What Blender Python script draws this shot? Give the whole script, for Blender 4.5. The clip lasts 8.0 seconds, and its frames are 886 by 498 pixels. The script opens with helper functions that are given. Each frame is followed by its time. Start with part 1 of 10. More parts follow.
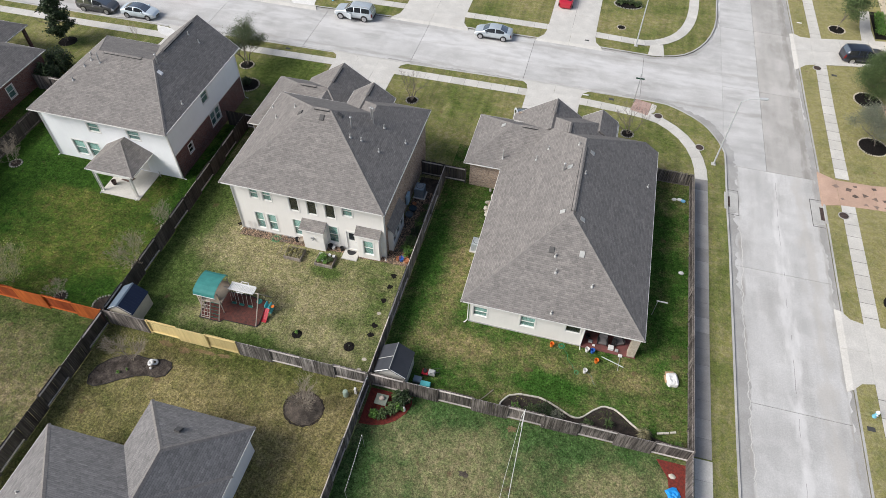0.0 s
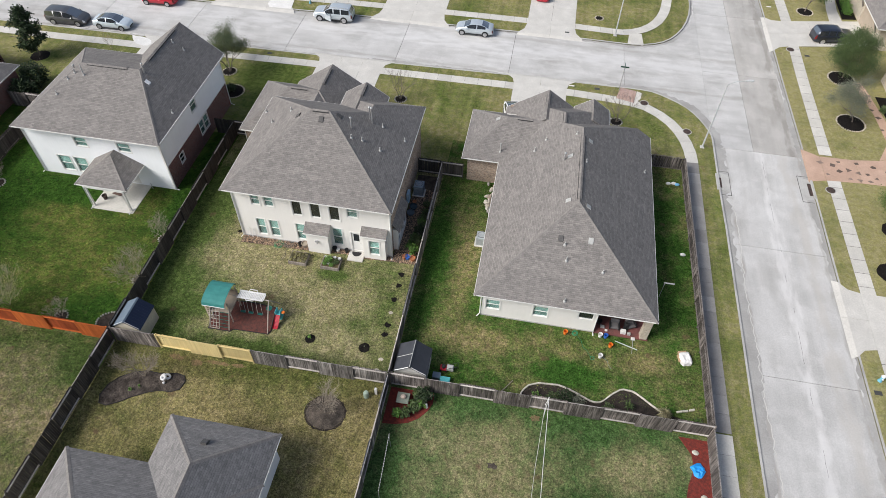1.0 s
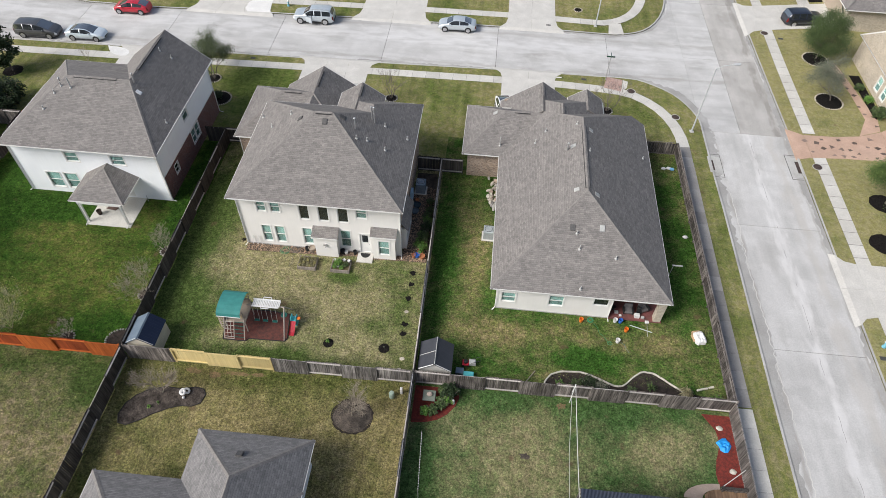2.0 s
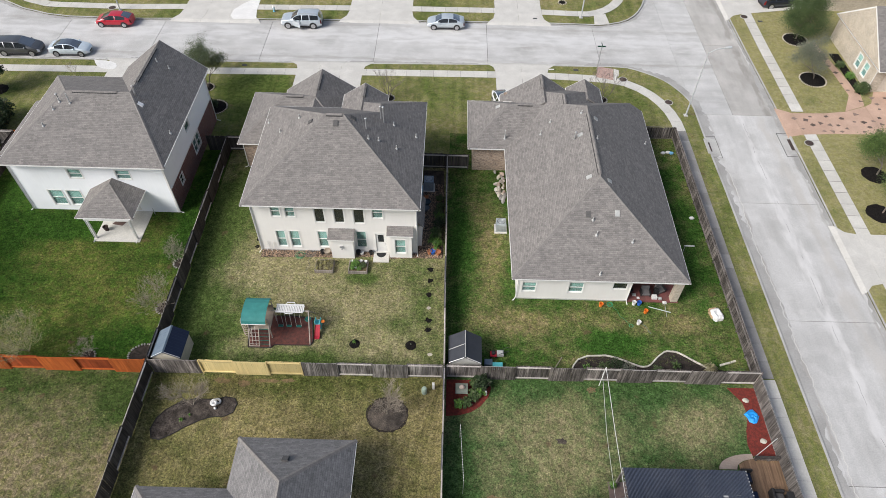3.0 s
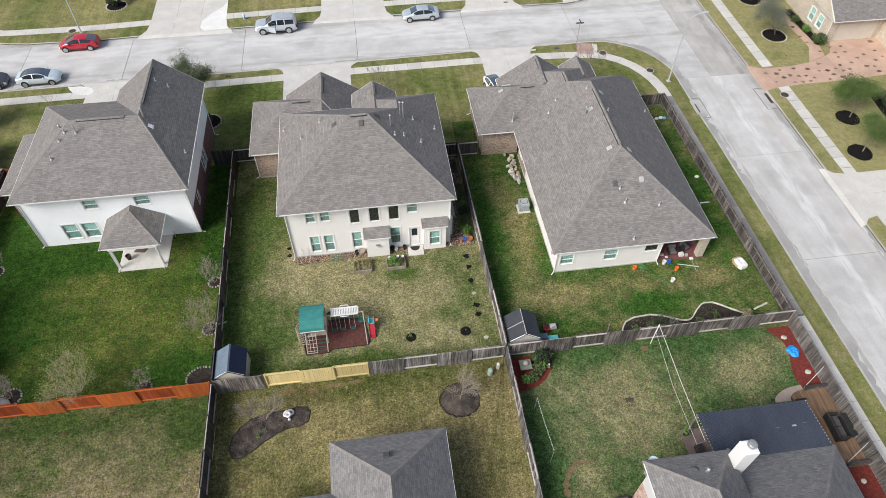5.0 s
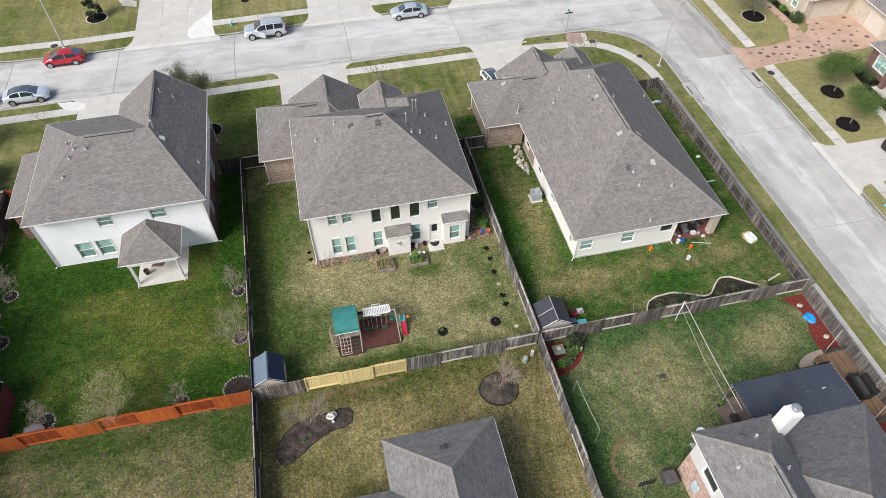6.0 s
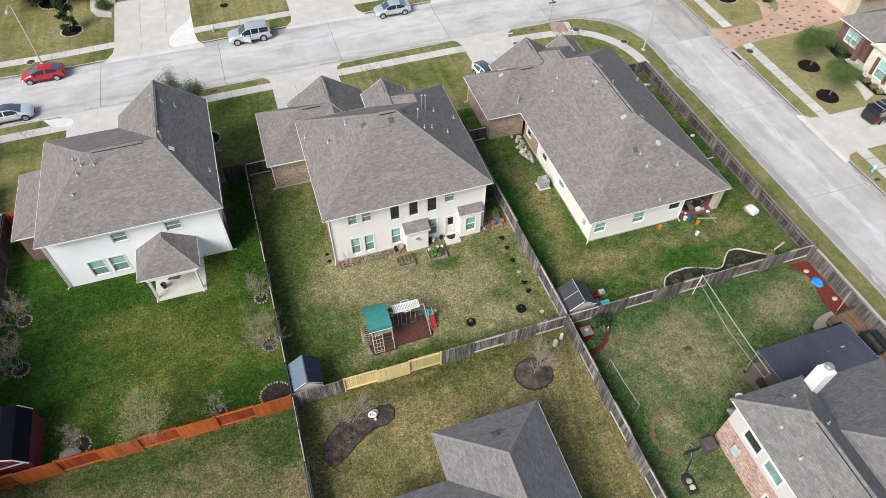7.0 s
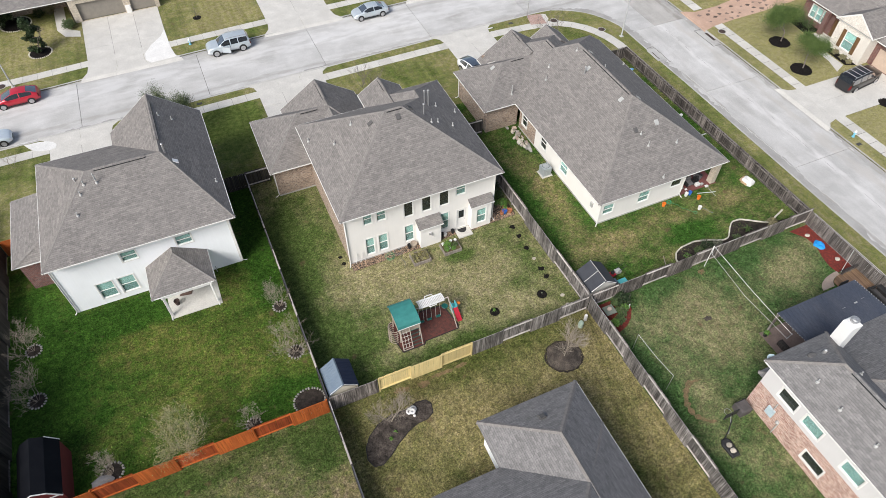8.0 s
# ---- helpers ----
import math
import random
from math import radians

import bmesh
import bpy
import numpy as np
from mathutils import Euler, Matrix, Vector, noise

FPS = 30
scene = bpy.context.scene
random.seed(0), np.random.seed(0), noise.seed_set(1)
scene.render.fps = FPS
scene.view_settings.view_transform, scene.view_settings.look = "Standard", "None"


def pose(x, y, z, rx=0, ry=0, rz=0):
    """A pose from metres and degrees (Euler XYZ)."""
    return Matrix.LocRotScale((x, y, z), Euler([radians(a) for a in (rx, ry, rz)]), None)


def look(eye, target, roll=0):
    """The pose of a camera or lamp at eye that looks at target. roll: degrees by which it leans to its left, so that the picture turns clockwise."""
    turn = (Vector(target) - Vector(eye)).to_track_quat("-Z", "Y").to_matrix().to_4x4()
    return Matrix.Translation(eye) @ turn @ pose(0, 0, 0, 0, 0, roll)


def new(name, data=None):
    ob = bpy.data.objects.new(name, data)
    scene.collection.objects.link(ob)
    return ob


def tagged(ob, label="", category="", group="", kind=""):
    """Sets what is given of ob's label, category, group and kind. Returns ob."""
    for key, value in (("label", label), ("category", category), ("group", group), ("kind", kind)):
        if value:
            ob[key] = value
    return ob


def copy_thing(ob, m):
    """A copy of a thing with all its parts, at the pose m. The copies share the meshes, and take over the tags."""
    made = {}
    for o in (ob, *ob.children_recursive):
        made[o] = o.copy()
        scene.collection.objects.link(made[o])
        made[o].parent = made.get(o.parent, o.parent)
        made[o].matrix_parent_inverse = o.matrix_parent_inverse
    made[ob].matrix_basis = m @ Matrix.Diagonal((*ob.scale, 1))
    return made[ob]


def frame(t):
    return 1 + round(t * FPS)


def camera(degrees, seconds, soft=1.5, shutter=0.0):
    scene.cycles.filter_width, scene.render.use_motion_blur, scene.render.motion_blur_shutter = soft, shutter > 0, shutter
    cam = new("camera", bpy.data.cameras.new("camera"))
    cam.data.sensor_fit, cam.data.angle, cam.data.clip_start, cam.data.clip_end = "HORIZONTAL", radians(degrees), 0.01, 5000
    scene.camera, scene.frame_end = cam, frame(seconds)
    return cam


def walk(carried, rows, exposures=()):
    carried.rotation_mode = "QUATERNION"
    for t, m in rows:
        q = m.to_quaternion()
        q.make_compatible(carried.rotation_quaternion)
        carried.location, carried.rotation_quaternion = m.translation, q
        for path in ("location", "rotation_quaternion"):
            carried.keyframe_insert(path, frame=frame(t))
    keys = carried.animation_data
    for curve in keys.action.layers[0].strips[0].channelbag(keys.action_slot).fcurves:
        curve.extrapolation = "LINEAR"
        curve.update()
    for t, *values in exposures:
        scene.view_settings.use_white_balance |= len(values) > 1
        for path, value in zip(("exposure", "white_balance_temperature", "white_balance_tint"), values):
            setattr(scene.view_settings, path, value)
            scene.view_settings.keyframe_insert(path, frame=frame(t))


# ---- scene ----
cam = camera(68.8, 8.0, soft=0.58)
PATH = [
    (0, (10.478, -21.421, 42.993), (10.177, -20.161, 41.47), 1.6),
    (0.5, (9.102, -21.971, 42.812), (8.847, -20.697, 41.292), 1.5),
    (1, (7.365, -22.466, 42.703), (7.162, -21.182, 41.183), 1.6),
    (1.5, (5.521, -22.787, 42.607), (5.375, -21.496, 41.086), 1.9),
    (3, (-0.055, -23.998, 42.434), (-0.062, -22.694, 40.917), 1.3),
    (3.5, (-1.796, -24.215, 42.565), (-1.763, -22.918, 41.044), 0.9),
    (4, (-3.881, -24.502, 42.74), (-3.797, -23.209, 41.217), 0.5),
    (4.5, (-6.063, -24.51, 42.879), (-5.928, -23.227, 41.351), 0.5),
    (6, (-12.984, -24.164, 43.255), (-12.698, -22.918, 41.717), 0.3),
    (6.5, (-15.487, -23.829, 43.423), (-15.144, -22.602, 41.881), 0.3),
    (7, (-17.909, -23.42, 43.451), (-17.507, -22.214, 41.907), 0.5),
    (7.5, (-20.318, -22.89, 43.287), (-19.854, -21.705, 41.745), 0.4),
    (8, (-22.613, -22.508, 42.728), (-22.087, -21.333, 41.198), 0.2),
]
walk(cam, [(t, look(eye, target, roll)) for t, eye, target, roll in PATH], [(0, 0.29), (3, 0.28), (4.5, 0.33), (6.5, 0.35), (8, 0.36)])

# ---- world and sun ----
world = bpy.data.worlds.new("sky")
scene.world = world
world.use_nodes = True
wt = world.node_tree
sky = wt.nodes.new("ShaderNodeTexSky")
sky.sky_type, sky.sun_disc = "NISHITA", False
sky.sun_elevation, sky.sun_rotation = radians(42), radians(238)
sky.air_density, sky.dust_density, sky.ozone_density = 1.0, 3.0, 1.0
wt.nodes["Background"].inputs[1].default_value = 0.115
haze = wt.nodes.new("ShaderNodeHueSaturation")
haze.inputs["Saturation"].default_value = 0.85
wt.links.new(sky.outputs[0], haze.inputs["Color"])
wt.links.new(haze.outputs[0], wt.nodes["Background"].inputs[0])
sun = new("sun", bpy.data.lights.new("sun", "SUN"))
sun.data.energy, sun.data.angle, sun.data.color = 2.95, radians(28), (0.985, 0.975, 0.955)
sun.matrix_world = look((-60, -38, 62), (0, 0, 0))

# ---- materials ----


def nodes_of(name, rough=0.8, metal=0.0, spec=0.3):
    m = bpy.data.materials.new(name)
    m.use_nodes = True
    t = m.node_tree
    b = t.nodes["Principled BSDF"]
    b.inputs["Roughness"].default_value = rough
    b.inputs["Metallic"].default_value = metal
    b.inputs["Specular IOR Level"].default_value = spec
    return m, t, b


def noise_fac(t, scale, detail=4.0, lo=0.35, hi=0.65, stretch=None, uv=False, rnd=False):
    co = t.nodes.new("ShaderNodeTexCoord")
    src = co.outputs["UV" if uv else "Object"]
    if stretch:
        mp = t.nodes.new("ShaderNodeMapping")
        mp.inputs["Scale"].default_value = stretch
        t.links.new(src, mp.inputs[0])
        src = mp.outputs[0]
    n = t.nodes.new("ShaderNodeTexNoise")
    n.inputs["Scale"].default_value, n.inputs["Detail"].default_value = scale, detail
    t.links.new(src, n.inputs["Vector"])
    if rnd:
        oi = t.nodes.new("ShaderNodeObjectInfo")
        ml = t.nodes.new("ShaderNodeMath")
        ml.operation, ml.inputs[1].default_value = "MULTIPLY", 50
        n.noise_dimensions = "4D"
        t.links.new(oi.outputs["Random"], ml.inputs[0])
        t.links.new(ml.outputs[0], n.inputs["W"])
    r = t.nodes.new("ShaderNodeMapRange")
    r.inputs["From Min"].default_value, r.inputs["From Max"].default_value = lo, hi
    t.links.new(n.outputs["Fac"], r.inputs["Value"])
    return r.outputs[0], n.outputs["Fac"]


def mixed(t, fac, a, b):
    x = t.nodes.new("ShaderNodeMix")
    x.data_type = "RGBA"
    for k, v in ((0, fac), (6, a), (7, b)):
        if isinstance(v, (int, float)):
            x.inputs[k].default_value = v
        elif isinstance(v, tuple):
            x.inputs[k].default_value = (*v, 1)
        else:
            t.links.new(v, x.inputs[k])
    return x.outputs[2]


def scaled(t, col, fac, lo, hi):
    """col times a value that goes from lo to hi with fac."""
    r = t.nodes.new("ShaderNodeMapRange")
    r.inputs["To Min"].default_value, r.inputs["To Max"].default_value = lo, hi
    t.links.new(fac, r.inputs["Value"])
    x = t.nodes.new("ShaderNodeMix")
    x.data_type, x.blend_type = "RGBA", "MULTIPLY"
    x.inputs[0].default_value = 1.0
    if isinstance(col, tuple):
        x.inputs[6].default_value = (*col, 1)
    else:
        t.links.new(col, x.inputs[6])
    t.links.new(r.outputs[0], x.inputs[7])
    return x.outputs[2]


def bumped(t, b, height, strength, dist=0.02):
    n = t.nodes.new("ShaderNodeBump")
    n.inputs["Strength"].default_value, n.inputs["Distance"].default_value = strength, dist
    t.links.new(height, n.inputs["Height"])
    t.links.new(n.outputs[0], b.inputs["Normal"])


def mat(name, c1, c2=None, s1=1.5, s2=25.0, rough=0.8, metal=0.0, bump=0.2, fine=0.12, stretch=None, rnd=0.0, spec=0.3):
    """Two tones blended by a coarse noise, with a fine grain over them."""
    m, t, b = nodes_of(name, rough, metal, spec)
    c2 = c2 or tuple(0.8 * v for v in c1)
    f1, _ = noise_fac(t, s1, 5, 0.35, 0.65, stretch, rnd=rnd > 0)
    f2, h = noise_fac(t, s2, 3, 0.3, 0.7, stretch)
    col = scaled(t, mixed(t, f1, c1, c2), f2, 1 - fine, 1 + fine)
    if rnd:
        oi = t.nodes.new("ShaderNodeObjectInfo")
        col = scaled(t, col, oi.outputs["Random"], 1 - rnd, 1 + rnd)
    t.links.new(col, b.inputs["Base Color"])
    if bump:
        bumped(t, b, h, bump)
    return m


def grass_mat(name, green, dry, bare, amount, streak=None, worn=(), grain=1.0):
    """Turf: green and dry patches at four sizes, bare thatch, and a blade-sized grain. amount: how much of it is green.
    worn: oval stretches (x, y, rx, ry, weight) that are drier, or greener where the weight is below nought; some green
    ones carry shade."""
    m, t, b = nodes_of(name, 0.92, 0, 0.12)

    def rough_noise(scale, detail, roughness):
        co = t.nodes.new("ShaderNodeTexCoord")
        n = t.nodes.new("ShaderNodeTexNoise")
        n.inputs["Scale"].default_value, n.inputs["Detail"].default_value, n.inputs["Roughness"].default_value = scale, detail, roughness
        t.links.new(co.outputs["Object"], n.inputs["Vector"])
        return n.outputs["Fac"]

    def weigh(a, b2, w):
        x = t.nodes.new("ShaderNodeMath")
        x.operation = "MULTIPLY_ADD"
        t.links.new(a, x.inputs[0])
        x.inputs[1].default_value = w
        if b2 is None:
            x.inputs[2].default_value = 0.0
        else:
            t.links.new(b2, x.inputs[2])
        return x.outputs[0]

    big, mid, small = rough_noise(0.16, 5, 0.6), rough_noise(0.9, 6, 0.65), rough_noise(6.5, 6, 0.75)
    total = weigh(small, weigh(mid, weigh(big, None, 0.45), 0.3), 0.25)
    place = t.nodes.new("ShaderNodeNewGeometry")
    for wx, wy, rx, ry, wgt in worn:
        mp = t.nodes.new("ShaderNodeMapping")
        mp.inputs["Location"].default_value, mp.inputs["Scale"].default_value = (-wx / rx, -wy / ry, 0), (1 / rx, 1 / ry, 0)
        t.links.new(place.outputs["Position"], mp.inputs[0])
        ln = t.nodes.new("ShaderNodeVectorMath")
        ln.operation = "LENGTH"
        t.links.new(mp.outputs[0], ln.inputs[0])
        fall = t.nodes.new("ShaderNodeMapRange")
        fall.interpolation_type = "SMOOTHSTEP"
        fall.inputs["From Min"].default_value, fall.inputs["From Max"].default_value = 0.15, 1.25
        fall.inputs["To Min"].default_value, fall.inputs["To Max"].default_value = wgt, 0.0
        t.links.new(ln.outputs["Value"], fall.inputs["Value"])
        total = weigh(fall.outputs[0], total, 1.0)
    r = t.nodes.new("ShaderNodeMapRange")
    c = 0.5 + (amount - 0.5) * 0.26
    r.inputs["From Min"].default_value, r.inputs["From Max"].default_value = c - 0.085, c + 0.085
    t.links.new(total, r.inputs["Value"])
    f2, _ = noise_fac(t, 2.3, 6, 0.4, 0.6)
    g = mixed(t, f2, green, tuple(v * k for v, k in zip(green, (0.62, 0.72, 0.6))))
    d = mixed(t, f2, dry, bare)
    col = mixed(t, r.outputs[0], g, d)
    sm = t.nodes.new("ShaderNodeMapRange")
    sm.inputs["From Min"].default_value, sm.inputs["From Max"].default_value = 0.3, 0.7
    t.links.new(rough_noise(11, 8, 0.9), sm.inputs["Value"])
    col = scaled(t, col, sm.outputs[0], 1 - 0.58 * grain, 1 + 0.58 * grain)
    for sc, lo, hi in ((5.5, 0.58, 1.42), (1.9, 0.78, 1.22), (0.55, 0.86, 1.14)):
        mr = t.nodes.new("ShaderNodeMapRange")
        mr.inputs["From Min"].default_value, mr.inputs["From Max"].default_value = 0.33, 0.67
        t.links.new(rough_noise(sc, 4, 0.75), mr.inputs["Value"])
        col = scaled(t, col, mr.outputs[0], 1 - (1 - lo) * grain, 1 + (hi - 1) * grain)
    weed, _ = noise_fac(t, 3.1, 3, 0.62, 0.72)
    col = mixed(t, scaled(t, (0.55, 0.55, 0.55), weed, 0.0, grain if grain < 1 else 1.0), col, tuple(v * k for v, k in zip(green, (0.7, 0.85, 0.7))))
    patch, _ = noise_fac(t, 0.75, 4, 0.66, 0.74)
    col = mixed(t, scaled(t, (0.6, 0.6, 0.6), patch, 0.0, 1.0), col, (0.13, 0.075, 0.05))
    if streak:
        sf, _ = noise_fac(t, 1.0, 2, 0.35, 0.65, streak)
        col = scaled(t, col, sf, 0.88, 1.12)
    geo = t.nodes.new("ShaderNodeNewGeometry")
    col = scaled(t, col, geo.outputs["Random Per Island"], 0.85, 1.5) if name.endswith("blades") else col
    t.links.new(col, b.inputs["Base Color"])
    bumped(t, b, small, 0.8, 0.06)
    return m


def brick_tex(t, c1, c2, mortar, w, hgt, gap, uv=True, offset=0.5):
    co = t.nodes.new("ShaderNodeTexCoord")
    n = t.nodes.new("ShaderNodeTexBrick")
    for k, v in (("Color1", c1), ("Color2", c2), ("Mortar", mortar)):
        n.inputs[k].default_value = (*v, 1)
    n.inputs["Scale"].default_value = 1.0
    n.inputs["Mortar Size"].default_value, n.inputs["Mortar Smooth"].default_value = gap, 0.2
    n.inputs["Brick Width"].default_value, n.inputs["Row Height"].default_value = w, hgt
    n.offset = offset
    t.links.new(co.outputs["UV"], n.inputs["Vector"])
    return n


def shingle_mat(name, light, dark):
    m, t, b = nodes_of(name, 0.92, 0, 0.2)
    n = brick_tex(t, tuple(v * 1.07 for v in light), tuple(v * 1.02 for v in dark), tuple(v * 0.8 for v in dark), 0.29, 0.15, 0.003)
    n2 = brick_tex(t, (1.07, 1.067, 1.063), (0.945, 0.945, 0.948), (1.0, 1.0, 1.0), 0.435, 0.15, 0.0, offset=0.37)
    x = t.nodes.new("ShaderNodeMix")
    x.data_type, x.blend_type, x.inputs[0].default_value = "RGBA", "MULTIPLY", 0.8
    t.links.new(n.outputs["Color"], x.inputs[6])
    t.links.new(n2.outputs["Color"], x.inputs[7])
    f1, _ = noise_fac(t, 0.8, 6, 0.3, 0.7)
    f2, h = noise_fac(t, 11, 4, 0.3, 0.7)
    f3, _ = noise_fac(t, 0.6, 4, 0.35, 0.65, (3.0, 0.35, 1), uv=True)
    co = t.nodes.new("ShaderNodeTexCoord")
    sp = t.nodes.new("ShaderNodeSeparateXYZ")
    t.links.new(co.outputs["UV"], sp.inputs[0])
    md = t.nodes.new("ShaderNodeMath")
    md.operation, md.inputs[1].default_value = "FLOORED_MODULO", 0.15
    t.links.new(sp.outputs[1], md.inputs[0])
    # shadow line under each course, darkened into the colour at its lower edge
    lip = t.nodes.new("ShaderNodeMapRange")
    lip.inputs["From Min"].default_value, lip.inputs["From Max"].default_value = 0.008, 0.045
    t.links.new(md.outputs[0], lip.inputs["Value"])
    col = scaled(t, scaled(t, scaled(t, x.outputs[2], f1, 0.94, 1.06), f2, 0.84, 1.16), f3, 0.97, 1.03)
    col = scaled(t, col, lip.outputs[0], 0.82, 1.03)
    t.links.new(col, b.inputs["Base Color"])
    bumped(t, b, n.outputs["Fac"], -0.5, 0.02)
    return m


def brick_mat(name, c1, c2, mortar):
    m, t, b = nodes_of(name, 0.9, 0, 0.2)
    n = brick_tex(t, c1, c2, mortar, 0.21, 0.075, 0.008)
    f1, _ = noise_fac(t, 0.9, 4, 0.3, 0.7)
    f2, _ = noise_fac(t, 5, 2, 0.35, 0.65, (1, 2.8, 1), uv=True)
    t.links.new(scaled(t, scaled(t, n.outputs["Color"], f1, 0.9, 1.1), f2, 0.85, 1.15), b.inputs["Base Color"])
    bumped(t, b, n.outputs["Fac"], -0.6, 0.01)
    return m


def siding_mat(name, col, lap=0.2, depth=0.5):
    """Lapped boards: a saw-tooth relief up the wall."""
    m, t, b = nodes_of(name, 0.6, 0, 0.3)
    co = t.nodes.new("ShaderNodeTexCoord")
    sp = t.nodes.new("ShaderNodeSeparateXYZ")
    t.links.new(co.outputs["UV"], sp.inputs[0])
    md = t.nodes.new("ShaderNodeMath")
    md.operation, md.inputs[1].default_value = "MODULO", lap
    t.links.new(sp.outputs[1], md.inputs[0])
    mm = t.nodes.new("ShaderNodeMath")
    mm.operation, mm.inputs[1].default_value = "MULTIPLY", -1 / lap
    t.links.new(md.outputs[0], mm.inputs[0])
    f1, _ = noise_fac(t, 0.7, 5, 0.3, 0.7)
    f2, _ = noise_fac(t, 1.4, 4, 0.3, 0.7, (5, 0.4, 1), uv=True)
    t.links.new(scaled(t, scaled(t, col, f1, 0.97, 1.02), f2, 0.985, 1.01), b.inputs["Base Color"])
    bumped(t, b, mm.outputs[0], depth, 0.015)
    return m


def wood_mat(name, c1, c2, grain=(12, 12, 0.5), rough=0.85, fine=0.25):
    """Boards with grain along z and a tone of their own for each loose piece of the mesh."""
    m, t, b = nodes_of(name, rough, 0, 0.2)
    g = t.nodes.new("ShaderNodeNewGeometry")
    f1, h = noise_fac(t, 1.0, 3, 0.36, 0.64, grain)
    f2, _ = noise_fac(t, 0.8, 4, 0.35, 0.65)
    f3, _ = noise_fac(t, 1.0, 2, 0.52, 0.68, tuple(1.9 * v for v in grain))
    col = mixed(t, f1, c1, c2)
    col = mixed(t, scaled(t, (0.38, 0.38, 0.38), f3, 0, 1), col, tuple(min(max(0.8, v), v * (1 + 2.2 * fine)) for v in c1))
    col = scaled(t, scaled(t, col, g.outputs["Random Per Island"], 1 - fine, 1 + fine), f2, 1 - 0.75 * fine, 1 + 0.5 * fine)
    oi = t.nodes.new("ShaderNodeObjectInfo")
    col = scaled(t, col, oi.outputs["Random"], 0.8, 1.2)
    t.links.new(col, b.inputs["Base Color"])
    bumped(t, b, h, 0.3, 0.01)
    return m


def concrete_mat(name, c1, c2, stain, rnd=0.05, wear=(1, 1, 1), bands=()):
    """Worn concrete. bands: (axis, middle, half width, tone, strength) for scuffed or stained strips along a road."""
    m, t, b = nodes_of(name, 0.88, 0, 0.25)
    f1, _ = noise_fac(t, 0.3, 7, 0.35, 0.65, rnd=True)
    f2, h = noise_fac(t, 9, 6, 0.3, 0.7)
    f3, _ = noise_fac(t, 0.45, 9, 0.52, 0.7, tuple(math.sqrt(w) for w in wear))
    f4, _ = noise_fac(t, 0.7, 9, 0.52, 0.62)
    band, _ = noise_fac(t, 0.9, 5, 0.35, 0.65, wear)
    col = mixed(t, f1, c1, c2)
    col = mixed(t, scaled(t, (0.5, 0.5, 0.5), f3, 0, 1), col, stain)
    col = mixed(t, scaled(t, (0.2, 0.2, 0.2), f4, 0, 1), col, tuple(min(1, v * 1.22) for v in c1))
    col = scaled(t, scaled(t, col, f2, 0.91, 1.09), band, 0.94, 1.05)
    for axis, mid, half, tone, power in bands:
        geo = t.nodes.new("ShaderNodeNewGeometry")
        sp = t.nodes.new("ShaderNodeSeparateXYZ")
        t.links.new(geo.outputs["Position"], sp.inputs[0])
        off = t.nodes.new("ShaderNodeMath")
        off.operation, off.inputs[1].default_value = "SUBTRACT", mid
        t.links.new(sp.outputs[axis], off.inputs[0])
        far = t.nodes.new("ShaderNodeMath")
        far.operation = "ABSOLUTE"
        t.links.new(off.outputs[0], far.inputs[0])
        fade = t.nodes.new("ShaderNodeMapRange")
        fade.inputs["From Max"].default_value = half
        fade.inputs["To Min"].default_value, fade.inputs["To Max"].default_value = 0.62, 0.2
        t.links.new(far.outputs[0], fade.inputs["Value"])
        _, rag = noise_fac(t, 1.3, 10, 0.4, 0.6, (1, 0.3, 1) if axis == 0 else (0.3, 1, 1))
        add = t.nodes.new("ShaderNodeMath")
        add.operation = "ADD"
        t.links.new(fade.outputs[0], add.inputs[0])
        t.links.new(rag, add.inputs[1])
        cut = t.nodes.new("ShaderNodeMapRange")
        cut.inputs["From Min"].default_value, cut.inputs["From Max"].default_value = 0.93, 1.13
        cut.inputs["To Max"].default_value = power
        t.links.new(add.outputs[0], cut.inputs["Value"])
        col = mixed(t, cut.outputs[0], col, tone)
    oi = t.nodes.new("ShaderNodeObjectInfo")
    col = scaled(t, col, oi.outputs["Random"], 1 - rnd, 1 + rnd)
    t.links.new(col, b.inputs["Base Color"])
    bumped(t, b, h, 0.15, 0.01)
    return m


def glass_mat(name, tint, rough=0.03, clear=0.9, spec=0.6):
    m, t, b = nodes_of(name, rough, 0, spec)
    b.inputs["Base Color"].default_value = (*tint, 1)
    b.inputs["Transmission Weight"].default_value = clear
    return m


def paint_mat(name, col, flake=0.3):
    m, t, b = nodes_of(name, 0.32, flake, 0.5)
    f, _ = noise_fac(t, 3, 3, 0.3, 0.7)
    t.links.new(scaled(t, col, f, 0.95, 1.04), b.inputs["Base Color"])
    b.inputs["Coat Weight"].default_value, b.inputs["Coat Roughness"].default_value = 0.8, 0.06
    return m


TURF = {}
# negative ovals beside fences and walls mix greener grass with painted-in shade
TURF["dry"] = ((0.0808, 0.112, 0.0304), (0.204, 0.19, 0.0874), (0.261, 0.226, 0.128), 0.42, None, [(-18.2, 4.5, 4.2, 5, -0.08), (-13, 1.0, 9, 1.5, -0.1), (-20.4, 9, 2.8, 14, -0.15), (-12, 8.5, 8, 4, 0.06), (-12.5, 10.4, 3.5, 1.2, 0.06), (-9, 0.2, 12, 1.6, -0.08), (-2, 8, 2, 5, -0.05), (-6, 6.5, 3.5, 2, 0.05), (-18.3, 17, 3.4, 7, -0.1), (-7, 9, 1.6, 0.8, -0.12), (-4.5, 4.5, 2, 1.2, -0.06)], 1.3)
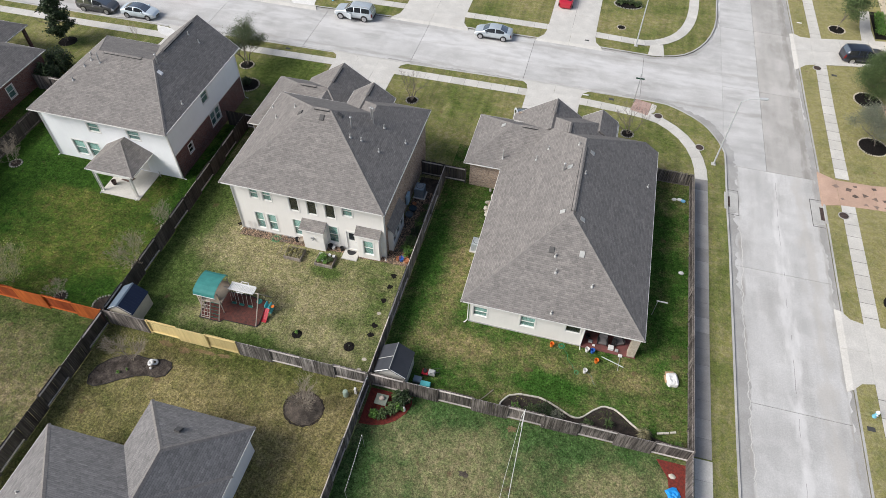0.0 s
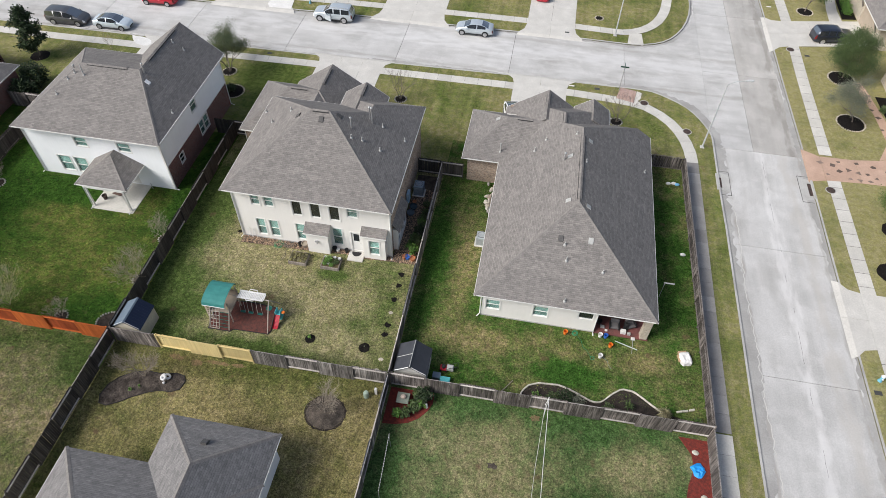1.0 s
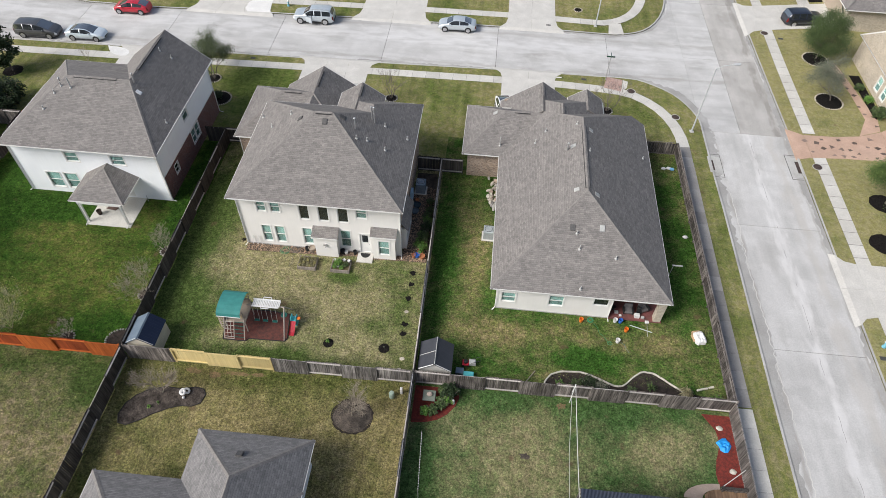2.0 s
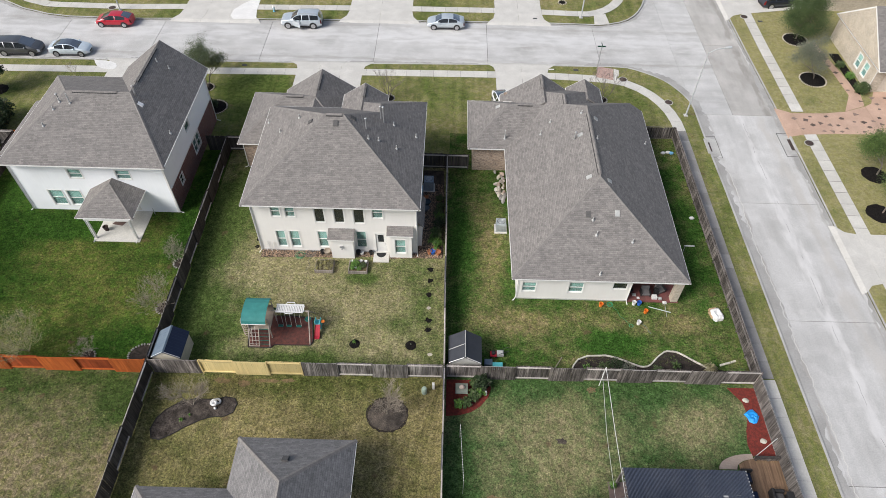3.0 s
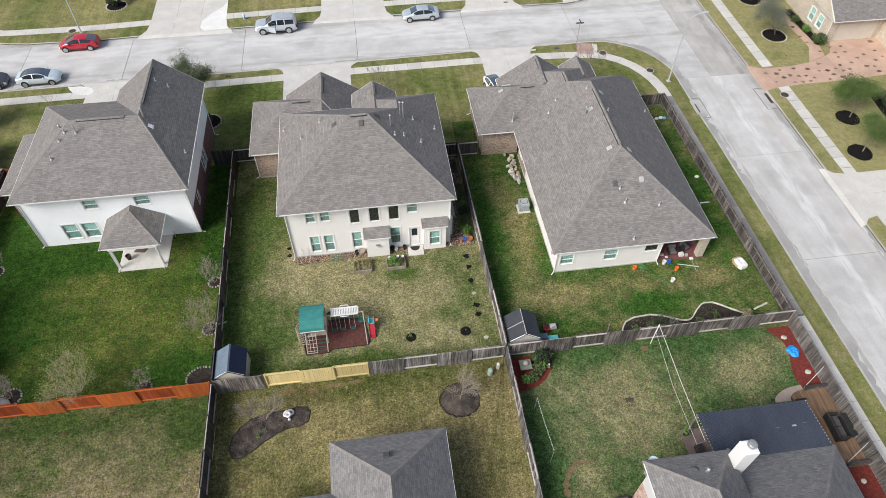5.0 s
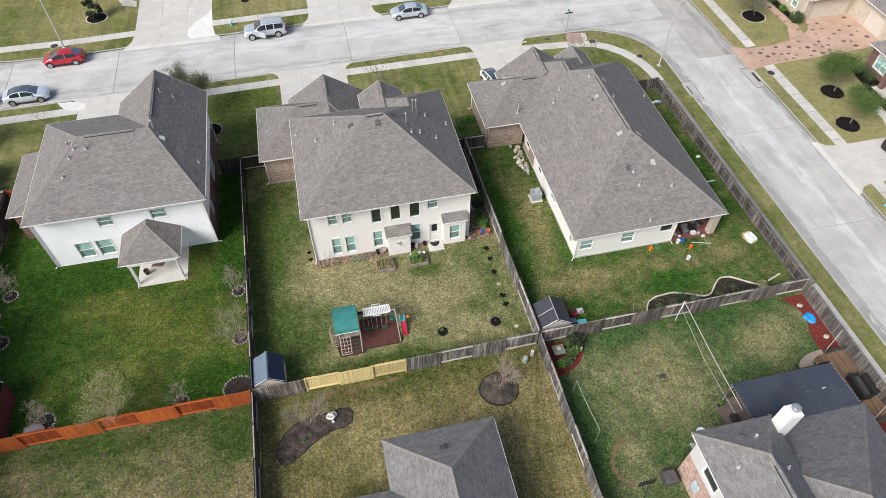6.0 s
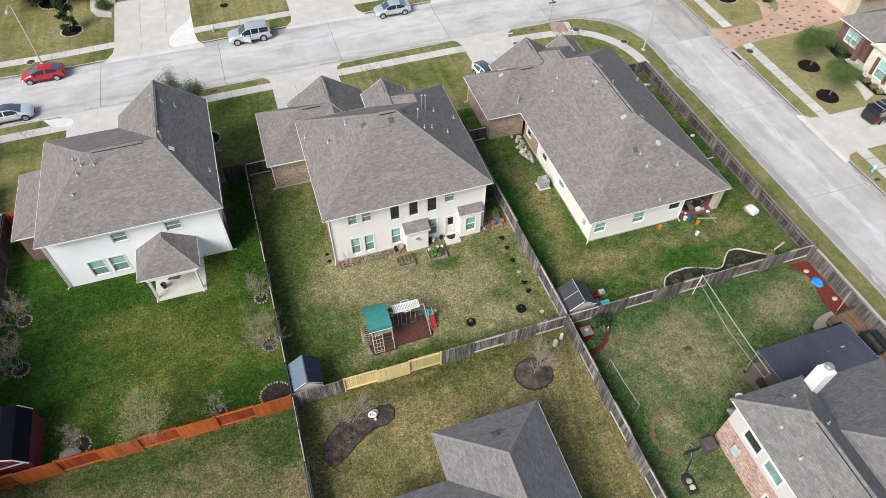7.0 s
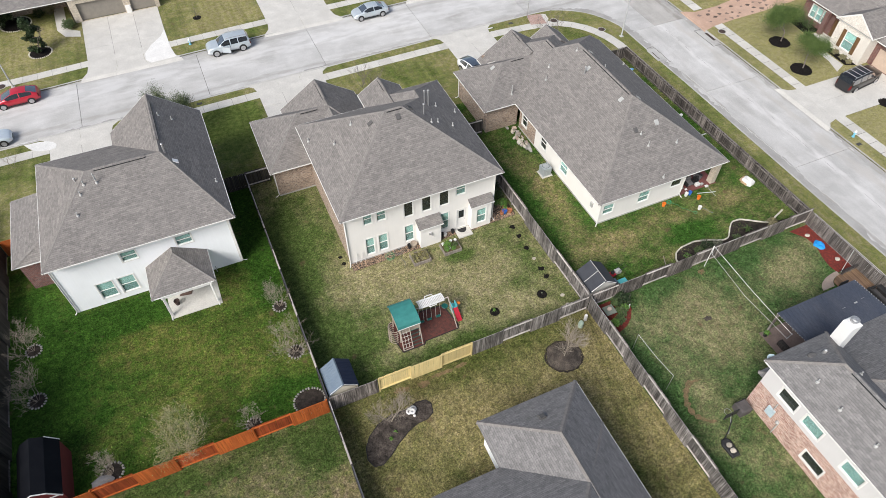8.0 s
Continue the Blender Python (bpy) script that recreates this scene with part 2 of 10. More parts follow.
TURF["south"] = ((0.09, 0.098, 0.029), (0.192, 0.163, 0.068), (0.23, 0.19, 0.093), 0.38, (3.2, 0.05, 1), [(-10, -0.4, 13, 2.0, -0.09), (-20.8, -6, 2.5, 12, -0.06), (-9, -5.5, 6, 2.5, 0.06), (-1.5, -9, 2.5, 8, 0.04)], 1.3)
TURF["lush"] = ((0.0347, 0.0803, 0.0102), (0.0866, 0.123, 0.0205), (0.136, 0.132, 0.0376), 0.6, None, [(-29, 8.2, 7.5, 5, 0.05), (-24.5, 8, 3, 4, 0.04), (-40.5, 8, 4.5, 16, -0.14), (-24, 2, 4, 2.5, -0.08), (-34, 14, 7, 2, -0.1), (-22.5, 18, 1.6, 9, -0.12), (-30, 4.4, 0.8, 0.6, 0.3)], 1.3)
TURF["mixed"] = ((0.041, 0.094, 0.0155), (0.146, 0.148, 0.05), (0.205, 0.167, 0.0837), 0.62, None, [(3.9, 13, 1.5, 6.5, 0.13), (5.5, 4.9, 4.5, 1.6, 0.12), (11, 5.4, 4, 1.3, 0.08), (19, 5.4, 2.2, 1.6, 0.12), (15, 4.6, 1.6, 1.0, 0.08), (1, 12, 1.2, 12, -0.08), (21, 16, 3, 16, -0.06), (13, 3.3, 2.6, 1.3, -0.08)], 1.3)
TURF["east"] = ((0.06, 0.106, 0.034), (0.16, 0.165, 0.074), (0.21, 0.184, 0.1), 0.6, None, [(8.2, -5.2, 6, 3.4, 0.09), (17.8, -3.4, 3, 1.5, 0.08), (10, -0.5, 14, 1.7, -0.09), (1.2, -8, 1.4, 9, -0.1), (4, -10.2, 1.6, 2.4, 0.12), (21, -8, 2, 6, -0.05), (14.5, -5.8, 4.5, 1.3, -0.05)], 1.3)
TURF["west"] = ((0.0571, 0.084, 0.0218), (0.155, 0.143, 0.0588), (0.21, 0.168, 0.101), 0.52, None, [(-22.5, -2.2, 2.6, 2.6, -0.12), (-30, -1.2, 10, 1.4, -0.06), (-29, -7.5, 5.5, 3, 0.09), (-22.2, -7.5, 1.2, 2.6, 0.14), (-37, -3.5, 4, 2, 0.05)], 1.3)
# the first oval paints the houses' shadow on the lawn as darker green
TURF["front"] = ((0.105, 0.132, 0.032), (0.205, 0.195, 0.068), (0.265, 0.23, 0.12), 0.48, (1.6, 0.1, 1), [(-21, 33.5, 4.5, 6, -0.15), (-18, 57.5, 7, 6, 0.12), (-40, 57, 8, 8, 0.07), (8, 56, 12, 5, 0.06)], 0.6)
TURF["verge"] = ((0.13, 0.15, 0.045), (0.25, 0.23, 0.092), (0.285, 0.255, 0.13), 0.12, None, [(36, 20, 1.2, 60, -0.04)], 0.5)
GRASS_DRY, GRASS_SOUTH, GRASS_LUSH, GRASS_MIX, GRASS_EAST, GRASS_WEST, GRASS_FRONT, GRASS_VERGE = (grass_mat(k + "_turf", *v) for k, v in TURF.items())
SOIL = mat("soil", (0.12, 0.1, 0.06), (0.08, 0.09, 0.03), 0.5, 12, 0.95)
SHINGLE = shingle_mat("weathered_shingle", (0.219, 0.203, 0.19), (0.166, 0.155, 0.147))
SHINGLE_GREY = shingle_mat("grey_shingle", (0.208, 0.2, 0.196), (0.158, 0.153, 0.15))
SIDING = siding_mat("cream_siding", (0.81, 0.785, 0.745), 0.2, 0.35)
SIDING_PALE = siding_mat("pale_grey_siding", (0.62, 0.605, 0.595), 0.2, 0.35)
SIDING_WHITE = siding_mat("white_siding", (0.89, 0.905, 0.915), 0.2, 0.35)
TRIM = mat("white_trim", (0.8, 0.79, 0.76), (0.7, 0.69, 0.66), 1, 20, 0.55, bump=0.05, fine=0.05)
BRICK_TAN = brick_mat("tan_brick", (0.43, 0.32, 0.24), (0.18, 0.125, 0.1), (0.48, 0.43, 0.37))
BRICK_RED = brick_mat("red_brick", (0.19, 0.075, 0.06), (0.1, 0.05, 0.047), (0.25, 0.215, 0.2))
BRICK_PINK = brick_mat("mottled_brick", (0.62, 0.44, 0.36), (0.26, 0.11, 0.085), (0.6, 0.52, 0.46))
STONE = brick_mat("cut_stone", (0.55, 0.48, 0.38), (0.4, 0.34, 0.27), (0.5, 0.46, 0.4))
ROAD = concrete_mat("road_concrete", (0.53, 0.52, 0.505), (0.43, 0.42, 0.405), (0.31, 0.295, 0.275), wear=(0.12, 1.3, 1), bands=[(1, 46.2, 3.4, (0.63, 0.62, 0.61), 0.5), (1, 41.4, 1.0, (0.3, 0.28, 0.255), 0.5), (1, 48.5, 1.0, (0.33, 0.31, 0.285), 0.5)])
ROAD_TAN = concrete_mat("dull_road_concrete", (0.46, 0.44, 0.415), (0.36, 0.345, 0.32), (0.25, 0.235, 0.215), wear=(1.3, 0.12, 1), bands=[(0, 34.0, 1.0, (0.24, 0.225, 0.2), 0.6)])
ROAD_SIDE = concrete_mat("side_road_concrete", (0.51, 0.5, 0.485), (0.41, 0.4, 0.385), (0.31, 0.295, 0.275), wear=(1.3, 0.12, 1), bands=[(0, 30.9, 1.3, (0.64, 0.625, 0.61), 0.55), (0, 27.35, 0.5, (0.27, 0.25, 0.225), 0.6), (0, 33.2, 1.6, (0.42, 0.39, 0.35), 0.45), (0, 34.5, 0.5, (0.3, 0.28, 0.25), 0.6)])
WALKWAY = concrete_mat("walk_concrete", (0.56, 0.54, 0.5), (0.51, 0.49, 0.45), (0.42, 0.4, 0.36), 0.06)
# dark tone for both stained concrete and the shade beside the fence
WALK_DARK = concrete_mat("grimy_shaded_walk_concrete", (0.32, 0.305, 0.29), (0.26, 0.247, 0.235), (0.16, 0.15, 0.14), 0.16)
DRIVE = concrete_mat("drive_concrete", (0.56, 0.54, 0.5), (0.52, 0.5, 0.465), (0.44, 0.42, 0.385), 0.02)
KERB = concrete_mat("kerb_concrete", (0.47, 0.46, 0.435), (0.38, 0.37, 0.35), (0.2, 0.19, 0.18))
JOINT = mat("joint_dirt", (0.06, 0.055, 0.05), (0.09, 0.085, 0.08), 3, 20, 0.95)
FENCE_GREY = wood_mat("weathered_fence", (0.24, 0.222, 0.208), (0.062, 0.056, 0.052), fine=0.42)
FENCE_DARK = wood_mat("dark_fence", (0.075, 0.066, 0.06), (0.035, 0.032, 0.03))
FENCE_BROWN = wood_mat("brown_fence", (0.22, 0.195, 0.178), (0.062, 0.053, 0.048), fine=0.42)
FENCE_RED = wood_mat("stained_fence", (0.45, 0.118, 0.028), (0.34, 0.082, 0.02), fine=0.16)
# darker tone for panels boarded on the far side
FENCE_RED_DARK = wood_mat("darker_stained_fence", (0.31, 0.066, 0.02), (0.2, 0.042, 0.014), fine=0.22)
FENCE_YELLOW = wood_mat("new_pine_fence", (0.68, 0.55, 0.27), (0.63, 0.5, 0.235), fine=0.06)
RAIL_PALE = wood_mat("bleached_rail", (0.52, 0.48, 0.45), (0.36, 0.33, 0.305))
MULCH_BLACK = mat("black_mulch", (0.009, 0.008, 0.008), (0.018, 0.016, 0.014), 6, 30, 0.95, bump=0.9, fine=0.5, spec=0.08)
MULCH_RED = mat("red_mulch", (0.2, 0.035, 0.025), (0.11, 0.025, 0.02), 5, 30, 0.95, bump=0.9, fine=0.45)
MULCH_DARK = mat("dark_bark_mulch", (0.05, 0.04, 0.034), (0.026, 0.022, 0.019), 3, 24, 0.95, bump=0.9, fine=0.45, spec=0.1)
MULCH_BROWN = mat("brown_mulch", (0.105, 0.085, 0.068), (0.042, 0.035, 0.029), 1.6, 14, 0.95, bump=0.9, fine=0.45)
# near-black that stands in for the lack of light indoors
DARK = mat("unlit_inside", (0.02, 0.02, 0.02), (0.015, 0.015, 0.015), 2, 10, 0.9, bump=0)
GLASS = glass_mat("window_glass", (0.6, 0.77, 0.73))
GLASS_DARK = glass_mat("dark_window_glass", (0.2, 0.23, 0.22))
GLASS_CAR = glass_mat("car_glass", (0.035, 0.042, 0.05), 0.08, 0.35, 0.22)
BLIND = mat("window_blind", (0.45, 0.58, 0.56), (0.4, 0.53, 0.515), 2, 30, 0.7, bump=0.05, fine=0.04)
SCREEN = mat("window_screen", (0.19, 0.28, 0.275), (0.16, 0.24, 0.24), 2, 30, 0.8, bump=0.05, fine=0.05)
METAL = mat("galvanised_metal", (0.5, 0.5, 0.5), (0.38, 0.38, 0.38), 6, 30, 0.45, 0.6, 0.05)
PALE_PLASTIC = mat("pale_plastic", (0.44, 0.44, 0.425), (0.36, 0.36, 0.345), 4, 30, 0.5, bump=0.05)
BLACK = mat("black_plastic", (0.02, 0.02, 0.022), (0.03, 0.03, 0.03), 4, 30, 0.5, bump=0.05)

# ---- shape helpers ----
ROOTS = {}


class Geo:
    """Vertices and faces of one mesh; each face with the number of its material."""

    def __init__(self):
        self.v, self.f, self.m = [], [], []

    def add(self, vs, fs, m=0):
        n = len(self.v)
        self.v += [tuple(p) for p in vs]
        self.f += [tuple(i + n for i in f) for f in fs]
        self.m += [m] * len(fs)
        return self

    def face(self, *ps, m=0):
        return self.add(ps, [tuple(range(len(ps)))], m)

    def box(self, x0, x1, y0, y1, z0, z1, m=0):
        vs = [(x, y, z) for z in (z0, z1) for x, y in ((x0, y0), (x1, y0), (x1, y1), (x0, y1))]
        return self.add(vs, [(3, 2, 1, 0), (4, 5, 6, 7), (0, 1, 5, 4), (1, 2, 6, 5), (2, 3, 7, 6), (3, 0, 4, 7)], m)

    def soft(self, x0, x1, y0, y1, z0, z1, r=0.02, m=0):
        """A box whose top edges are chamfered."""
        vs = [(x, y, z0) for x, y in ((x0, y0), (x1, y0), (x1, y1), (x0, y1))]
        vs += [(x, y, z1 - r) for x, y in ((x0, y0), (x1, y0), (x1, y1), (x0, y1))]
        vs += [(x, y, z1) for x, y in ((x0 + r, y0 + r), (x1 - r, y0 + r), (x1 - r, y1 - r), (x0 + r, y1 - r))]
        fs = [(3, 2, 1, 0), (8, 9, 10, 11)]
        for i in range(4):
            j = (i + 1) % 4
            fs += [(i, j, j + 4, i + 4), (i + 4, j + 4, j + 8, i + 8)]
        return self.add(vs, fs, m)

    def slab(self, pts, z0, z1, m=0):
        """An upright prism over a polygon."""
        if sum(a[0] * b[1] - b[0] * a[1] for a, b in zip(pts, pts[1:] + pts[:1])) < 0:
            pts = pts[::-1]
        n = len(pts)
        vs = [(*p[:2], z0) for p in pts] + [(*p[:2], z1) for p in pts]
        fs = [tuple(range(n - 1, -1, -1)), tuple(range(n, 2 * n))]
        fs += [(i, (i + 1) % n, (i + 1) % n + n, i + n) for i in range(n)]
        return self.add(vs, fs, m)

    def tube(self, path, r, sides=8, m=0, r1=None, caps=True):
        path = [Vector(p) for p in path]
        n, rows = len(path), []
        ref = Vector((0, 0, 1))
        for i, p in enumerate(path):
            d = (path[min(i + 1, n - 1)] - path[max(i - 1, 0)]).normalized()
            side = d.cross(ref if abs(d.z) < 0.95 else Vector((0, 1, 0))).normalized()
            upv = side.cross(d)
            rr = r if r1 is None else r + (r1 - r) * i / (n - 1)
            rows.append([p + (side * math.cos(a) + upv * math.sin(a)) * rr for a in (2 * math.pi * k / sides for k in range(sides))])
        vs = [v for row in rows for v in row]
        fs = [(i * sides + k, i * sides + (k + 1) % sides, (i + 1) * sides + (k + 1) % sides, (i + 1) * sides + k) for i in range(n - 1) for k in range(sides)]
        if caps:
            fs += [tuple(range(sides - 1, -1, -1)), tuple(range((n - 1) * sides, n * sides))]
        return self.add(vs, fs, m)

    def spin(self, prof, sides=20, at=(0, 0, 0), m=0, axis="z"):
        """A profile of (radius, height) turned round an upright axis, or one along y."""
        vs = []
        for r, h in prof:
            for k in range(sides):
                a = 2 * math.pi * k / sides
                p = (r * math.cos(a), r * math.sin(a), h)
                if axis == "y":
                    p = (p[0], h, p[1])
                vs.append((at[0] + p[0], at[1] + p[1], at[2] + p[2]))
        n = len(prof)
        fs = [(i * sides + k, i * sides + (k + 1) % sides, (i + 1) * sides + (k + 1) % sides, (i + 1) * sides + k) for i in range(n - 1) for k in range(sides)]
        fs += [tuple(range(sides - 1, -1, -1)), tuple(range((n - 1) * sides, n * sides))]
        return self.add(vs, fs, m)

    def loft(self, rows, m=0, closed=True, caps=True):
        """Skin over rows of as many points each."""
        k = len(rows[0])
        vs = [p for row in rows for p in row]
        last = k if closed else k - 1
        fs = [(i * k + j, i * k + (j + 1) % k, (i + 1) * k + (j + 1) % k, (i + 1) * k + j) for i in range(len(rows) - 1) for j in range(last)]
        if caps and closed:
            fs += [tuple(range(k - 1, -1, -1)), tuple(range((len(rows) - 1) * k, len(rows) * k))]
        return self.add(vs, fs, m)


def thing(name, at=(0, 0, 0), turn=0.0, label="", category="", group="", kind=""):
    ob = new(name)
    ob.empty_display_size = 0.2
    ob.location = at
    ob.rotation_euler = (0, 0, radians(turn))
    ROOTS[ob.name] = Vector(at)
    return tagged(ob, label, category, group, kind)


def slope_uv(me):
    """Metres along and up each face, for courses and boards."""
    lay = me.uv_layers.new(name="UVMap")
    for p in me.polygons:
        n = p.normal
        if abs(n.z) > 0.999:
            hx, up = Vector((1, 0, 0)), Vector((0, 1, 0))
        else:
            hx = Vector((-n.y, n.x, 0)).normalized()
            up = n.cross(hx)
        for li in p.loop_indices:
            co = me.vertices[me.loops[li].vertex_index].co
            lay.data[li].uv = (co.dot(hx), co.dot(up))


def part(name, geo, mats, parent=None, label="", world=True, smooth=False, uv=False, at=None):
    """One mesh object. world: the shape is given in the place's own metres, else round its thing's base."""
    if not isinstance(mats, (list, tuple)):
        mats = [mats]
    root = parent
    while root is not None and root.parent is not None:
        root = root.parent
    off = ROOTS.get(root.name, Vector()) if (root is not None and world) else Vector()
    me = bpy.data.meshes.new(name)
    seen, verts, idx = {}, [], []
    for p in geo.v:
        k = (round(p[0], 4), round(p[1], 4), round(p[2], 4))
        if k not in seen:
            seen[k] = len(verts)
            verts.append(Vector(p) - off)
        idx.append(seen[k])
    faces, tags = [], []
    for f, tag in zip(geo.f, geo.m):
        q = [idx[i] for i in f]
        q = [v for i, v in enumerate(q) if v != q[i - 1]]
        if len(set(q)) == len(q) > 2:
            faces.append(q)
            tags.append(tag)
    me.from_pydata(verts, [], faces)
    for m in mats:
        me.materials.append(m)
    if len(mats) > 1:
        me.polygons.foreach_set("material_index", tags)
    if smooth:
        me.polygons.foreach_set("use_smooth", [True] * len(me.polygons))
    me.update()
    if uv:
        slope_uv(me)
    ob = new(name, me)
    ob.parent = parent
    if label:
        ob["label"] = label
    if at is not None:
        ob.location = at
    return ob


def single(name, geo, mats, label, category, group="", kind="", smooth=False, uv=False, at=None):
    """A thing that is one mesh, its shape given round at, or in the place's metres."""
    ob = part(name, geo, mats, None, label, smooth=smooth, uv=uv, at=at)
    ROOTS[ob.name] = Vector(at or (0, 0, 0))
    return tagged(ob, label, category, group, kind)


def lerp(a, b, f):
    return tuple(x + (y - x) * f for x, y in zip(a, b))


def along(line, s):
    """The point at s metres along a polyline."""
    for a, b in zip(line, line[1:]):
        d = math.dist(a, b)
        if s <= d:
            return lerp(a, b, s / d)
        s -= d
    return line[-1]


def length(line):
    return sum(math.dist(a, b) for a, b in zip(line, line[1:]))


def y_at(line, x):
    """The height of a polyline that runs along x."""
    for a, b in zip(line, line[1:]):
        if min(a[0], b[0]) <= x <= max(a[0], b[0]):
            return a[1] + (b[1] - a[1]) * (x - a[0]) / (b[0] - a[0])
    return line[-1][1]


def round_pts(cx, cy, rx, ry, n=24, wob=0.0, seed=0, a0=0.0):
    rg = random.Random(seed)
    out = []
    for i in range(n):
        a = 2 * math.pi * i / n
        k = 1 + rg.uniform(-wob, wob)
        out.append((cx + rx * k * math.cos(a), cy + ry * k * math.sin(a)))
    return out

# ---- ground, roads and paths ----
KERB_SOUTH = [(-90, 39.1), (-50, 39.55), (-26.6, 39.95), (-9.8, 40.25), (5, 40.7), (15.4, 40.8), (17.8, 40.87), (19.2, 40.82), (20.3, 40.7), (21.3, 40.28), (22.15, 39.8), (23.1, 39.2), (23.95, 38.5), (24.65, 37.65), (25.24, 36.7), (25.7, 35.8), (25.98, 35.05), (26.25, 34.2), (26.32, 33.3), (26.32, 30), (26.34, 25), (26.42, 21), (26.46, 11), (26.48, 2), (26.55, -5), (26.7, -60)]
KERB_NORTH = [(-90, 60), (-66, 56.5), (-58, 52.8), (-53.6, 50.3), (-50, 49.1), (-47.2, 48.65), (-39, 48.5), (-32.7, 48.8), (-14, 49.4), (-0.3, 49.65), (11.5, 49.85), (17.7, 49.75), (18.7, 49.82), (19.7, 50.05), (20.9, 50.45), (22, 51.1), (22.95, 52.05), (23.75, 53.2), (24.5, 54.7), (25.1, 56.4), (25.55, 58.3), (25.8, 60.5), (25.9, 66), (25.9, 110)]
KERB_EAST = [(34.95, -60), (35.0, 10), (35.1, 30), (34.95, 45), (34.9, 58), (34.75, 70), (34.5, 110)]
WALK_SOUTH = [(-90, 37.2), (-49.5, 37.55), (-26.6, 37.97), (-9.8, 38.42), (4.7, 38.62), (11.2, 38.62), (14.4, 38.45), (16.8, 38.25), (18.6, 38.0), (19.6, 37.6), (20.4, 37.12), (21.3, 36.3), (22.05, 35.45), (22.7, 34.45), (23.2, 33.4), (23.6, 32.1), (23.82, 30.8), (23.89, 29.4), (23.92, 26), (23.93, 21), (23.95, 10), (24.05, 0.6)]
WALK_SIDE = [(24.07, 0.5), (24.3, -20), (24.5, -60)]
WALK_NORTH = [(-90, 62.5), (-66, 59), (-57, 54.6), (-54, 52.6), (-50.7, 51.4), (-41, 51.3), (-33, 51.7), (-14, 52.3), (-4, 52.5), (5.3, 52.6), (11, 52.5), (17, 52.25), (18.25, 52.6), (19.35, 53.2), (20.35, 54.1), (21.2, 55.2), (21.85, 56.6), (22.35, 58.2), (22.68, 60), (22.9, 62), (23.1, 70), (23.1, 110)]
WALK_EAST = [(37.3, -60), (37.25, 10), (37.3, 30), (37.28, 36), (37.33, 46), (37.48, 53), (37.55, 60), (37.45, 70), (37.2, 110)]


def structure(name, geo, mats, label, category, uv=False):
    return single(name, geo, mats, label, category, kind="structure", uv=uv)


structure("ground", Geo().box(-320, 320, -320, 320, -0.6, -0.32), SOIL, "bare brown soil under the whole neighbourhood", "ground")


def ribbon_quads(line, w, z0, z1, step=None, gap=0.0):
    """Blocks along a polyline, w metres to its left."""
    pts, s, total = [], 0.0, length(line)
    cuts = [0.0]
    if step:
        n = max(1, round(total / step))
        cuts = [total * i / n for i in range(n + 1)]
    else:
        for a, b in zip(line, line[1:]):
            cuts.append(cuts[-1] + math.dist(a, b))
    ends = []
    for c in cuts:
        p0, p1 = along(line, max(0, c - 0.4)), along(line, min(total, c + 0.4))
        d = Vector((p1[0] - p0[0], p1[1] - p0[1])).normalized()
        ends.append((Vector(along(line, c)), d))
    out = []
    for (p, d), (q, e) in zip(ends, ends[1:]):
        n0, n1 = Vector((-d.y, d.x)), Vector((-e.y, e.x))
        a, b = p + d * gap, q - e * gap
        out.append(Geo().slab([tuple(a), tuple(b), tuple(b + n1 * w), tuple(a + n0 * w)], z0, z1))
    return out


def join(geos):
    g = Geo()
    for o in geos:
        g.add(o.v, o.f)
    return g


def lawn(pts, m, label):
    return structure("lawn", Geo().slab(pts, -0.4, 0.0), m, label, "lawn")


lawn([(-42.2, 0), (-21.3, 0), (-21.3, 24.6), (-42.2, 24.6)], GRASS_LUSH, "lush green back lawn with yellowing patches")
lawn([(-21.3, 0), (0.1, 0), (0.1, 24.6), (-21.3, 24.6)], GRASS_DRY, "dormant tan and olive back lawn")
lawn([(0.1, 0), (23.2, 0), (23.2, 28.1), (0.1, 28.1), (0.1, 24.6)], GRASS_MIX, "patchy green and tan back lawn inside the fence")
lawn([(-90, -60), (-21.3, -60), (-21.3, 0), (-90, 0)], GRASS_WEST, "thin green lawn with worn tan patches")
lawn([(-21.3, -60), (0.1, -60), (0.1, 0), (-21.3, 0)], GRASS_SOUTH, "dormant golden brown lawn with mowing lines")
lawn([(0.1, -60), (23.2, -60), (23.2, 0), (0.1, 0)], GRASS_EAST, "green and tan lawn with bare spots")
lawn([(-90, 0), (-42.2, 0), (-42.2, 24.6), (-90, 24.6)], GRASS_LUSH, "green side lawn behind a fence")
lawn([(-90, 24.6), (0.1, 24.6), (0.1, 28.1), (23.2, 28.1), (23.2, -60)] + KERB_SOUTH[::-1], GRASS_FRONT, "mown front lawns and verges beside the street")
lawn(KERB_NORTH + [(25.9, 160), (-90, 160)], GRASS_FRONT, "mown front lawns across the street")
lawn([(140, -60)] + [(p[0], p[1]) for p in KERB_EAST] + [(33.6, 160), (140, 160)], GRASS_VERGE, "mown front lawns along the side street")

# concrete road panels run under the verges, their kerbs stand 12 cm proud
road = thing("road", (0, 45, -0.13), label="pale worn concrete street with dark joints", category="road", kind="structure")
part("road_bed", Geo().box(-92, 28, 30, 64, -0.5, -0.16).box(24, 38, -62, 112, -0.5, -0.161), JOINT, road, "dark joint filler")
XJ = [-90, -73.2, -60, -46.6, -35.1, -22.05, -8.9, 4.3, 17.33]
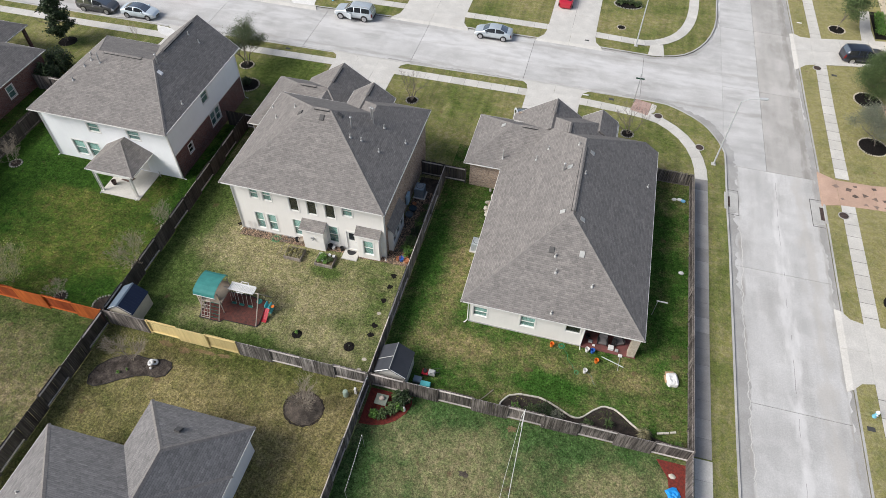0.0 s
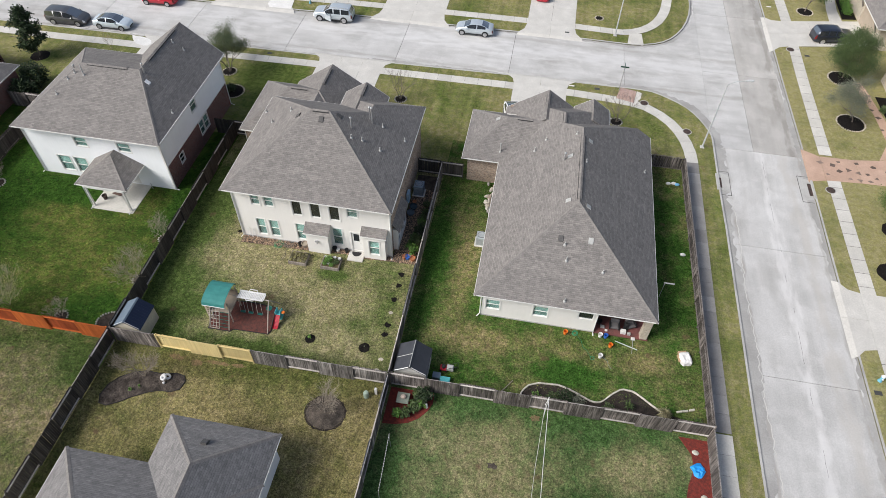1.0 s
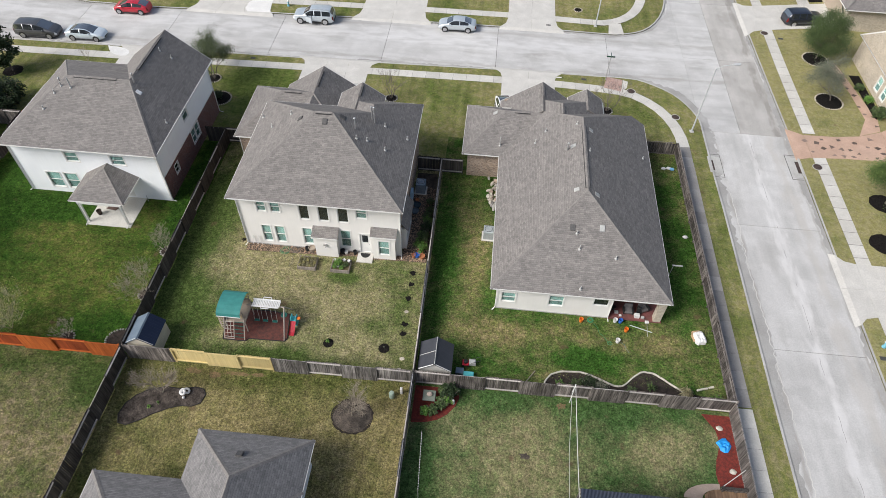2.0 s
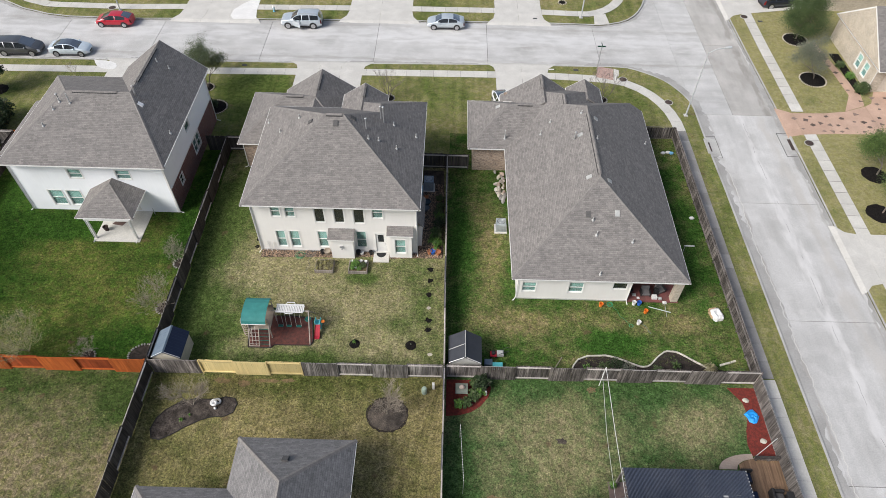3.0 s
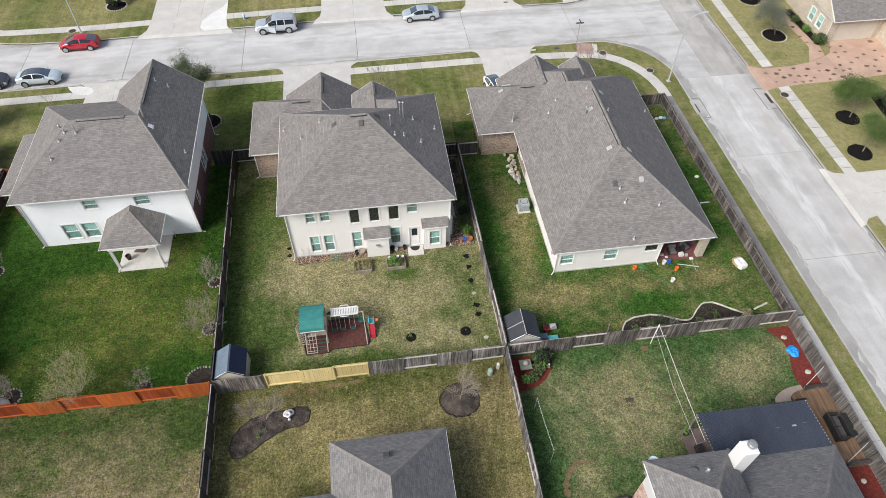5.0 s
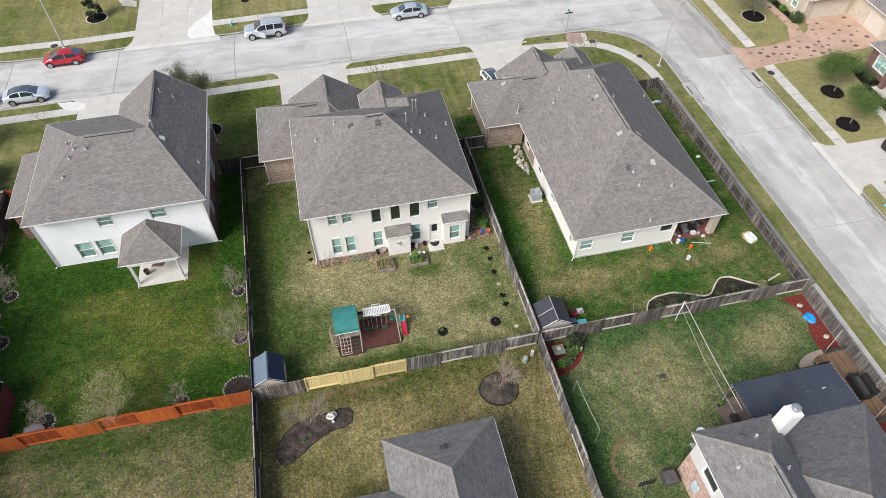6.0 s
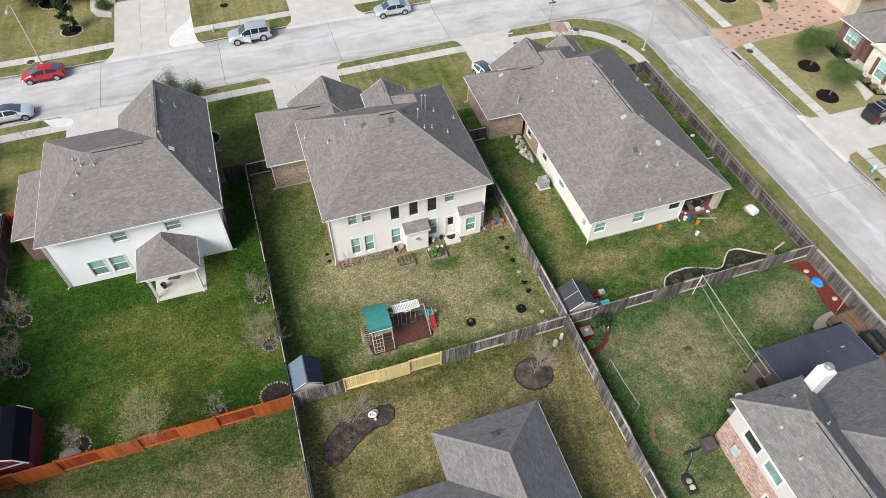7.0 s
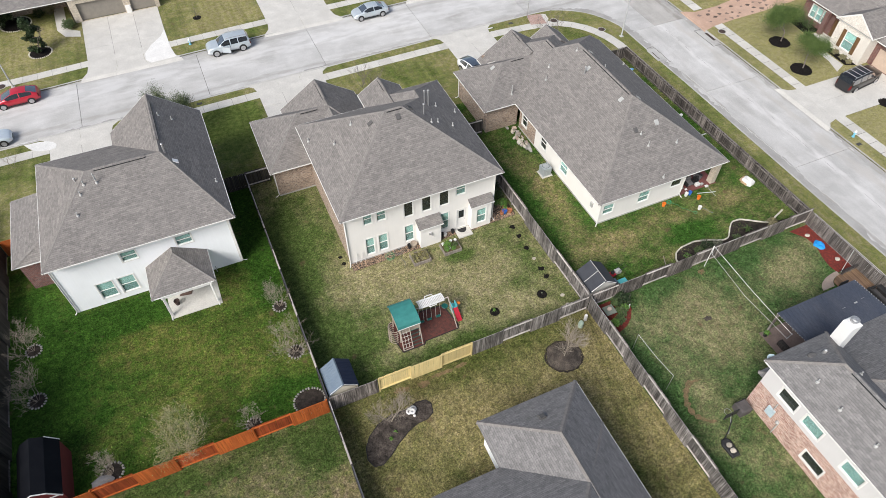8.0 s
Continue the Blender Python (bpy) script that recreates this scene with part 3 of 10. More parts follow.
for x0, x1 in zip(XJ, XJ[1:]):
    part("road_panel", Geo().slab([(x0 + 0.02, 32), (x1 - 0.02, 32), (x1 - 0.05, 63), (x0 - 0.01, 63)], -0.4, -0.12), ROAD, road)
part("road_panel", Geo().slab([(17.35, 26), (26.2, 26), (26.2, 63), (17.32, 63)], -0.4, -0.12), ROAD, road)
YJ = [-60, -47.2, -33.9, -20.6, -7.3, 6.0, 19.25, 32.5, 46.0, 59.0, 72, 85, 110]
for y0, y1 in zip(YJ, YJ[1:]):
    for x0, x1 in ((26.215, 36),) if y0 < 32 else ((26.215, 30.2), (30.23, 36)):
        part("road_panel", Geo().slab([(x0, y0 + 0.02), (x1, y0 + 0.02), (x1, y1 - 0.02), (x0, y1 - 0.02)], -0.4, -0.12), ROAD_SIDE if y0 < 32 else ROAD if x0 < 30 else ROAD_TAN, road)

rg = random.Random(3)
crack, cy = [], -20.0
while cy < 32:
    n = rg.randint(2, 7)
    pts = [(30.85 + 0.05 * math.sin(0.7 * (cy + 0.5 * i)) + rg.uniform(-0.05, 0.05), cy + 0.5 * i) for i in range(n)]
    crack += [Geo().slab([(p[0] - 0.008, p[1]), (p[0] + 0.008, p[1]), (q[0] + 0.008, q[1]), (q[0] - 0.008, q[1])], -0.13, -0.117) for p, q in zip(pts, pts[1:])]
    cy += 0.5 * n + rg.uniform(0.5, 3.0)
part("crack", join(crack), JOINT, road, "dark broken crack along the middle")

for line, w in ((KERB_SOUTH, -0.17), (KERB_NORTH, 0.17), (KERB_EAST, -0.17)):
    structure("kerb", join(ribbon_quads(line, w, -0.35, 0.012)), KERB, "stained concrete kerb along the street edge", "kerb")


GRIME = concrete_mat("gutter_grime", (0.31, 0.3, 0.285), (0.4, 0.39, 0.375), (0.2, 0.19, 0.175), 0.05)
SILT = concrete_mat("dried_silt", (0.56, 0.545, 0.51), (0.47, 0.46, 0.435), (0.42, 0.4, 0.37), 0.05)


def ragged(line, sg, lo, hi, seed, z, inner=None):
    """A strip beside a kerb whose far margin wanders between lo and hi metres, from the kerb or from another such margin."""
    rgw = random.Random(seed)
    total, pts, s = length(line), [], 0.0
    waves = [(rgw.uniform(0.12, 0.3), rgw.uniform(0, 6)), (rgw.uniform(0.5, 0.9), rgw.uniform(0, 6)), (rgw.uniform(1.8, 2.6), rgw.uniform(0, 6))]
    while s < total:
        p, q = along(line, max(0, s - 0.5)), along(line, min(total, s + 0.5))
        d = Vector((q[0] - p[0], q[1] - p[1])).normalized()
        n = Vector((-d.y, d.x)) * sg
        k = sum(math.sin(f * s + o) * a for (f, o), a in zip(waves, (0.5, 0.3, 0.2))) * 0.5 + 0.5
        w = lo + (hi - lo) * min(1, max(0, k + rgw.uniform(-0.22, 0.22)))
        c = Vector(along(line, s))
        pts.append((c + n * (w - inner if inner else 0.0), c + n * w))
        s += 0.3
    g = Geo()
    g.add([(*v, z) for pr in pts for v in pr], [(2 * i, 2 * i + 1, 2 * i + 3, 2 * i + 2)[::sg] for i in range(len(pts) - 1)])
    return g


CORNER = [p for p in KERB_SOUTH if p[0] > 15]
for line, w in ((KERB_SOUTH, 0.4), (KERB_NORTH, -0.4), (KERB_EAST, 0.4)):
    structure("gutter", join(ribbon_quads(line, w, -0.3, -0.113)), ROAD, "stained concrete gutter strip beside the kerb", "gutter")
for line, sg, lo, hi, sd in ((CORNER, 1, 0.35, 1.15, 5), ([p for p in KERB_SOUTH if p[0] < 15], 1, 0.1, 0.7, 6), (KERB_NORTH, -1, 0.1, 0.6, 7), (KERB_EAST, 1, 0.15, 0.75, 8)):
    structure("gutter_stain", ragged(line, sg, lo, hi, sd, -0.109), GRIME, "dark ragged dirt stain along the gutter", "stain")
structure("gutter_stain", ragged([p for p in KERB_SOUTH if p[0] > 26.3 and p[1] < 29], 1, 0.8, 1.2, 9, -0.107, 0.07), SILT, "pale wavy line of dried silt beside the gutter", "stain")


def pavement(line, w, m, label, step=1.52, gap=0.011):
    base = thing("pavement", (*line[len(line) // 2], 0), label=label, category="pavement", kind="structure")
    shift = []
    for i, p in enumerate(line):
        a, b = line[max(0, i - 1)], line[min(len(line) - 1, i + 1)]
        d = Vector((b[0] - a[0], b[1] - a[1])).normalized()
        shift.append((p[0] + d.y * w / 2, p[1] - d.x * w / 2))
    part("pavement_bed", join(ribbon_quads(shift, w, -0.3, 0.006)), JOINT, base, "dark joint filler")
    for g in ribbon_quads(shift, w - 0.01, -0.2, 0.022, step, gap):
        part("slab", g, m, base)
    return base


pavement([p for p in WALK_SOUTH if p[1] > 29], 1.22, WALKWAY, "pale concrete pavement following the street corner")
pavement([(23.89, 29.4), (23.92, 26), (23.93, 21), (23.95, 10), (24.05, 0.6)], 1.2, WALK_DARK, "dark mildewed concrete pavement with the fence's shade in its colour")
pavement(WALK_SIDE, 1.22, WALKWAY, "newer light concrete pavement beside the fence")
pavement([p for p in WALK_NORTH if p[1] > 0], 1.22, WALKWAY, "pale concrete pavement across the street")
pavement(WALK_EAST[:3], 1.27, WALKWAY, "pale concrete pavement with square slabs", gap=0.026)
pavement([(37.28, 33.2)] + WALK_EAST[3:], 1.27, WALKWAY, "pale concrete pavement with square slabs", gap=0.026)


def driveway(x0, x1, y0, y1, kerb_y, nx, ny, m=DRIVE, label="pale concrete driveway with saw-cut joints", flare=0.9, up=1, axis="y", skew=0.0):
    """A drive of panels from y0 at the garage to y1 at the pavement's far edge, with a flared apron down to the street at kerb_y."""
    def pt(a, b):
        return (a, b) if axis == "y" else (b, a + skew * (b - kerb_y))
    base = thing("driveway", (*pt((x0 + x1) / 2, y1), 0), label=label, category="driveway", kind="structure")
    part("driveway_bed", Geo().slab([pt(x0, y0), pt(x1, y0), pt(x1, y1), pt(x0, y1)], -0.3, 0.008), JOINT, base, "dark joint filler")
    for i in range(nx):
        for j in range(ny):
            a, b = x0 + (x1 - x0) * i / nx + 0.013, x0 + (x1 - x0) * (i + 1) / nx - 0.013
            c, d = y0 + (y1 - y0) * j / ny, y0 + (y1 - y0) * (j + 1) / ny
            c, d = min(c, d) + 0.013, max(c, d) - 0.013
            part("panel", Geo().slab([pt(a, c), pt(b, c), pt(b, d), pt(a, d)], -0.2, 0.027), m, base)
    g = Geo()
    ky = kerb_y + 0.12 * up
    for i in range(nx):
        f0, f1 = i / nx, (i + 1) / nx
        a, b = x0 + (x1 - x0) * f0 + 0.01, x0 + (x1 - x0) * f1 - 0.01
        w0, w1 = x0 - flare, x1 + flare
        ym = y1 + (ky - y1) * 0.55
        fl = [(a - (flare * 0.25 if i == 0 else 0), b + (flare * 0.25 if i == nx - 1 else 0), ym, 0.018)]
        c, d = w0 + (w1 - w0) * f0 + 0.01, w0 + (w1 - w0) * f1 - 0.01
        rows = [(a, b, y1, 0.027), fl[0], (c, d, ky - 0.12 * up, 0.02), (c + (-0.2 if i == 0 else 0), d + (0.2 if i == nx - 1 else 0), ky + 0.35 * up, -0.117)]
        for (p, q, y, z), (r, s, yy, zz) in zip(rows, rows[1:]):
            g.face((*pt(p, y), z), (*pt(q, y), z), (*pt(s, yy), zz), (*pt(r, yy), zz))
            g.face((*pt(r, yy), zz - 0.2), (*pt(s, yy), zz - 0.2), (*pt(q, y), z - 0.2), (*pt(p, y), z - 0.2))
        for k, (p, q, y, z) in enumerate(rows[:-1]):
            r, s, yy, zz = rows[k + 1]
            g.face((*pt(p, y), z), (*pt(r, yy), zz), (*pt(r, yy), zz - 0.2), (*pt(p, y), z - 0.2))
            g.face((*pt(q, y), z), (*pt(s, yy), zz), (*pt(s, yy), zz - 0.2), (*pt(q, y), z - 0.2))
    part("apron", g, m, base)
    return base


driveway(-38.3, -32.4, 29.0, 38.2, 39.75, 2, 3)
driveway(-17.3, -9.9, 30.0, 38.75, 40.15, 3, 3)
driveway(5.1, 11.0, 30.4, 39.2, 40.7, 2, 3)
driveway(-33.6, -24.6, 61.4, 51.3, 48.75, 3, 3, up=-1)
driveway(-12.9, -5.0, 72, 51.8, 49.5, 2, 5, up=-1)
driveway(5.4, 11.3, 74, 52, 49.8, 2, 5, up=-1)
driveway(9.9, 15.5, 56, 36.6, 35.0, 2, 4, up=-1, axis="x")
driveway(52.88, 58.75, 47.2, 36.8, 34.95, 2, 3, up=-1, axis="x", skew=0.2)

# ---- fences ----
FENCE_DEEP = wood_mat("deep_brown_fence", (0.15, 0.132, 0.12), (0.03, 0.026, 0.024), fine=0.45)
FENCE_SIDE = wood_mat("grey_brown_fence", (0.2, 0.18, 0.165), (0.085, 0.075, 0.068), fine=0.36)


def fence(a, b, m, label, rail=None, h=1.83, span=2.44, flip=0, each=1, post=None, cap=False, back=None, foot=False):
    """A board fence from a to b. Boards change sides from panel to panel; the bare side shows rails."""
    rail, post = rail or m, post or m
    d = Vector((b[0] - a[0], b[1] - a[1]))
    total = d.length
    d.normalize()
    n = Vector((-d.y, d.x))
    cnt = max(1, round(total / span))
    w = total / cnt
    root = thing("fence", (*a, 0), label=label, category="fence", group="garden fences")
    rg = random.Random(int(abs(a[0] * 31 + a[1] * 17 + b[0] * 7)))

    def bar(s0, s1, o0, o1, z0, z1, lean=0.0):
        ps = [Vector(a) + d * s + n * o for s, o in ((s0, o0), (s1, o0), (s1, o1), (s0, o1))]
        g = Geo()
        tp = [p + d * lean for p in ps]
        g.add([(*p, z0) for p in ps] + [(*p, z1) for p in tp], [(3, 2, 1, 0), (4, 5, 6, 7), (0, 1, 5, 4), (1, 2, 6, 5), (2, 3, 7, 6), (3, 0, 4, 7)])
        return g

    for i in range(cnt):
        s0 = i * w
        side = 1 if (i // each + flip) % 2 else -1
        boards, s = [], s0 + 0.01
        drop = rg.uniform(-0.04, 0.03)
        while s < s0 + w - 0.05:
            bw = min(0.138 * rg.uniform(0.95, 1.03), s0 + w - s)
            o = side * (0.045 + rg.uniform(0, 0.012))
            top = h + drop + rg.uniform(-0.025, 0.025)
            boards.append(bar(s, s + bw - 0.008, min(o, o + side * 0.018), max(o, o + side * 0.018), 0.03, top, rg.uniform(-0.012, 0.012)))
            s += bw
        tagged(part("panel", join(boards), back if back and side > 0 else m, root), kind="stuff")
        for z in (0.22, h - 0.2):
            part("rail", bar(s0, s0 + w, -0.035, 0.035, z, z + 0.09), rail, root)
        if cap:
            part("cap_rail", bar(s0, s0 + w, side * 0.055 - 0.035, side * 0.055 + 0.035, h + 0.06, h + 0.085), rail, root)
        if foot:
            part("kick_board", bar(s0 + 0.05, s0 + w - 0.05, side * 0.08 - 0.018, side * 0.08 + 0.018, -0.02, 0.1), rail, root)
        part("post", bar(s0 - 0.045, s0 + 0.045, -0.044, 0.044, -0.1, h - 0.05 + rg.uniform(0, 0.06)), post, root)
    part("post", bar(total - 0.045, total + 0.045, -0.044, 0.044, -0.1, h), post, root)
    return root


fence((-42.1, -0.25), (-21.45, -0.25), FENCE_RED, "orange-red stained board fence with staggered panels", flip=1, back=FENCE_RED_DARK, rail=FENCE_RED)
fence((-21.2, -0.2), (-17.75, -0.2), FENCE_BROWN, "short run of weathered grey board fence behind the metal shed", RAIL_PALE)
fence((-17.6, -0.2), (-10.25, -0.2), FENCE_YELLOW, "new unstained yellow pine fence panels", flip=1)
fence((-10.15, -0.15), (-0.05, -0.1), FENCE_GREY, "weathered grey board fence with pale rails showing", RAIL_PALE)
fence((0.25, -0.05), (22.95, 0.05), FENCE_BROWN, "weathered brown-grey board fence along the back of the yard", RAIL_PALE, flip=1)
fence((0.08, 0.05), (-0.1, 22.7), FENCE_GREY, "weathered grey board fence between two back yards", RAIL_PALE, each=2)
fence((0.1, -45), (0.1, -0.2), FENCE_GREY, "weathered grey board fence between the southern yards", RAIL_PALE)
fence((-21.3, -45), (-21.3, -0.35), FENCE_DARK, "dark mildewed board fence with pale rails", RAIL_PALE)
fence((-21.3, 0.0), (-21.5, 24.5), FENCE_DARK, "dark mildewed board fence between two lawns", RAIL_PALE, flip=1)
fence((-23.5, 24.6), (-19.4, 24.6), FENCE_DARK, "dark board fence and gate between two houses", RAIL_PALE)
fence((-2.35, 22.75), (1.9, 22.75), FENCE_DARK, "dark board fence and gate beside a brick garage", RAIL_PALE, flip=1, each=50)
fence((22.97, 0), (22.72, 28.2), FENCE_DEEP, "dark weathered board fence beside the pavement", FENCE_SIDE, flip=0, h=1.4, each=50, cap=True, foot=True)
fence((19.0, 28.2), (22.65, 28.2), FENCE_DEEP, "weathered board fence closing the side yard", FENCE_SIDE, h=1.4, cap=True, foot=True, each=50)
# dark boards here carry the deep shade over the western edge
fence((-42.2, 0.1), (-42.2, 24.5), FENCE_DARK, "board fence at the edge of the lush lawn, coloured dark for the shade there", FENCE_BROWN)
fence((-46.0, 24.6), (-42.3, 24.6), FENCE_BROWN, "brown board fence joining two houses", RAIL_PALE)
fence((-37.2, 24.6), (-42.1, 24.6), FENCE_RED, "short orange-stained board fence beside the house")
fence((23.2, -45), (22.98, -0.1), FENCE_SIDE, "weathered grey-brown board fence beside the southern yard", FENCE_GREY, flip=1, h=1.45, each=50, cap=True, foot=True)

# ---- house builders ----
PITCH = 0.66
CAP = mat("hip_cap_shingle", (0.232, 0.216, 0.203), (0.185, 0.172, 0.162), 2.5, 11, 0.92, bump=0.2, fine=0.16, spec=0.2)


def roof(parent, x0, x1, y0, y1, z, p0, p1, m=SHINGLE, gable=None, gable_mat=None, cut_y=None, vent=None, fascia=True, caps=True, bare="", drip="NESW"):
    """A hipped or gabled roof over a rectangle. p0, p1: the ridge's ends (x, y, z), from west to east or from south to north.
    gable: the sides (of "NESW") that stand upright."""
    A, B, C, D = (x0, y0, z), (x1, y0, z), (x1, y1, z), (x0, y1, z)
    gable = gable or ""
    if abs(p1[0] - p0[0]) > abs(p1[1] - p0[1]):
        faces = {"S": (A, B, p1, p0), "E": (B, C, p1), "N": (C, D, p0, p1), "W": (D, A, p0)}
        hips = [(A, p0, "SW"), (D, p0, "NW"), (B, p1, "SE"), (C, p1, "NE"), (p0, p1, "")]
    else:
        faces = {"W": (D, A, p0, p1), "S": (A, B, p0), "E": (B, C, p1, p0), "N": (C, D, p1)}
        hips = [(A, p0, "SW"), (B, p0, "SE"), (D, p1, "NW"), (C, p1, "NE"), (p0, p1, "")]
    g, wall_g = Geo(), Geo()
    for k, f in faces.items():
        (wall_g if k in gable else g).face(*f)
    bm = bmesh.new()
    for o in (g,):
        vs = [bm.verts.new(p) for p in o.v]
        for f in o.f:
            bm.faces.new([vs[i] for i in f])
    bmesh.ops.remove_doubles(bm, verts=bm.verts[:], dist=0.001)
    if cut_y is not None:
        bmesh.ops.bisect_plane(bm, geom=bm.verts[:] + bm.edges[:] + bm.faces[:], plane_co=(0, cut_y, 0), plane_no=(0, 1, 0), clear_outer=True)
    shell = Geo()
    bm.verts.index_update()
    shell.add([v.co.copy() for v in bm.verts], [[v.index for v in f.verts] for f in bm.faces])
    bm.free()
    uses = {}
    for f in shell.f:
        for i, j in zip(f, f[1:] + f[:1]):
            uses.setdefault((min(i, j), max(i, j)), []).append((i, j))
    n0 = len(shell.v)
    under = [(v[0], v[1], v[2] - 0.14) for v in shell.v]
    shell.add(under, [f[::-1] for f in shell.f])
    for e in uses.values():
        if len(e) == 1:
            i, j = e[0]
            shell.f.append((j, i, i + n0, j + n0))
            shell.m.append(0)
    ob = part("roof", shell, m, parent, uv=True)
    if wall_g.v:
        part("gable_wall", wall_g, gable_mat or SIDING, parent, uv=True)
    yt = y1 if cut_y is None else cut_y
    if fascia:
        for (ax, ay), (bx, by), k in (((x0, y0), (x1, y0), "S"), ((x1, y0), (x1, yt), "E"), ((x1, yt), (x0, yt), "N"), ((x0, yt), (x0, y0), "W")):
            if k in gable or k not in drip or (k == "N" and cut_y is not None):
                continue
            d = Vector((bx - ax, by - ay)).normalized() * 0.03
            n = Vector((d.y, -d.x))
            q = [(ax + n.x - d.x, ay + n.y - d.y), (bx + n.x + d.x, by + n.y + d.y), (bx - n.x, by - n.y), (ax - n.x, ay - n.y)]
            part("fascia", Geo().slab(q, z - 0.11, z - 0.012), TRIM, ob)
        part("soffit", Geo().slab([(x0 + 0.04, y0 + 0.04), (x1 - 0.04, y0 + 0.04), (x1 - 0.04, yt - 0.04), (x0 + 0.04, yt - 0.04)], z - 0.165, z - 0.145), TRIM, ob)
    for k in gable:
        f = faces[k]
        top = f[2] if len(f) == 3 else None
        if top:
            for q in (f[0], f[1]):
                o = {"N": (0, 0.02), "S": (0, -0.02), "E": (0.02, 0), "W": (-0.02, 0)}[k]
                gg = Geo()
                a, b = Vector(q), Vector(top)
                wv = Vector((*o, 0))
                gg.add([a - wv, b - wv, b + wv, a + wv, a - wv - Vector((0, 0, 0.18)), b - wv - Vector((0, 0, 0.18)), b + wv - Vector((0, 0, 0.18)), a + wv - Vector((0, 0, 0.18))],
                       [(0, 1, 2, 3), (7, 6, 5, 4), (0, 4, 5, 1), (2, 6, 7, 3), (1, 5, 6, 2), (0, 3, 7, 4)])
                part("rake_board", gg, TRIM, ob)
    if caps:
        for a, b, k in hips:
            if any(c in gable for c in k) or (bare and k == bare):
                continue
            a, b = Vector(a), Vector(b)
            if cut_y is not None and a.y > cut_y:
                a = a + (b - a) * ((a.y - cut_y) / (a.y - b.y))
            flat = k == ""
            d = (b - a)
            if d.length < 0.2:
                continue
            n = Vector((-d.y, d.x, 0)).normalized() * 0.15
            lo = Vector((0, 0, -0.092 if flat else -0.062))
            up = Vector((0, 0, 0.028))
            rows = [[p + n + lo, p + up, p - n + lo] for p in (a, b)]
            gg = Geo().add([q for r in rows for q in r], [(0, 3, 4, 1), (1, 4, 5, 2)])
            part("ridge_cap", gg, CAP, ob)
    if vent:
        r0, r1 = Vector(p0), Vector(p1)
        d = (r1 - r0).normalized()
        a, b = r0 + d * vent[0], r0 + d * vent[1]
        n = Vector((-d.y, d.x, 0)) * 0.16
        gg = Geo()
        for s in (1, -1):
            lo = Vector((0, 0, -0.055))
            rows = [[p + Vector((0, 0, 0.075)), p + n * s + lo + Vector((0, 0, 0.055)), p + n * s + lo] for p in (a, b)]
            gg.add([q for r in rows for q in r], [(0, 1, 4, 3), (1, 2, 5, 4)], 0)
            gg.add([a + n * s * 1.02 + lo + Vector((0, 0, 0.05)), b + n * s * 1.02 + lo + Vector((0, 0, 0.05)), b + n * s * 1.25 + lo - Vector((0, 0, 0.015)), a + n * s * 1.25 + lo - Vector((0, 0, 0.015))], [(0, 1, 2, 3)], 1)
        part("ridge_vent", gg, [m, BLACK], ob, "raised ridge vent with dark slots", uv=True)
    return ob


def hip(parent, x0, x1, y0, y1, z, pitch=PITCH, ends="", **kw):
    """A roof of one pitch over a rectangle; ends: sides with an upright gable."""
    w, d = x1 - x0, y1 - y0
    if w >= d:
        zr, ym = z + d / 2 * pitch, (y0 + y1) / 2
        p0 = (x0 + (0 if "W" in ends else d / 2), ym, zr)
        p1 = (x1 - (0 if "E" in ends else d / 2), ym, zr)
    else:
        zr, xm = z + w / 2 * pitch, (x0 + x1) / 2
        p0 = (xm, y0 + (0 if "S" in ends else w / 2), zr)
        p1 = (xm, y1 - (0 if "N" in ends else w / 2), zr)
    return roof(parent, x0, x1, y0, y1, z, p0, p1, gable=ends, **kw)


def wall(parent, a, b, z0, z1, m, holes=(), thick=0.18, name="wall"):
    """A wall from a to b, its outer face to the right of that way, with holes (s0, s1, z0, z1) through it."""
    a, b = Vector(a), Vector(b)
    L = (b - a).length
    d = (b - a) / L
    n = Vector((d.y, -d.x))

    def P(s, o, z):
        q = a + d * s - n * o
        return (q.x, q.y, z)

    ss = sorted({0.0, L, *[h[0] for h in holes], *[h[1] for h in holes]})
    zs = sorted({z0, z1, *[h[2] for h in holes], *[h[3] for h in holes]})
    g = Geo()
    for s0, s1 in zip(ss, ss[1:]):
        for c0, c1 in zip(zs, zs[1:]):
            ms, mz = (s0 + s1) / 2, (c0 + c1) / 2
            if any(h[0] < ms < h[1] and h[2] < mz < h[3] for h in holes):
                continue
            g.face(P(s0, 0, c0), P(s1, 0, c0), P(s1, 0, c1), P(s0, 0, c1))
            g.face(P(s0, thick, c1), P(s1, thick, c1), P(s1, thick, c0), P(s0, thick, c0))
    for s0, s1, c0, c1 in [(0, L, z0, z1), *holes]:
        k = 1 if (s0, s1) == (0, L) and c0 == z0 else -1
        for p, q in (((s0, c0), (s1, c0)), ((s1, c0), (s1, c1)), ((s1, c1), (s0, c1)), ((s0, c1), (s0, c0))):
            if k > 0 and p[0] == q[0]:
                continue
            f = [P(p[0], 0, p[1]), P(p[0], thick, p[1]), P(q[0], thick, q[1]), P(q[0], 0, q[1])]
            g.face(*(f if k > 0 else f[::-1]))
    return part(name, g, m, parent, uv=True)


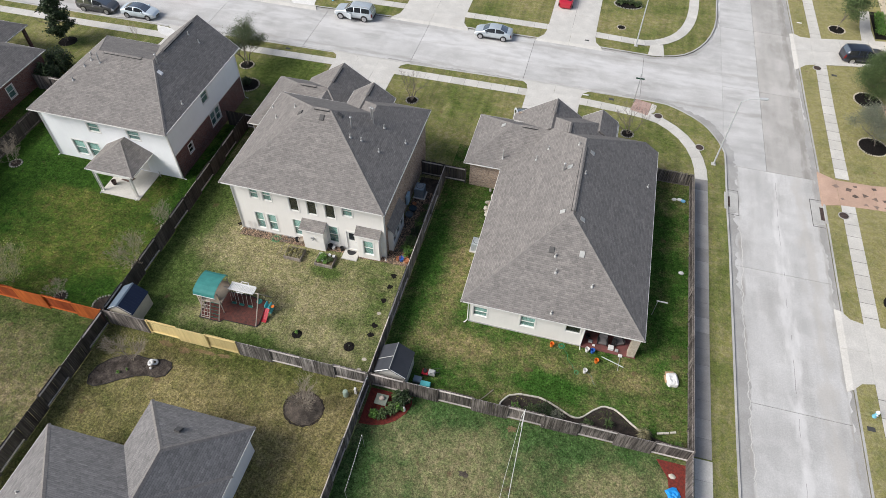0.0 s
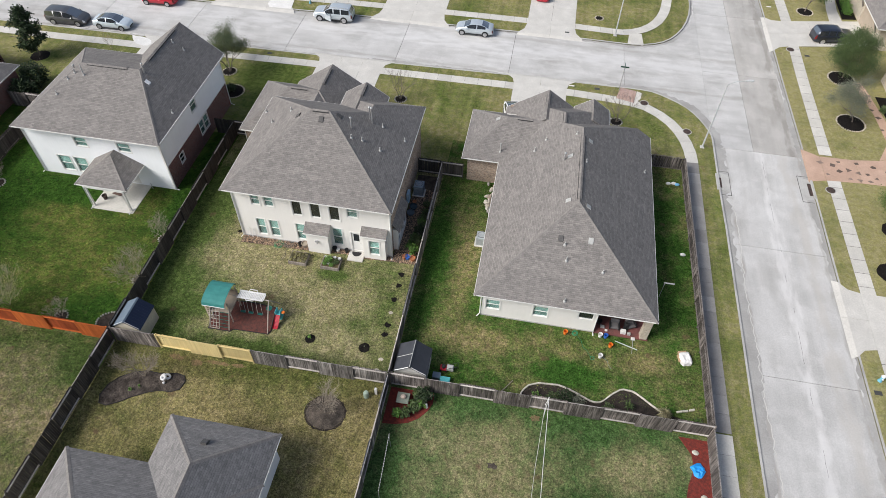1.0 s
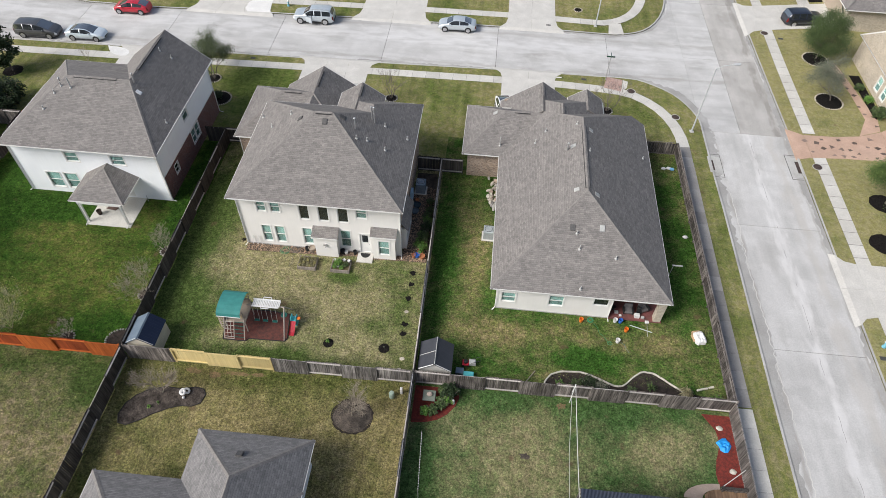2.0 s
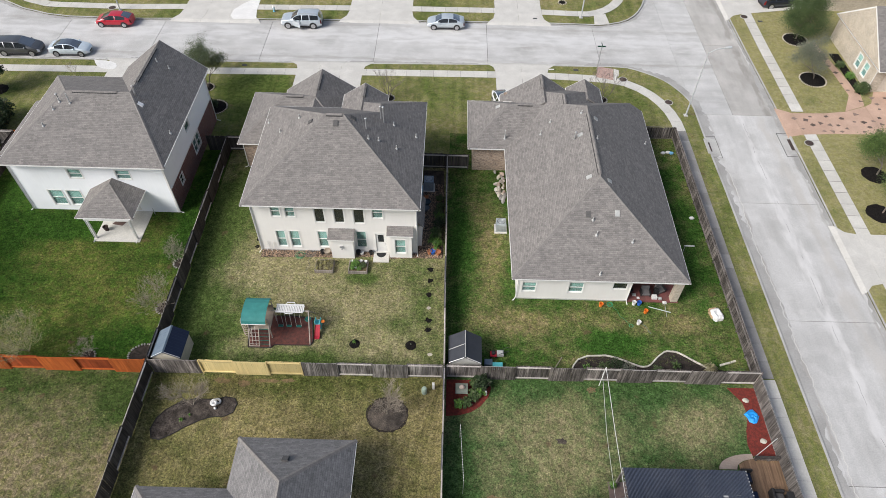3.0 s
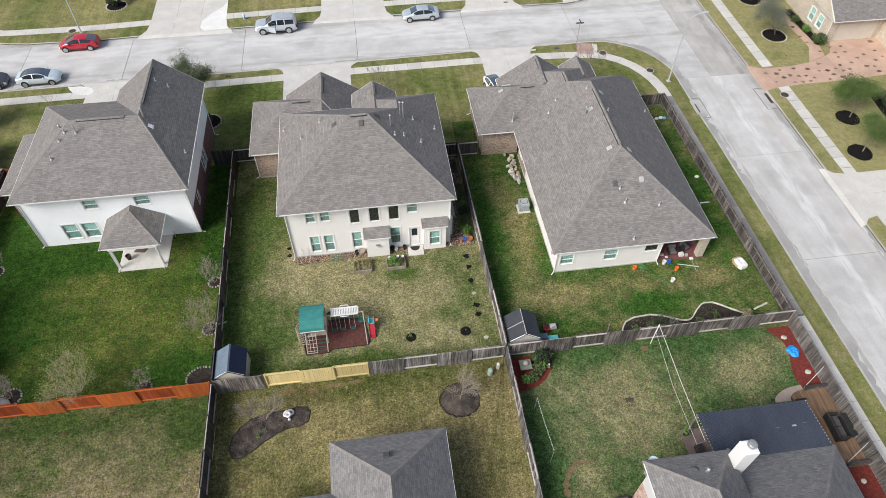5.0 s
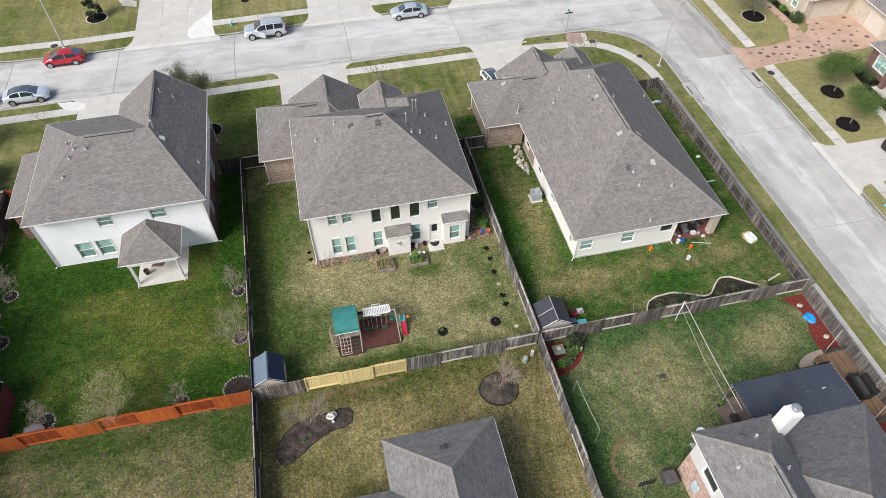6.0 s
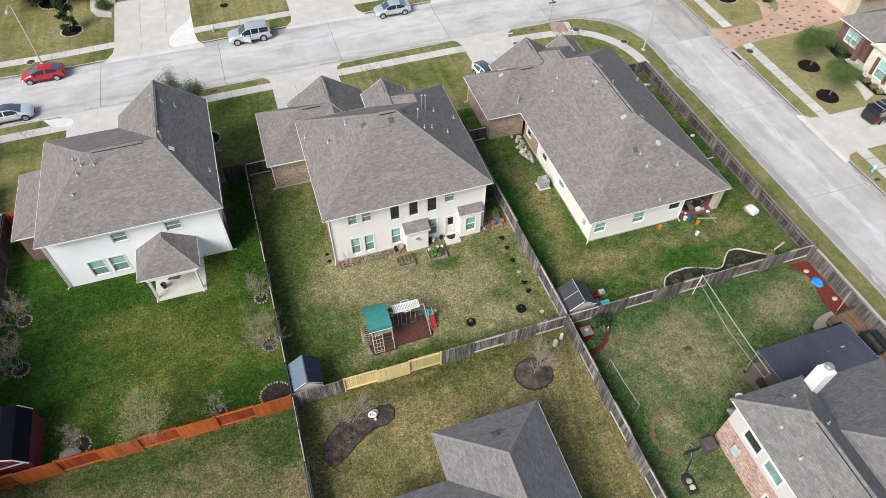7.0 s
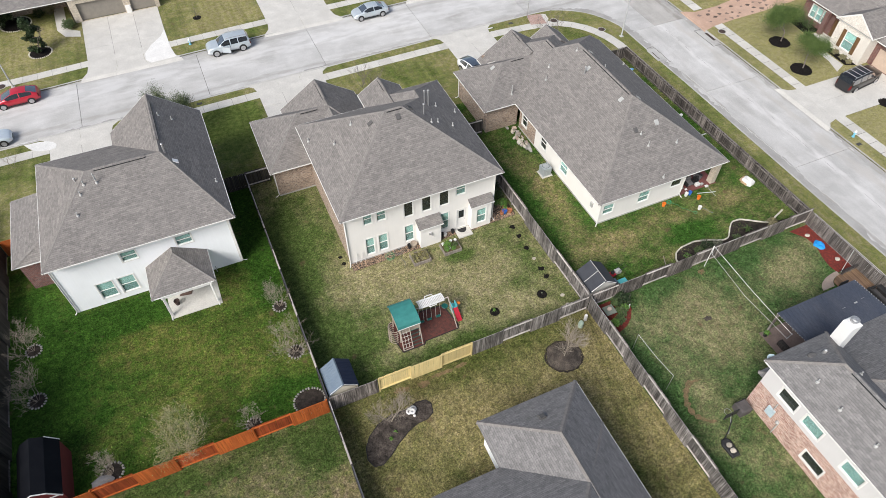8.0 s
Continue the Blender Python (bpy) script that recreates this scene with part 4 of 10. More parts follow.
def window(parent, a, b, s0, s1, z0, z1, look_in="blind", mid=True, trim=0.09, name="window"):
    """A sash window in a wall from a to b: casing, sill, two sashes of glass, and a blind or a black sheet for the
    unlit room behind.
    """
    a, b = Vector(a), Vector(b)
    d = (b - a).normalized()
    n = Vector((d.y, -d.x))

    def box(g, u0, u1, o0, o1, w0, w1):
        ps = [a + d * u - n * o for u, o in ((u0, o1), (u1, o1), (u1, o0), (u0, o0))]
        g.slab([tuple(p) for p in ps], w0, w1)

    g = Geo()
    for u0, u1, w0, w1 in ((s0 - trim, s1 + trim, z1, z1 + trim), (s0 - trim, s1 + trim, z0 - trim, z0), (s0 - trim, s0, z0, z1), (s1, s1 + trim, z0, z1)):
        box(g, u0, u1, -0.025, 0.0, w0, w1)
    for u0, u1, w0, w1 in ((s0, s1, z1 - 0.05, z1), (s0, s1, z0, z0 + 0.05), (s0, s0 + 0.05, z0 + 0.05, z1 - 0.05), (s1 - 0.05, s1, z0 + 0.05, z1 - 0.05)):
        box(g, u0, u1, 0.02, 0.1, w0, w1)
    win = part(name, g, TRIM, parent)
    zm = (z0 + z1) / 2
    if mid:
        r = Geo()
        box(r, s0 + 0.05, s1 - 0.05, 0.03, 0.09, zm - 0.03, zm + 0.03)
        part("meeting_rail", r, TRIM, win)
    halves = ((z0 + 0.05, zm - 0.03, 0.08), (zm + 0.03, z1 - 0.05, 0.06)) if mid else ((z0 + 0.05, z1 - 0.05, 0.07),)
    for i, (w0, w1, o) in enumerate(halves):
        p = Geo()
        box(p, s0 + 0.05, s1 - 0.05, o, o + 0.008, w0, w1)
        pane = part("pane", p, GLASS if look_in == "blind" else GLASS_DARK, win)
        pane.visible_shadow = False
        if look_in == "blind":
            q = Geo()
            box(q, s0 + 0.02, s1 - 0.02, 0.13, 0.15, w0 - 0.05, w1 + 0.05)
            part("blind" if i or not mid else "screen", q, BLIND if i else SCREEN, win)
    # a black sheet takes the place of the shaded room
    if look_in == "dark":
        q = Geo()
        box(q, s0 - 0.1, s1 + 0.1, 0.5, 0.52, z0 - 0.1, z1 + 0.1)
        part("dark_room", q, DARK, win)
    return win


def pipe_vent(parent, x, y, z, h=0.45, r=0.05, boot=True):
    g = Geo().tube([(x, y, z - 0.15), (x, y, z + h)], r, 10)
    ob = part("vent_pipe", g, PALE_PLASTIC, parent, "pale pipe vent")
    if boot:
        part("boot", Geo().spin([(0.13, -0.1), (0.12, 0.03), (0.06, 0.1)], 12, (x, y, z)), PALE_PLASTIC, ob)
    return ob


def box_vent(parent, x, y, z, dx, dy, m=None):
    """A low square hood on a slope that falls towards (dx, dy)."""
    g = Geo()
    pit = 0.6
    for c, s, h0, h1 in ((0, 0.21, -0.1, 0.12),):
        ps = []
        for u, v in ((-s, -s), (s, -s), (s, s), (-s, s)):
            px, py = dx * v - dy * u, dy * v + dx * u
            ps.append((x + px, y + py, z - pit * v))
        lo = [(p[0], p[1], p[2] - 0.05) for p in ps]
        hi = [(x + (p[0] - x) * 0.85, y + (p[1] - y) * 0.85, p[2] + h1) for p in ps]
        g.add(lo + hi, [(4, 5, 6, 7), (0, 1, 5, 4), (1, 2, 6, 5), (2, 3, 7, 6), (3, 0, 4, 7)])
    return part("box_vent", g, m or PALE_PLASTIC, parent, "square metal roof vent")


def flue(parent, x, y, z, h=0.6, r=0.07):
    g = Geo().tube([(x, y, z - 0.2), (x, y, z + h)], r, 12)
    ob = part("flue", g, METAL, parent, "metal flue with a cap")
    part("flue_cap", Geo().spin([(0.05, h - 0.02), (0.1, h), (0.1, h + 0.06), (0.04, h + 0.11)], 14, (x, y, z)), METAL, ob)
    return ob


def downspout(parent, x, y, z, ox, oy):
    """A white downspout at a wall corner with a kicked-out foot towards (ox, oy)."""
    g = Geo().tube([(x, y, z), (x, y, 0.22), (x + ox * 0.18, y + oy * 0.18, 0.1), (x + ox * 0.35, y + oy * 0.35, 0.06)], 0.045, 4)
    return part("downspout", g, TRIM, parent)


# ---- middle two-storey house ----
H = thing("house", (-9, 17.5, 0), label="two-storey cream house with a grey hipped shingle roof", category="house", group="suburban houses")
S0, S1 = (-15.68, 11.9), (-2.5, 11.9)


def sx(x):
    return x - S0[0]


UP = [(-14.2, -13.45, 4.15, 5.4), (-13.05, -12.27, 4.15, 5.4), (-10.7, -9.9, 3.6, 5.2), (-9.12, -8.3, 3.6, 5.45), (-7.54, -6.68, 3.6, 5.22), (-6.03, -5.15, 4.25, 5.55)]
LOW = [(-14.22, -13.46, 0.5, 2.45), (-13.08, -12.28, 0.5, 2.45), (-10.74, -9.93, 0.57, 2.5), (-7.53, -6.67, 0.6, 2.6)]
DOOR = (-5.9, -5.05, 0.16, 2.4)
wall(H, S0, S1, 0, 6.1, SIDING, [(sx(a), sx(b), c, d) for a, b, c, d in UP + LOW + [DOOR]])
for i, (a, b, c, d) in enumerate(UP + LOW):
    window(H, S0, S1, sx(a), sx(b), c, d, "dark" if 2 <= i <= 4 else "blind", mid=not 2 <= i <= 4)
g = Geo().box(DOOR[0] + 0.02, DOOR[1] - 0.02, 11.95, 12.0, 0.17, 2.38)
door = part("door", g, TRIM, H, "white door with a tall glass pane")
part("pane", Geo().box(-5.72, -5.24, 11.935, 11.948, 1.35, 2.2), GLASS_CAR, door)
part("handle", Geo().spin([(0.03, 0), (0.035, 0.03), (0.02, 0.06)], 10, (-5.14, 11.9, 1.1), axis="y"), METAL, door)
g = Geo()
for x0, x1, z0, z1 in ((DOOR[0] - 0.09, DOOR[0], 0.1, 2.5), (DOOR[1], DOOR[1] + 0.09, 0.1, 2.5), (DOOR[0], DOOR[1], 2.4, 2.5)):
    g.box(x0, x1, 11.87, 11.905, z0, z1)
part("door_casing", g, TRIM, H)
wall(H, S1, (-2.5, 24.5), 0, 4.95, BRICK_TAN)
wall(H, S1, (-2.5, 24.5), 4.95, 6.1, SIDING)
part("band_board", Geo().box(-2.5, -2.45, 12.0, 24.5, 4.88, 5.02), TRIM, H)
B0, B1 = (-2.1, 12.75), (-2.1, 15.95)
BW = [(0.2, 1.0, 0.6, 2.15), (1.2, 2.0, 0.6, 2.15), (2.2, 3.0, 0.6, 2.15)]
wall(H, B0, B1, 0, 2.55, SIDING, BW, name="side_bay_wall")
for h4 in BW:
    window(H, B0, B1, *h4, "dark")
wall(H, (-2.5, 12.75), B0, 0, 2.55, SIDING, name="side_bay_wall")
wall(H, B1, (-2.5, 15.95), 0, 2.55, SIDING, name="side_bay_wall")
q = [(-1.88, 12.6, 2.5), (-1.88, 16.1, 2.5), (-2.5, 16.1, 3.3), (-2.5, 12.6, 3.3)]
part("small_roof", Geo().add(q + [(p[0], p[1], p[2] - 0.1) for p in q], [(0, 1, 2, 3), (7, 6, 5, 4), (0, 4, 5, 1), (1, 5, 6, 2), (3, 7, 4, 0)]), SHINGLE, H, uv=True)
wall(H, (-2.5, 24.5), (-9.2, 24.5), 0, 6.1, BRICK_TAN)
wall(H, (-9.2, 23.2), (-15.68, 23.2), 0, 6.1, SIDING)
wall(H, (-9.2, 24.5), (-9.2, 23.2), 0, 6.1, SIDING)
wall(H, (-15.68, 23.2), S0, 0, 6.1, BRICK_TAN)
for x in (-15.68, -2.5):
    s = -1 if x < -10 else 1
    part("corner_board", Geo().box(x - 0.06 + 0.05 * s, x + 0.06 + 0.05 * s, 11.86, 11.98, 0.05, 6.0), TRIM, H)
part("foundation", Geo().box(-15.72, -2.46, 11.86, 12.2, -0.3, 0.12), KERB, H)
hip(H, -16.2, -2.1, 11.1, 23.7, 6.18, vent=(0.1, 1.4))
roof(H, -9.6, -2.1, 14, 24.9, 6.182, (-5.85, 15, 8.62), (-5.85, 21.15, 8.62), fascia=False, caps=False)
for ax, ay, bx, by in ((-2.1, 11.1, -2.1, 24.93), (-2.1, 24.9, -9.6, 24.9)):
    part("fascia", Geo().box(min(ax, bx) - 0.03, max(ax, bx) + 0.035, min(ay, by) - (0.03 if ay == by else -0.1), max(ay, by) + 0.03, 6.0, 6.165), TRIM, H)
for a, b in (((-2.1, 24.9, 6.18), (-5.85, 21.15, 8.62)), ((-9.6, 24.9, 6.18), (-5.85, 21.15, 8.62))):
    d = Vector(b) - Vector(a)
    n = Vector((-d.y, d.x, 0)).normalized() * 0.15
    part("ridge_cap", Geo().add([Vector(p) + o for p in (a, b) for o in (n + Vector((0, 0, -0.06)), Vector((0, 0, 0.028)), -n + Vector((0, 0, -0.06)))], [(0, 3, 4, 1), (1, 4, 5, 2)]), SHINGLE, H, uv=True)
roof(H, -9.75, -5.65, 20, 25.6, 6.25, (-7.7, 20, 7.6), (-7.7, 25.6, 7.6), gable="N", gable_mat=BRICK_TAN, vent=(3.5, 5.2), caps=False)
wall(H, (-5.95, 25.2), (-9.45, 25.2), 0, 6.3, BRICK_TAN)
wall(H, (-5.95, 24.4), (-5.95, 25.2), 0, 6.3, BRICK_TAN)
wall(H, (-9.45, 25.2), (-9.45, 24.4), 0, 6.3, BRICK_TAN)
# garage wing
hip(H, -19.5, -8.6, 21.9, 29.8, 3.2, vent=(0.3, 1.9))
roof(H, -16.35, -8.8, 24, 30.4, 3.21, (-12.56, 24, 5.72), (-12.56, 30.4, 5.72), gable="N", gable_mat=BRICK_TAN, vent=(3.0, 5.6), caps=False)
wall(H, (-19.1, 22.3), (-15.6, 22.3), 0, 3.1, BRICK_TAN)
wall(H, (-19.1, 29.4), (-19.1, 22.3), 0, 3.1, BRICK_TAN)
wall(H, (-9.0, 29.4), (-19.1, 29.4), 0, 3.1, BRICK_TAN)
wall(H, (-9.1, 23.4), (-9.1, 30.0), 0, 3.1, BRICK_TAN)
wall(H, (-9.1, 30.0), (-16.0, 30.0), 0, 3.1, BRICK_TAN, [(1.2, 6.0, 0.05, 2.3)])
part("garage_door", Geo().box(-15.1, -10.3, 29.88, 29.94, 0.05, 2.3), TRIM, H)
part("foundation", Geo().box(-19.14, -15.6, 22.24, 22.5, -0.3, 0.1), KERB, H)
# closet bump-out and bay with their own little roofs
for x0, x1, y0, zt, zb in ((-9.62, -7.72, 11.15, 2.5, 0.0), (-4.75, -2.86, 11.35, 2.95, 0.0)):
    wb = (x0, y0)
    hol = [(0.5, 1.4, 0.62, 2.3)] if x0 > -6 else []
    wall(H, wb, (x1, y0), zb, zt, SIDING, hol, name="bump_out_wall")
    wall(H, (x1, y0), (x1, 11.9), zb, zt, SIDING, name="bump_out_wall")
    wall(H, (x0, 11.9), wb, zb, zt, SIDING, name="bump_out_wall")
    if hol:
        window(H, wb, (x1, y0), *hol[0])
    lip = Geo()
    q = [(x0 - 0.15, y0 - 0.18, zt), (x1 + 0.15, y0 - 0.18, zt), (x1 + 0.15, 11.9, zt + 0.45), (x0 - 0.15, 11.9, zt + 0.45)]
    lip.add(q + [(p[0], p[1], p[2] - 0.1) for p in q], [(0, 1, 2, 3), (7, 6, 5, 4), (0, 4, 5, 1), (1, 5, 6, 2), (3, 7, 4, 0), (2, 6, 7, 3)])
    part("small_roof", lip, SHINGLE, H, uv=True)
    part("fascia", Geo().box(x0 - 0.16, x1 + 0.16, y0 - 0.21, y0 - 0.185, zt - 0.12, zt - 0.01), TRIM, H)
bl = part("wall_lamp", Geo().box(-8.85, -8.6, 11.02, 11.15, 1.45, 1.62), METAL, H, "small flood lamp on the bump-out wall")
part("lamp_head", Geo().spin([(0.05, -0.1), (0.08, 0.0), (0.03, 0.03)], 10, (-8.65, 11.0, 1.42), axis="y"), PALE_PLASTIC, bl)
for x, y in ((-15.75, 20.9), (-12.4, 18.9), (-14.1, 18.4), (-2.8, 19.3), (-4.25, 16.6), (-4.65, 19.3), (-6.4, 16.1), (-5.65, 16.5)):
    pipe_vent(H, x, y, 6.18 + PITCH * min(x + 16.2, -2.1 - x, y - 11.1, 24.5 - y), 0.35)
for x, y, h in ((-6.65, 17.1, 1.0), (-5.45, 19.0, 1.5), (-5.7, 19.25, 1.2)):
    flue(H, x, y, 6.18 + PITCH * min(x + 16.2, -2.1 - x, y - 11.1), h, 0.055)
box_vent(H, -11.2, 17.4, 9.46, -1, 0, SHINGLE_GREY)
box_vent(H, -9.0, 16.75, 9.88, 0, -1, SHINGLE_GREY)
box_vent(H, -7.7, 17.5, 9.86, 1, 0, SHINGLE_GREY)
flue(H, -14.6, 24.6, 4.95, 0.3, 0.1)
downspout(H, -15.75, 11.8, 5.9, -0.5, -0.85)
downspout(H, -2.45, 11.82, 5.9, 0.2, -1)
downspout(H, -19.15, 22.25, 3.0, -1, -0.2)

# ---- right-hand single-storey house ----
H = thing("house", (12, 18, 0), label="single-storey cream and brick house with a large grey shingle roof", category="house", group="suburban houses")
RS0, RS1 = (5.85, 7.45), (14.75, 7.45)
RW = [(6.15, 7.25, 0.95, 2.1), (9.85, 11.0, 0.95, 2.2), (13.3, 14.45, 1.5, 2.3)]
wall(H, RS0, RS1, 0, 2.85, SIDING, [(a - 5.85, b - 5.85, c, d) for a, b, c, d in RW])
for i, (a, b, c, d) in enumerate(RW):
    window(H, RS0, RS1, a - 5.85, b - 5.85, c, d, "blind" if i < 2 else "dark", mid=i < 2)
wall(H, RS1, (14.75, 10.2), 0, 2.85, BRICK_TAN)
wall(H, (14.75, 10.2), (18.85, 10.2), 0, 2.85, BRICK_TAN, [(1.2, 2.9, 0.05, 2.1)])
window(H, (14.75, 10.2), (18.85, 10.2), 1.2, 2.9, 0.05, 2.1, "dark", mid=False)
wall(H, (18.85, 10.2), (18.85, 28.1), 0, 2.9, BRICK_TAN)
part("column", Geo().soft(18.3, 18.85, 7.4, 7.95, 0, 2.85), STONE, H, "square stone porch column", uv=True)
part("porch_beam", Geo().box(14.75, 18.85, 7.46, 7.7, 2.6, 2.84).box(18.6, 18.84, 7.7, 10.2, 2.6, 2.84), TRIM, H)
part("patio_slab", Geo().box(14.78, 18.95, 7.35, 10.18, -0.2, 0.08), mat("red_patio", (0.2, 0.07, 0.065), (0.13, 0.06, 0.055), 2, 15, 0.8), H, "red stained patio floor")
wall(H, (5.85, 22.2), (5.85, 19.0), 0, 2.95, BRICK_TAN, [(0.55, 1.5, 0.8, 2.3)])
window(H, (5.85, 22.2), (5.85, 19.0), 0.55, 1.5, 0.8, 2.3, "dark")
WW = [(1.05, 2.1, 0.85, 2.25), (4.75, 5.95, 0.85, 2.25)]
wall(H, (5.85, 19.0), RS0, 0, 2.85, SIDING, WW)
window(H, (5.85, 19.0), RS0, *WW[0], "dark")
window(H, (5.85, 19.0), RS0, *WW[1], "blind")
part("foundation", Geo().box(5.8, 14.8, 7.4, 7.7, -0.3, 0.1).box(5.8, 6.1, 7.7, 22.2, -0.3, 0.1), KERB, H)
part("meter_box", Geo().box(5.72, 5.85, 8.5, 8.8, 1.1, 1.6), PALE_PLASTIC, H)
wall(H, (2.3, 22.7), (5.85, 22.7), 0, 3.0, BRICK_TAN)
wall(H, (2.3, 29.1), (2.3, 22.7), 0, 3.0, BRICK_TAN)
wall(H, (8.0, 29.1), (2.3, 29.1), 0, 3.0, BRICK_TAN)
wall(H, (18.85, 28.1), (14.7, 28.1), 0, 2.95, BRICK_TAN)
wall(H, (14.6, 30.3), (5.4, 30.3), 0, 3.6, BRICK_TAN, [(3.6, 8.4, 0.05, 2.3)])
part("garage_door", Geo().box(6.25, 11.0, 30.18, 30.24, 0.05, 2.3), TRIM, H)
wall(H, (14.6, 28.1), (14.6, 30.3), 0, 3.8, BRICK_TAN)
wall(H, (5.4, 30.3), (5.4, 29.0), 0, 3.1, BRICK_TAN)
hip(H, 5.2, 19.0, 7.0, 29.9, 3.05, cut_y=28.55, vent=(0.3, 8.0))
gg = Geo().face((19.0, 28.5, 2.9), (17.6, 28.5, 3.87), (5.2, 28.5, 3.87), (5.2, 28.5, 2.9))
part("gable_wall", gg, TRIM, H)
part("fascia", Geo().box(14.9, 17.65, 28.5, 28.58, 3.68, 3.84), TRIM, H)
hip(H, 1.8, 14, 22.25, 29.55, 3.05, vent=(0.9, 2.3))
roof(H, 5.0, 12.8, 26, 30.55, 3.1, (8.9, 26, 5.7), (8.9, 30.55, 5.7), gable="N", gable_mat=BRICK_TAN, vent=(2.2, 4.0), caps=False)
roof(H, 6.75, 15.0, 23.3, 30.6, 3.85, (10.55, 23.9, 6.56), (10.55, 26.15, 6.56), vent=(0.7, 2.2), fascia=False)
part("fascia", Geo().box(14.99, 15.05, 28.6, 30.6, 3.68, 3.84), TRIM, H)
roof(H, 11.55, 14.9, 27.5, 30.75, 4.0, (13.24, 27.5, 5.12), (13.24, 30.75, 5.12), gable="N", gable_mat=BRICK_TAN, caps=False)


def rz(x, y):
    return 3.05 + PITCH * min(x - 5.2, 19.0 - x, y - 7.0)


for x, y, k in ((8.27, 22.05, 2), (9.14, 23.1, 1), (10.75, 19.5, 3), (12.5, 18.9, 1), (18.2, 22.9, 1), (11.45, 11.0, 1), (11.72, 10.0, 2), (14.53, 9.6, 1), (12.0, 7.45, 1), (11.6, 22.4, 1)):
    if k == 3:
        flue(H, x, y, rz(x, y), 0.7)
    else:
        pipe_vent(H, x, y, rz(x, y), 0.3 if k == 1 else 0.45)
pipe_vent(H, 5.2, 23.1, 3.6, 1.0, 0.06)
box_vent(H, 11.2, 19.7, 6.98, -1, 0)
box_vent(H, 12.8, 21.8, 7.1, 1, 0)
box_vent(H, 11.3, 14.4, 7.02, -1, 0)
box_vent(H, 12.9, 14.0, 7.02, 1, 0)
box_vent(H, 11.08, 11.35, 5.88, 0, -1, SHINGLE_GREY)
box_vent(H, 13.35, 11.45, 5.95, 0, -1)
box_vent(H, 4.55, 26.2, 4.8, -1, 0)
downspout(H, 5.75, 7.4, 2.8, -0.7, -0.7)
downspout(H, 14.72, 7.38, 2.8, 0.1, -1)
downspout(H, 2.2, 29.0, 2.9, -1, 0.3)

# ---- white two-storey house ----
H = thing("house", (-30.4, 21, 0), label="two-storey white house with red brick sides and grey roof", category="house", group="suburban houses")
WS0, WS1 = (-37.1, 16.0), (-24.02, 16.0)
WWN = [(-32.3, -31.15, 3.95, 4.95), (-28.2, -27.0, 3.95, 4.95), (-34.95, -33.75, 0.65, 2.4), (-33.35, -32.15, 0.65, 2.4)]
hol = [(a + 37.1, b + 37.1, c, d) for a, b, c, d in WWN] + [(8.75, 9.7, 0.1, 2.15)]
wall(H, WS0, WS1, 0, 6.0, SIDING_WHITE, hol)
for h4 in hol[:4]:
    window(H, WS0, WS1, *h4)
part("door", Geo().box(-28.33, -27.42, 16.05, 16.1, 0.1, 2.13), TRIM, H, "white back door under the porch")
E0, E1 = (-24.02, 16.0), (-24.02, 29.2)
lo_h = [(2.15, 2.85, 1.35, 2.3), (6.6, 7.45, 1.15, 2.62), (7.5, 8.35, 1.15, 2.62)]
wall(H, E0, E1, 0, 2.78, BRICK_RED, lo_h)
wall(H, E0, E1, 2.78, 6.0, SIDING_WHITE, [(6.1, 7.2, 4.15, 5.5)])
part("band_board", Geo().box(-24.04, -23.99, 16.0, 29.2, 2.74, 2.83), TRIM, H)
for h4 in lo_h:
    window(H, E0, E1, *h4, "blind" if h4[0] > 5 and h4[0] < 8 else "dark")
window(H, E0, E1, 6.1, 7.2, 4.15, 5.5, "blind", trim=0.04)
wall(H, E1, (-30.8, 29.2), 0, 6.0, BRICK_RED)
wall(H, (-30.8, 29.2), (-30.8, 27.3), 0, 6.0, SIDING_WHITE)
wall(H, (-30.8, 27.3), (-37.1, 27.3), 0, 6.0, SIDING_WHITE)
wall(H, (-37.1, 27.3), WS0, 0, 6.0, SIDING_WHITE)
part("corner_board", Geo().box(-24.13, -23.97, 15.94, 16.06, 0.05, 5.9), TRIM, H)
part("corner_board", Geo().box(-37.15, -37.0, 15.94, 16.06, 0.05, 5.9), TRIM, H)
roof(H, -37.25, -23.4, 15.15, 27.7, 6.05, (-32.7, 21.35, 9.02), (-27.2, 21.35, 9.02), vent=(0.6, 4.4), bare="NE")
roof(H, -31.15, -23.4, 21.3, 29.45, 6.056, (-27.2, 21.3, 9.027), (-27.2, 29.45, 9.027), gable="N", gable_mat=SIDING_WHITE, vent=(1.6, 6.8), fascia=False, caps=False)
part("fascia", Geo().box(-23.44, -23.38, 15.15, 29.45, 5.92, 6.07), TRIM, H)
part("ridge_cap", Geo().add([(-27.35, 21.35, 8.93), (-27.2, 21.35, 9.04), (-27.05, 21.35, 8.93), (-27.35, 29.45, 8.93), (-27.2, 29.45, 9.04), (-27.05, 29.45, 8.93)], [(0, 1, 4, 3), (1, 2, 5, 4)]), SHINGLE, H, uv=True)
# single-storey side wing
roof(H, -40.5, -36.9, 19.5, 27.45, 3.2, (-37.3, 21.0, 4.6), (-37.3, 26.0, 4.6))
wall(H, (-40.15, 19.9), (-37.1, 19.9), 0, 3.1, BRICK_RED)
wall(H, (-40.15, 27.1), (-40.15, 19.9), 0, 3.1, BRICK_RED)
wall(H, (-37.1, 27.1), (-40.15, 27.1), 0, 3.1, BRICK_RED)
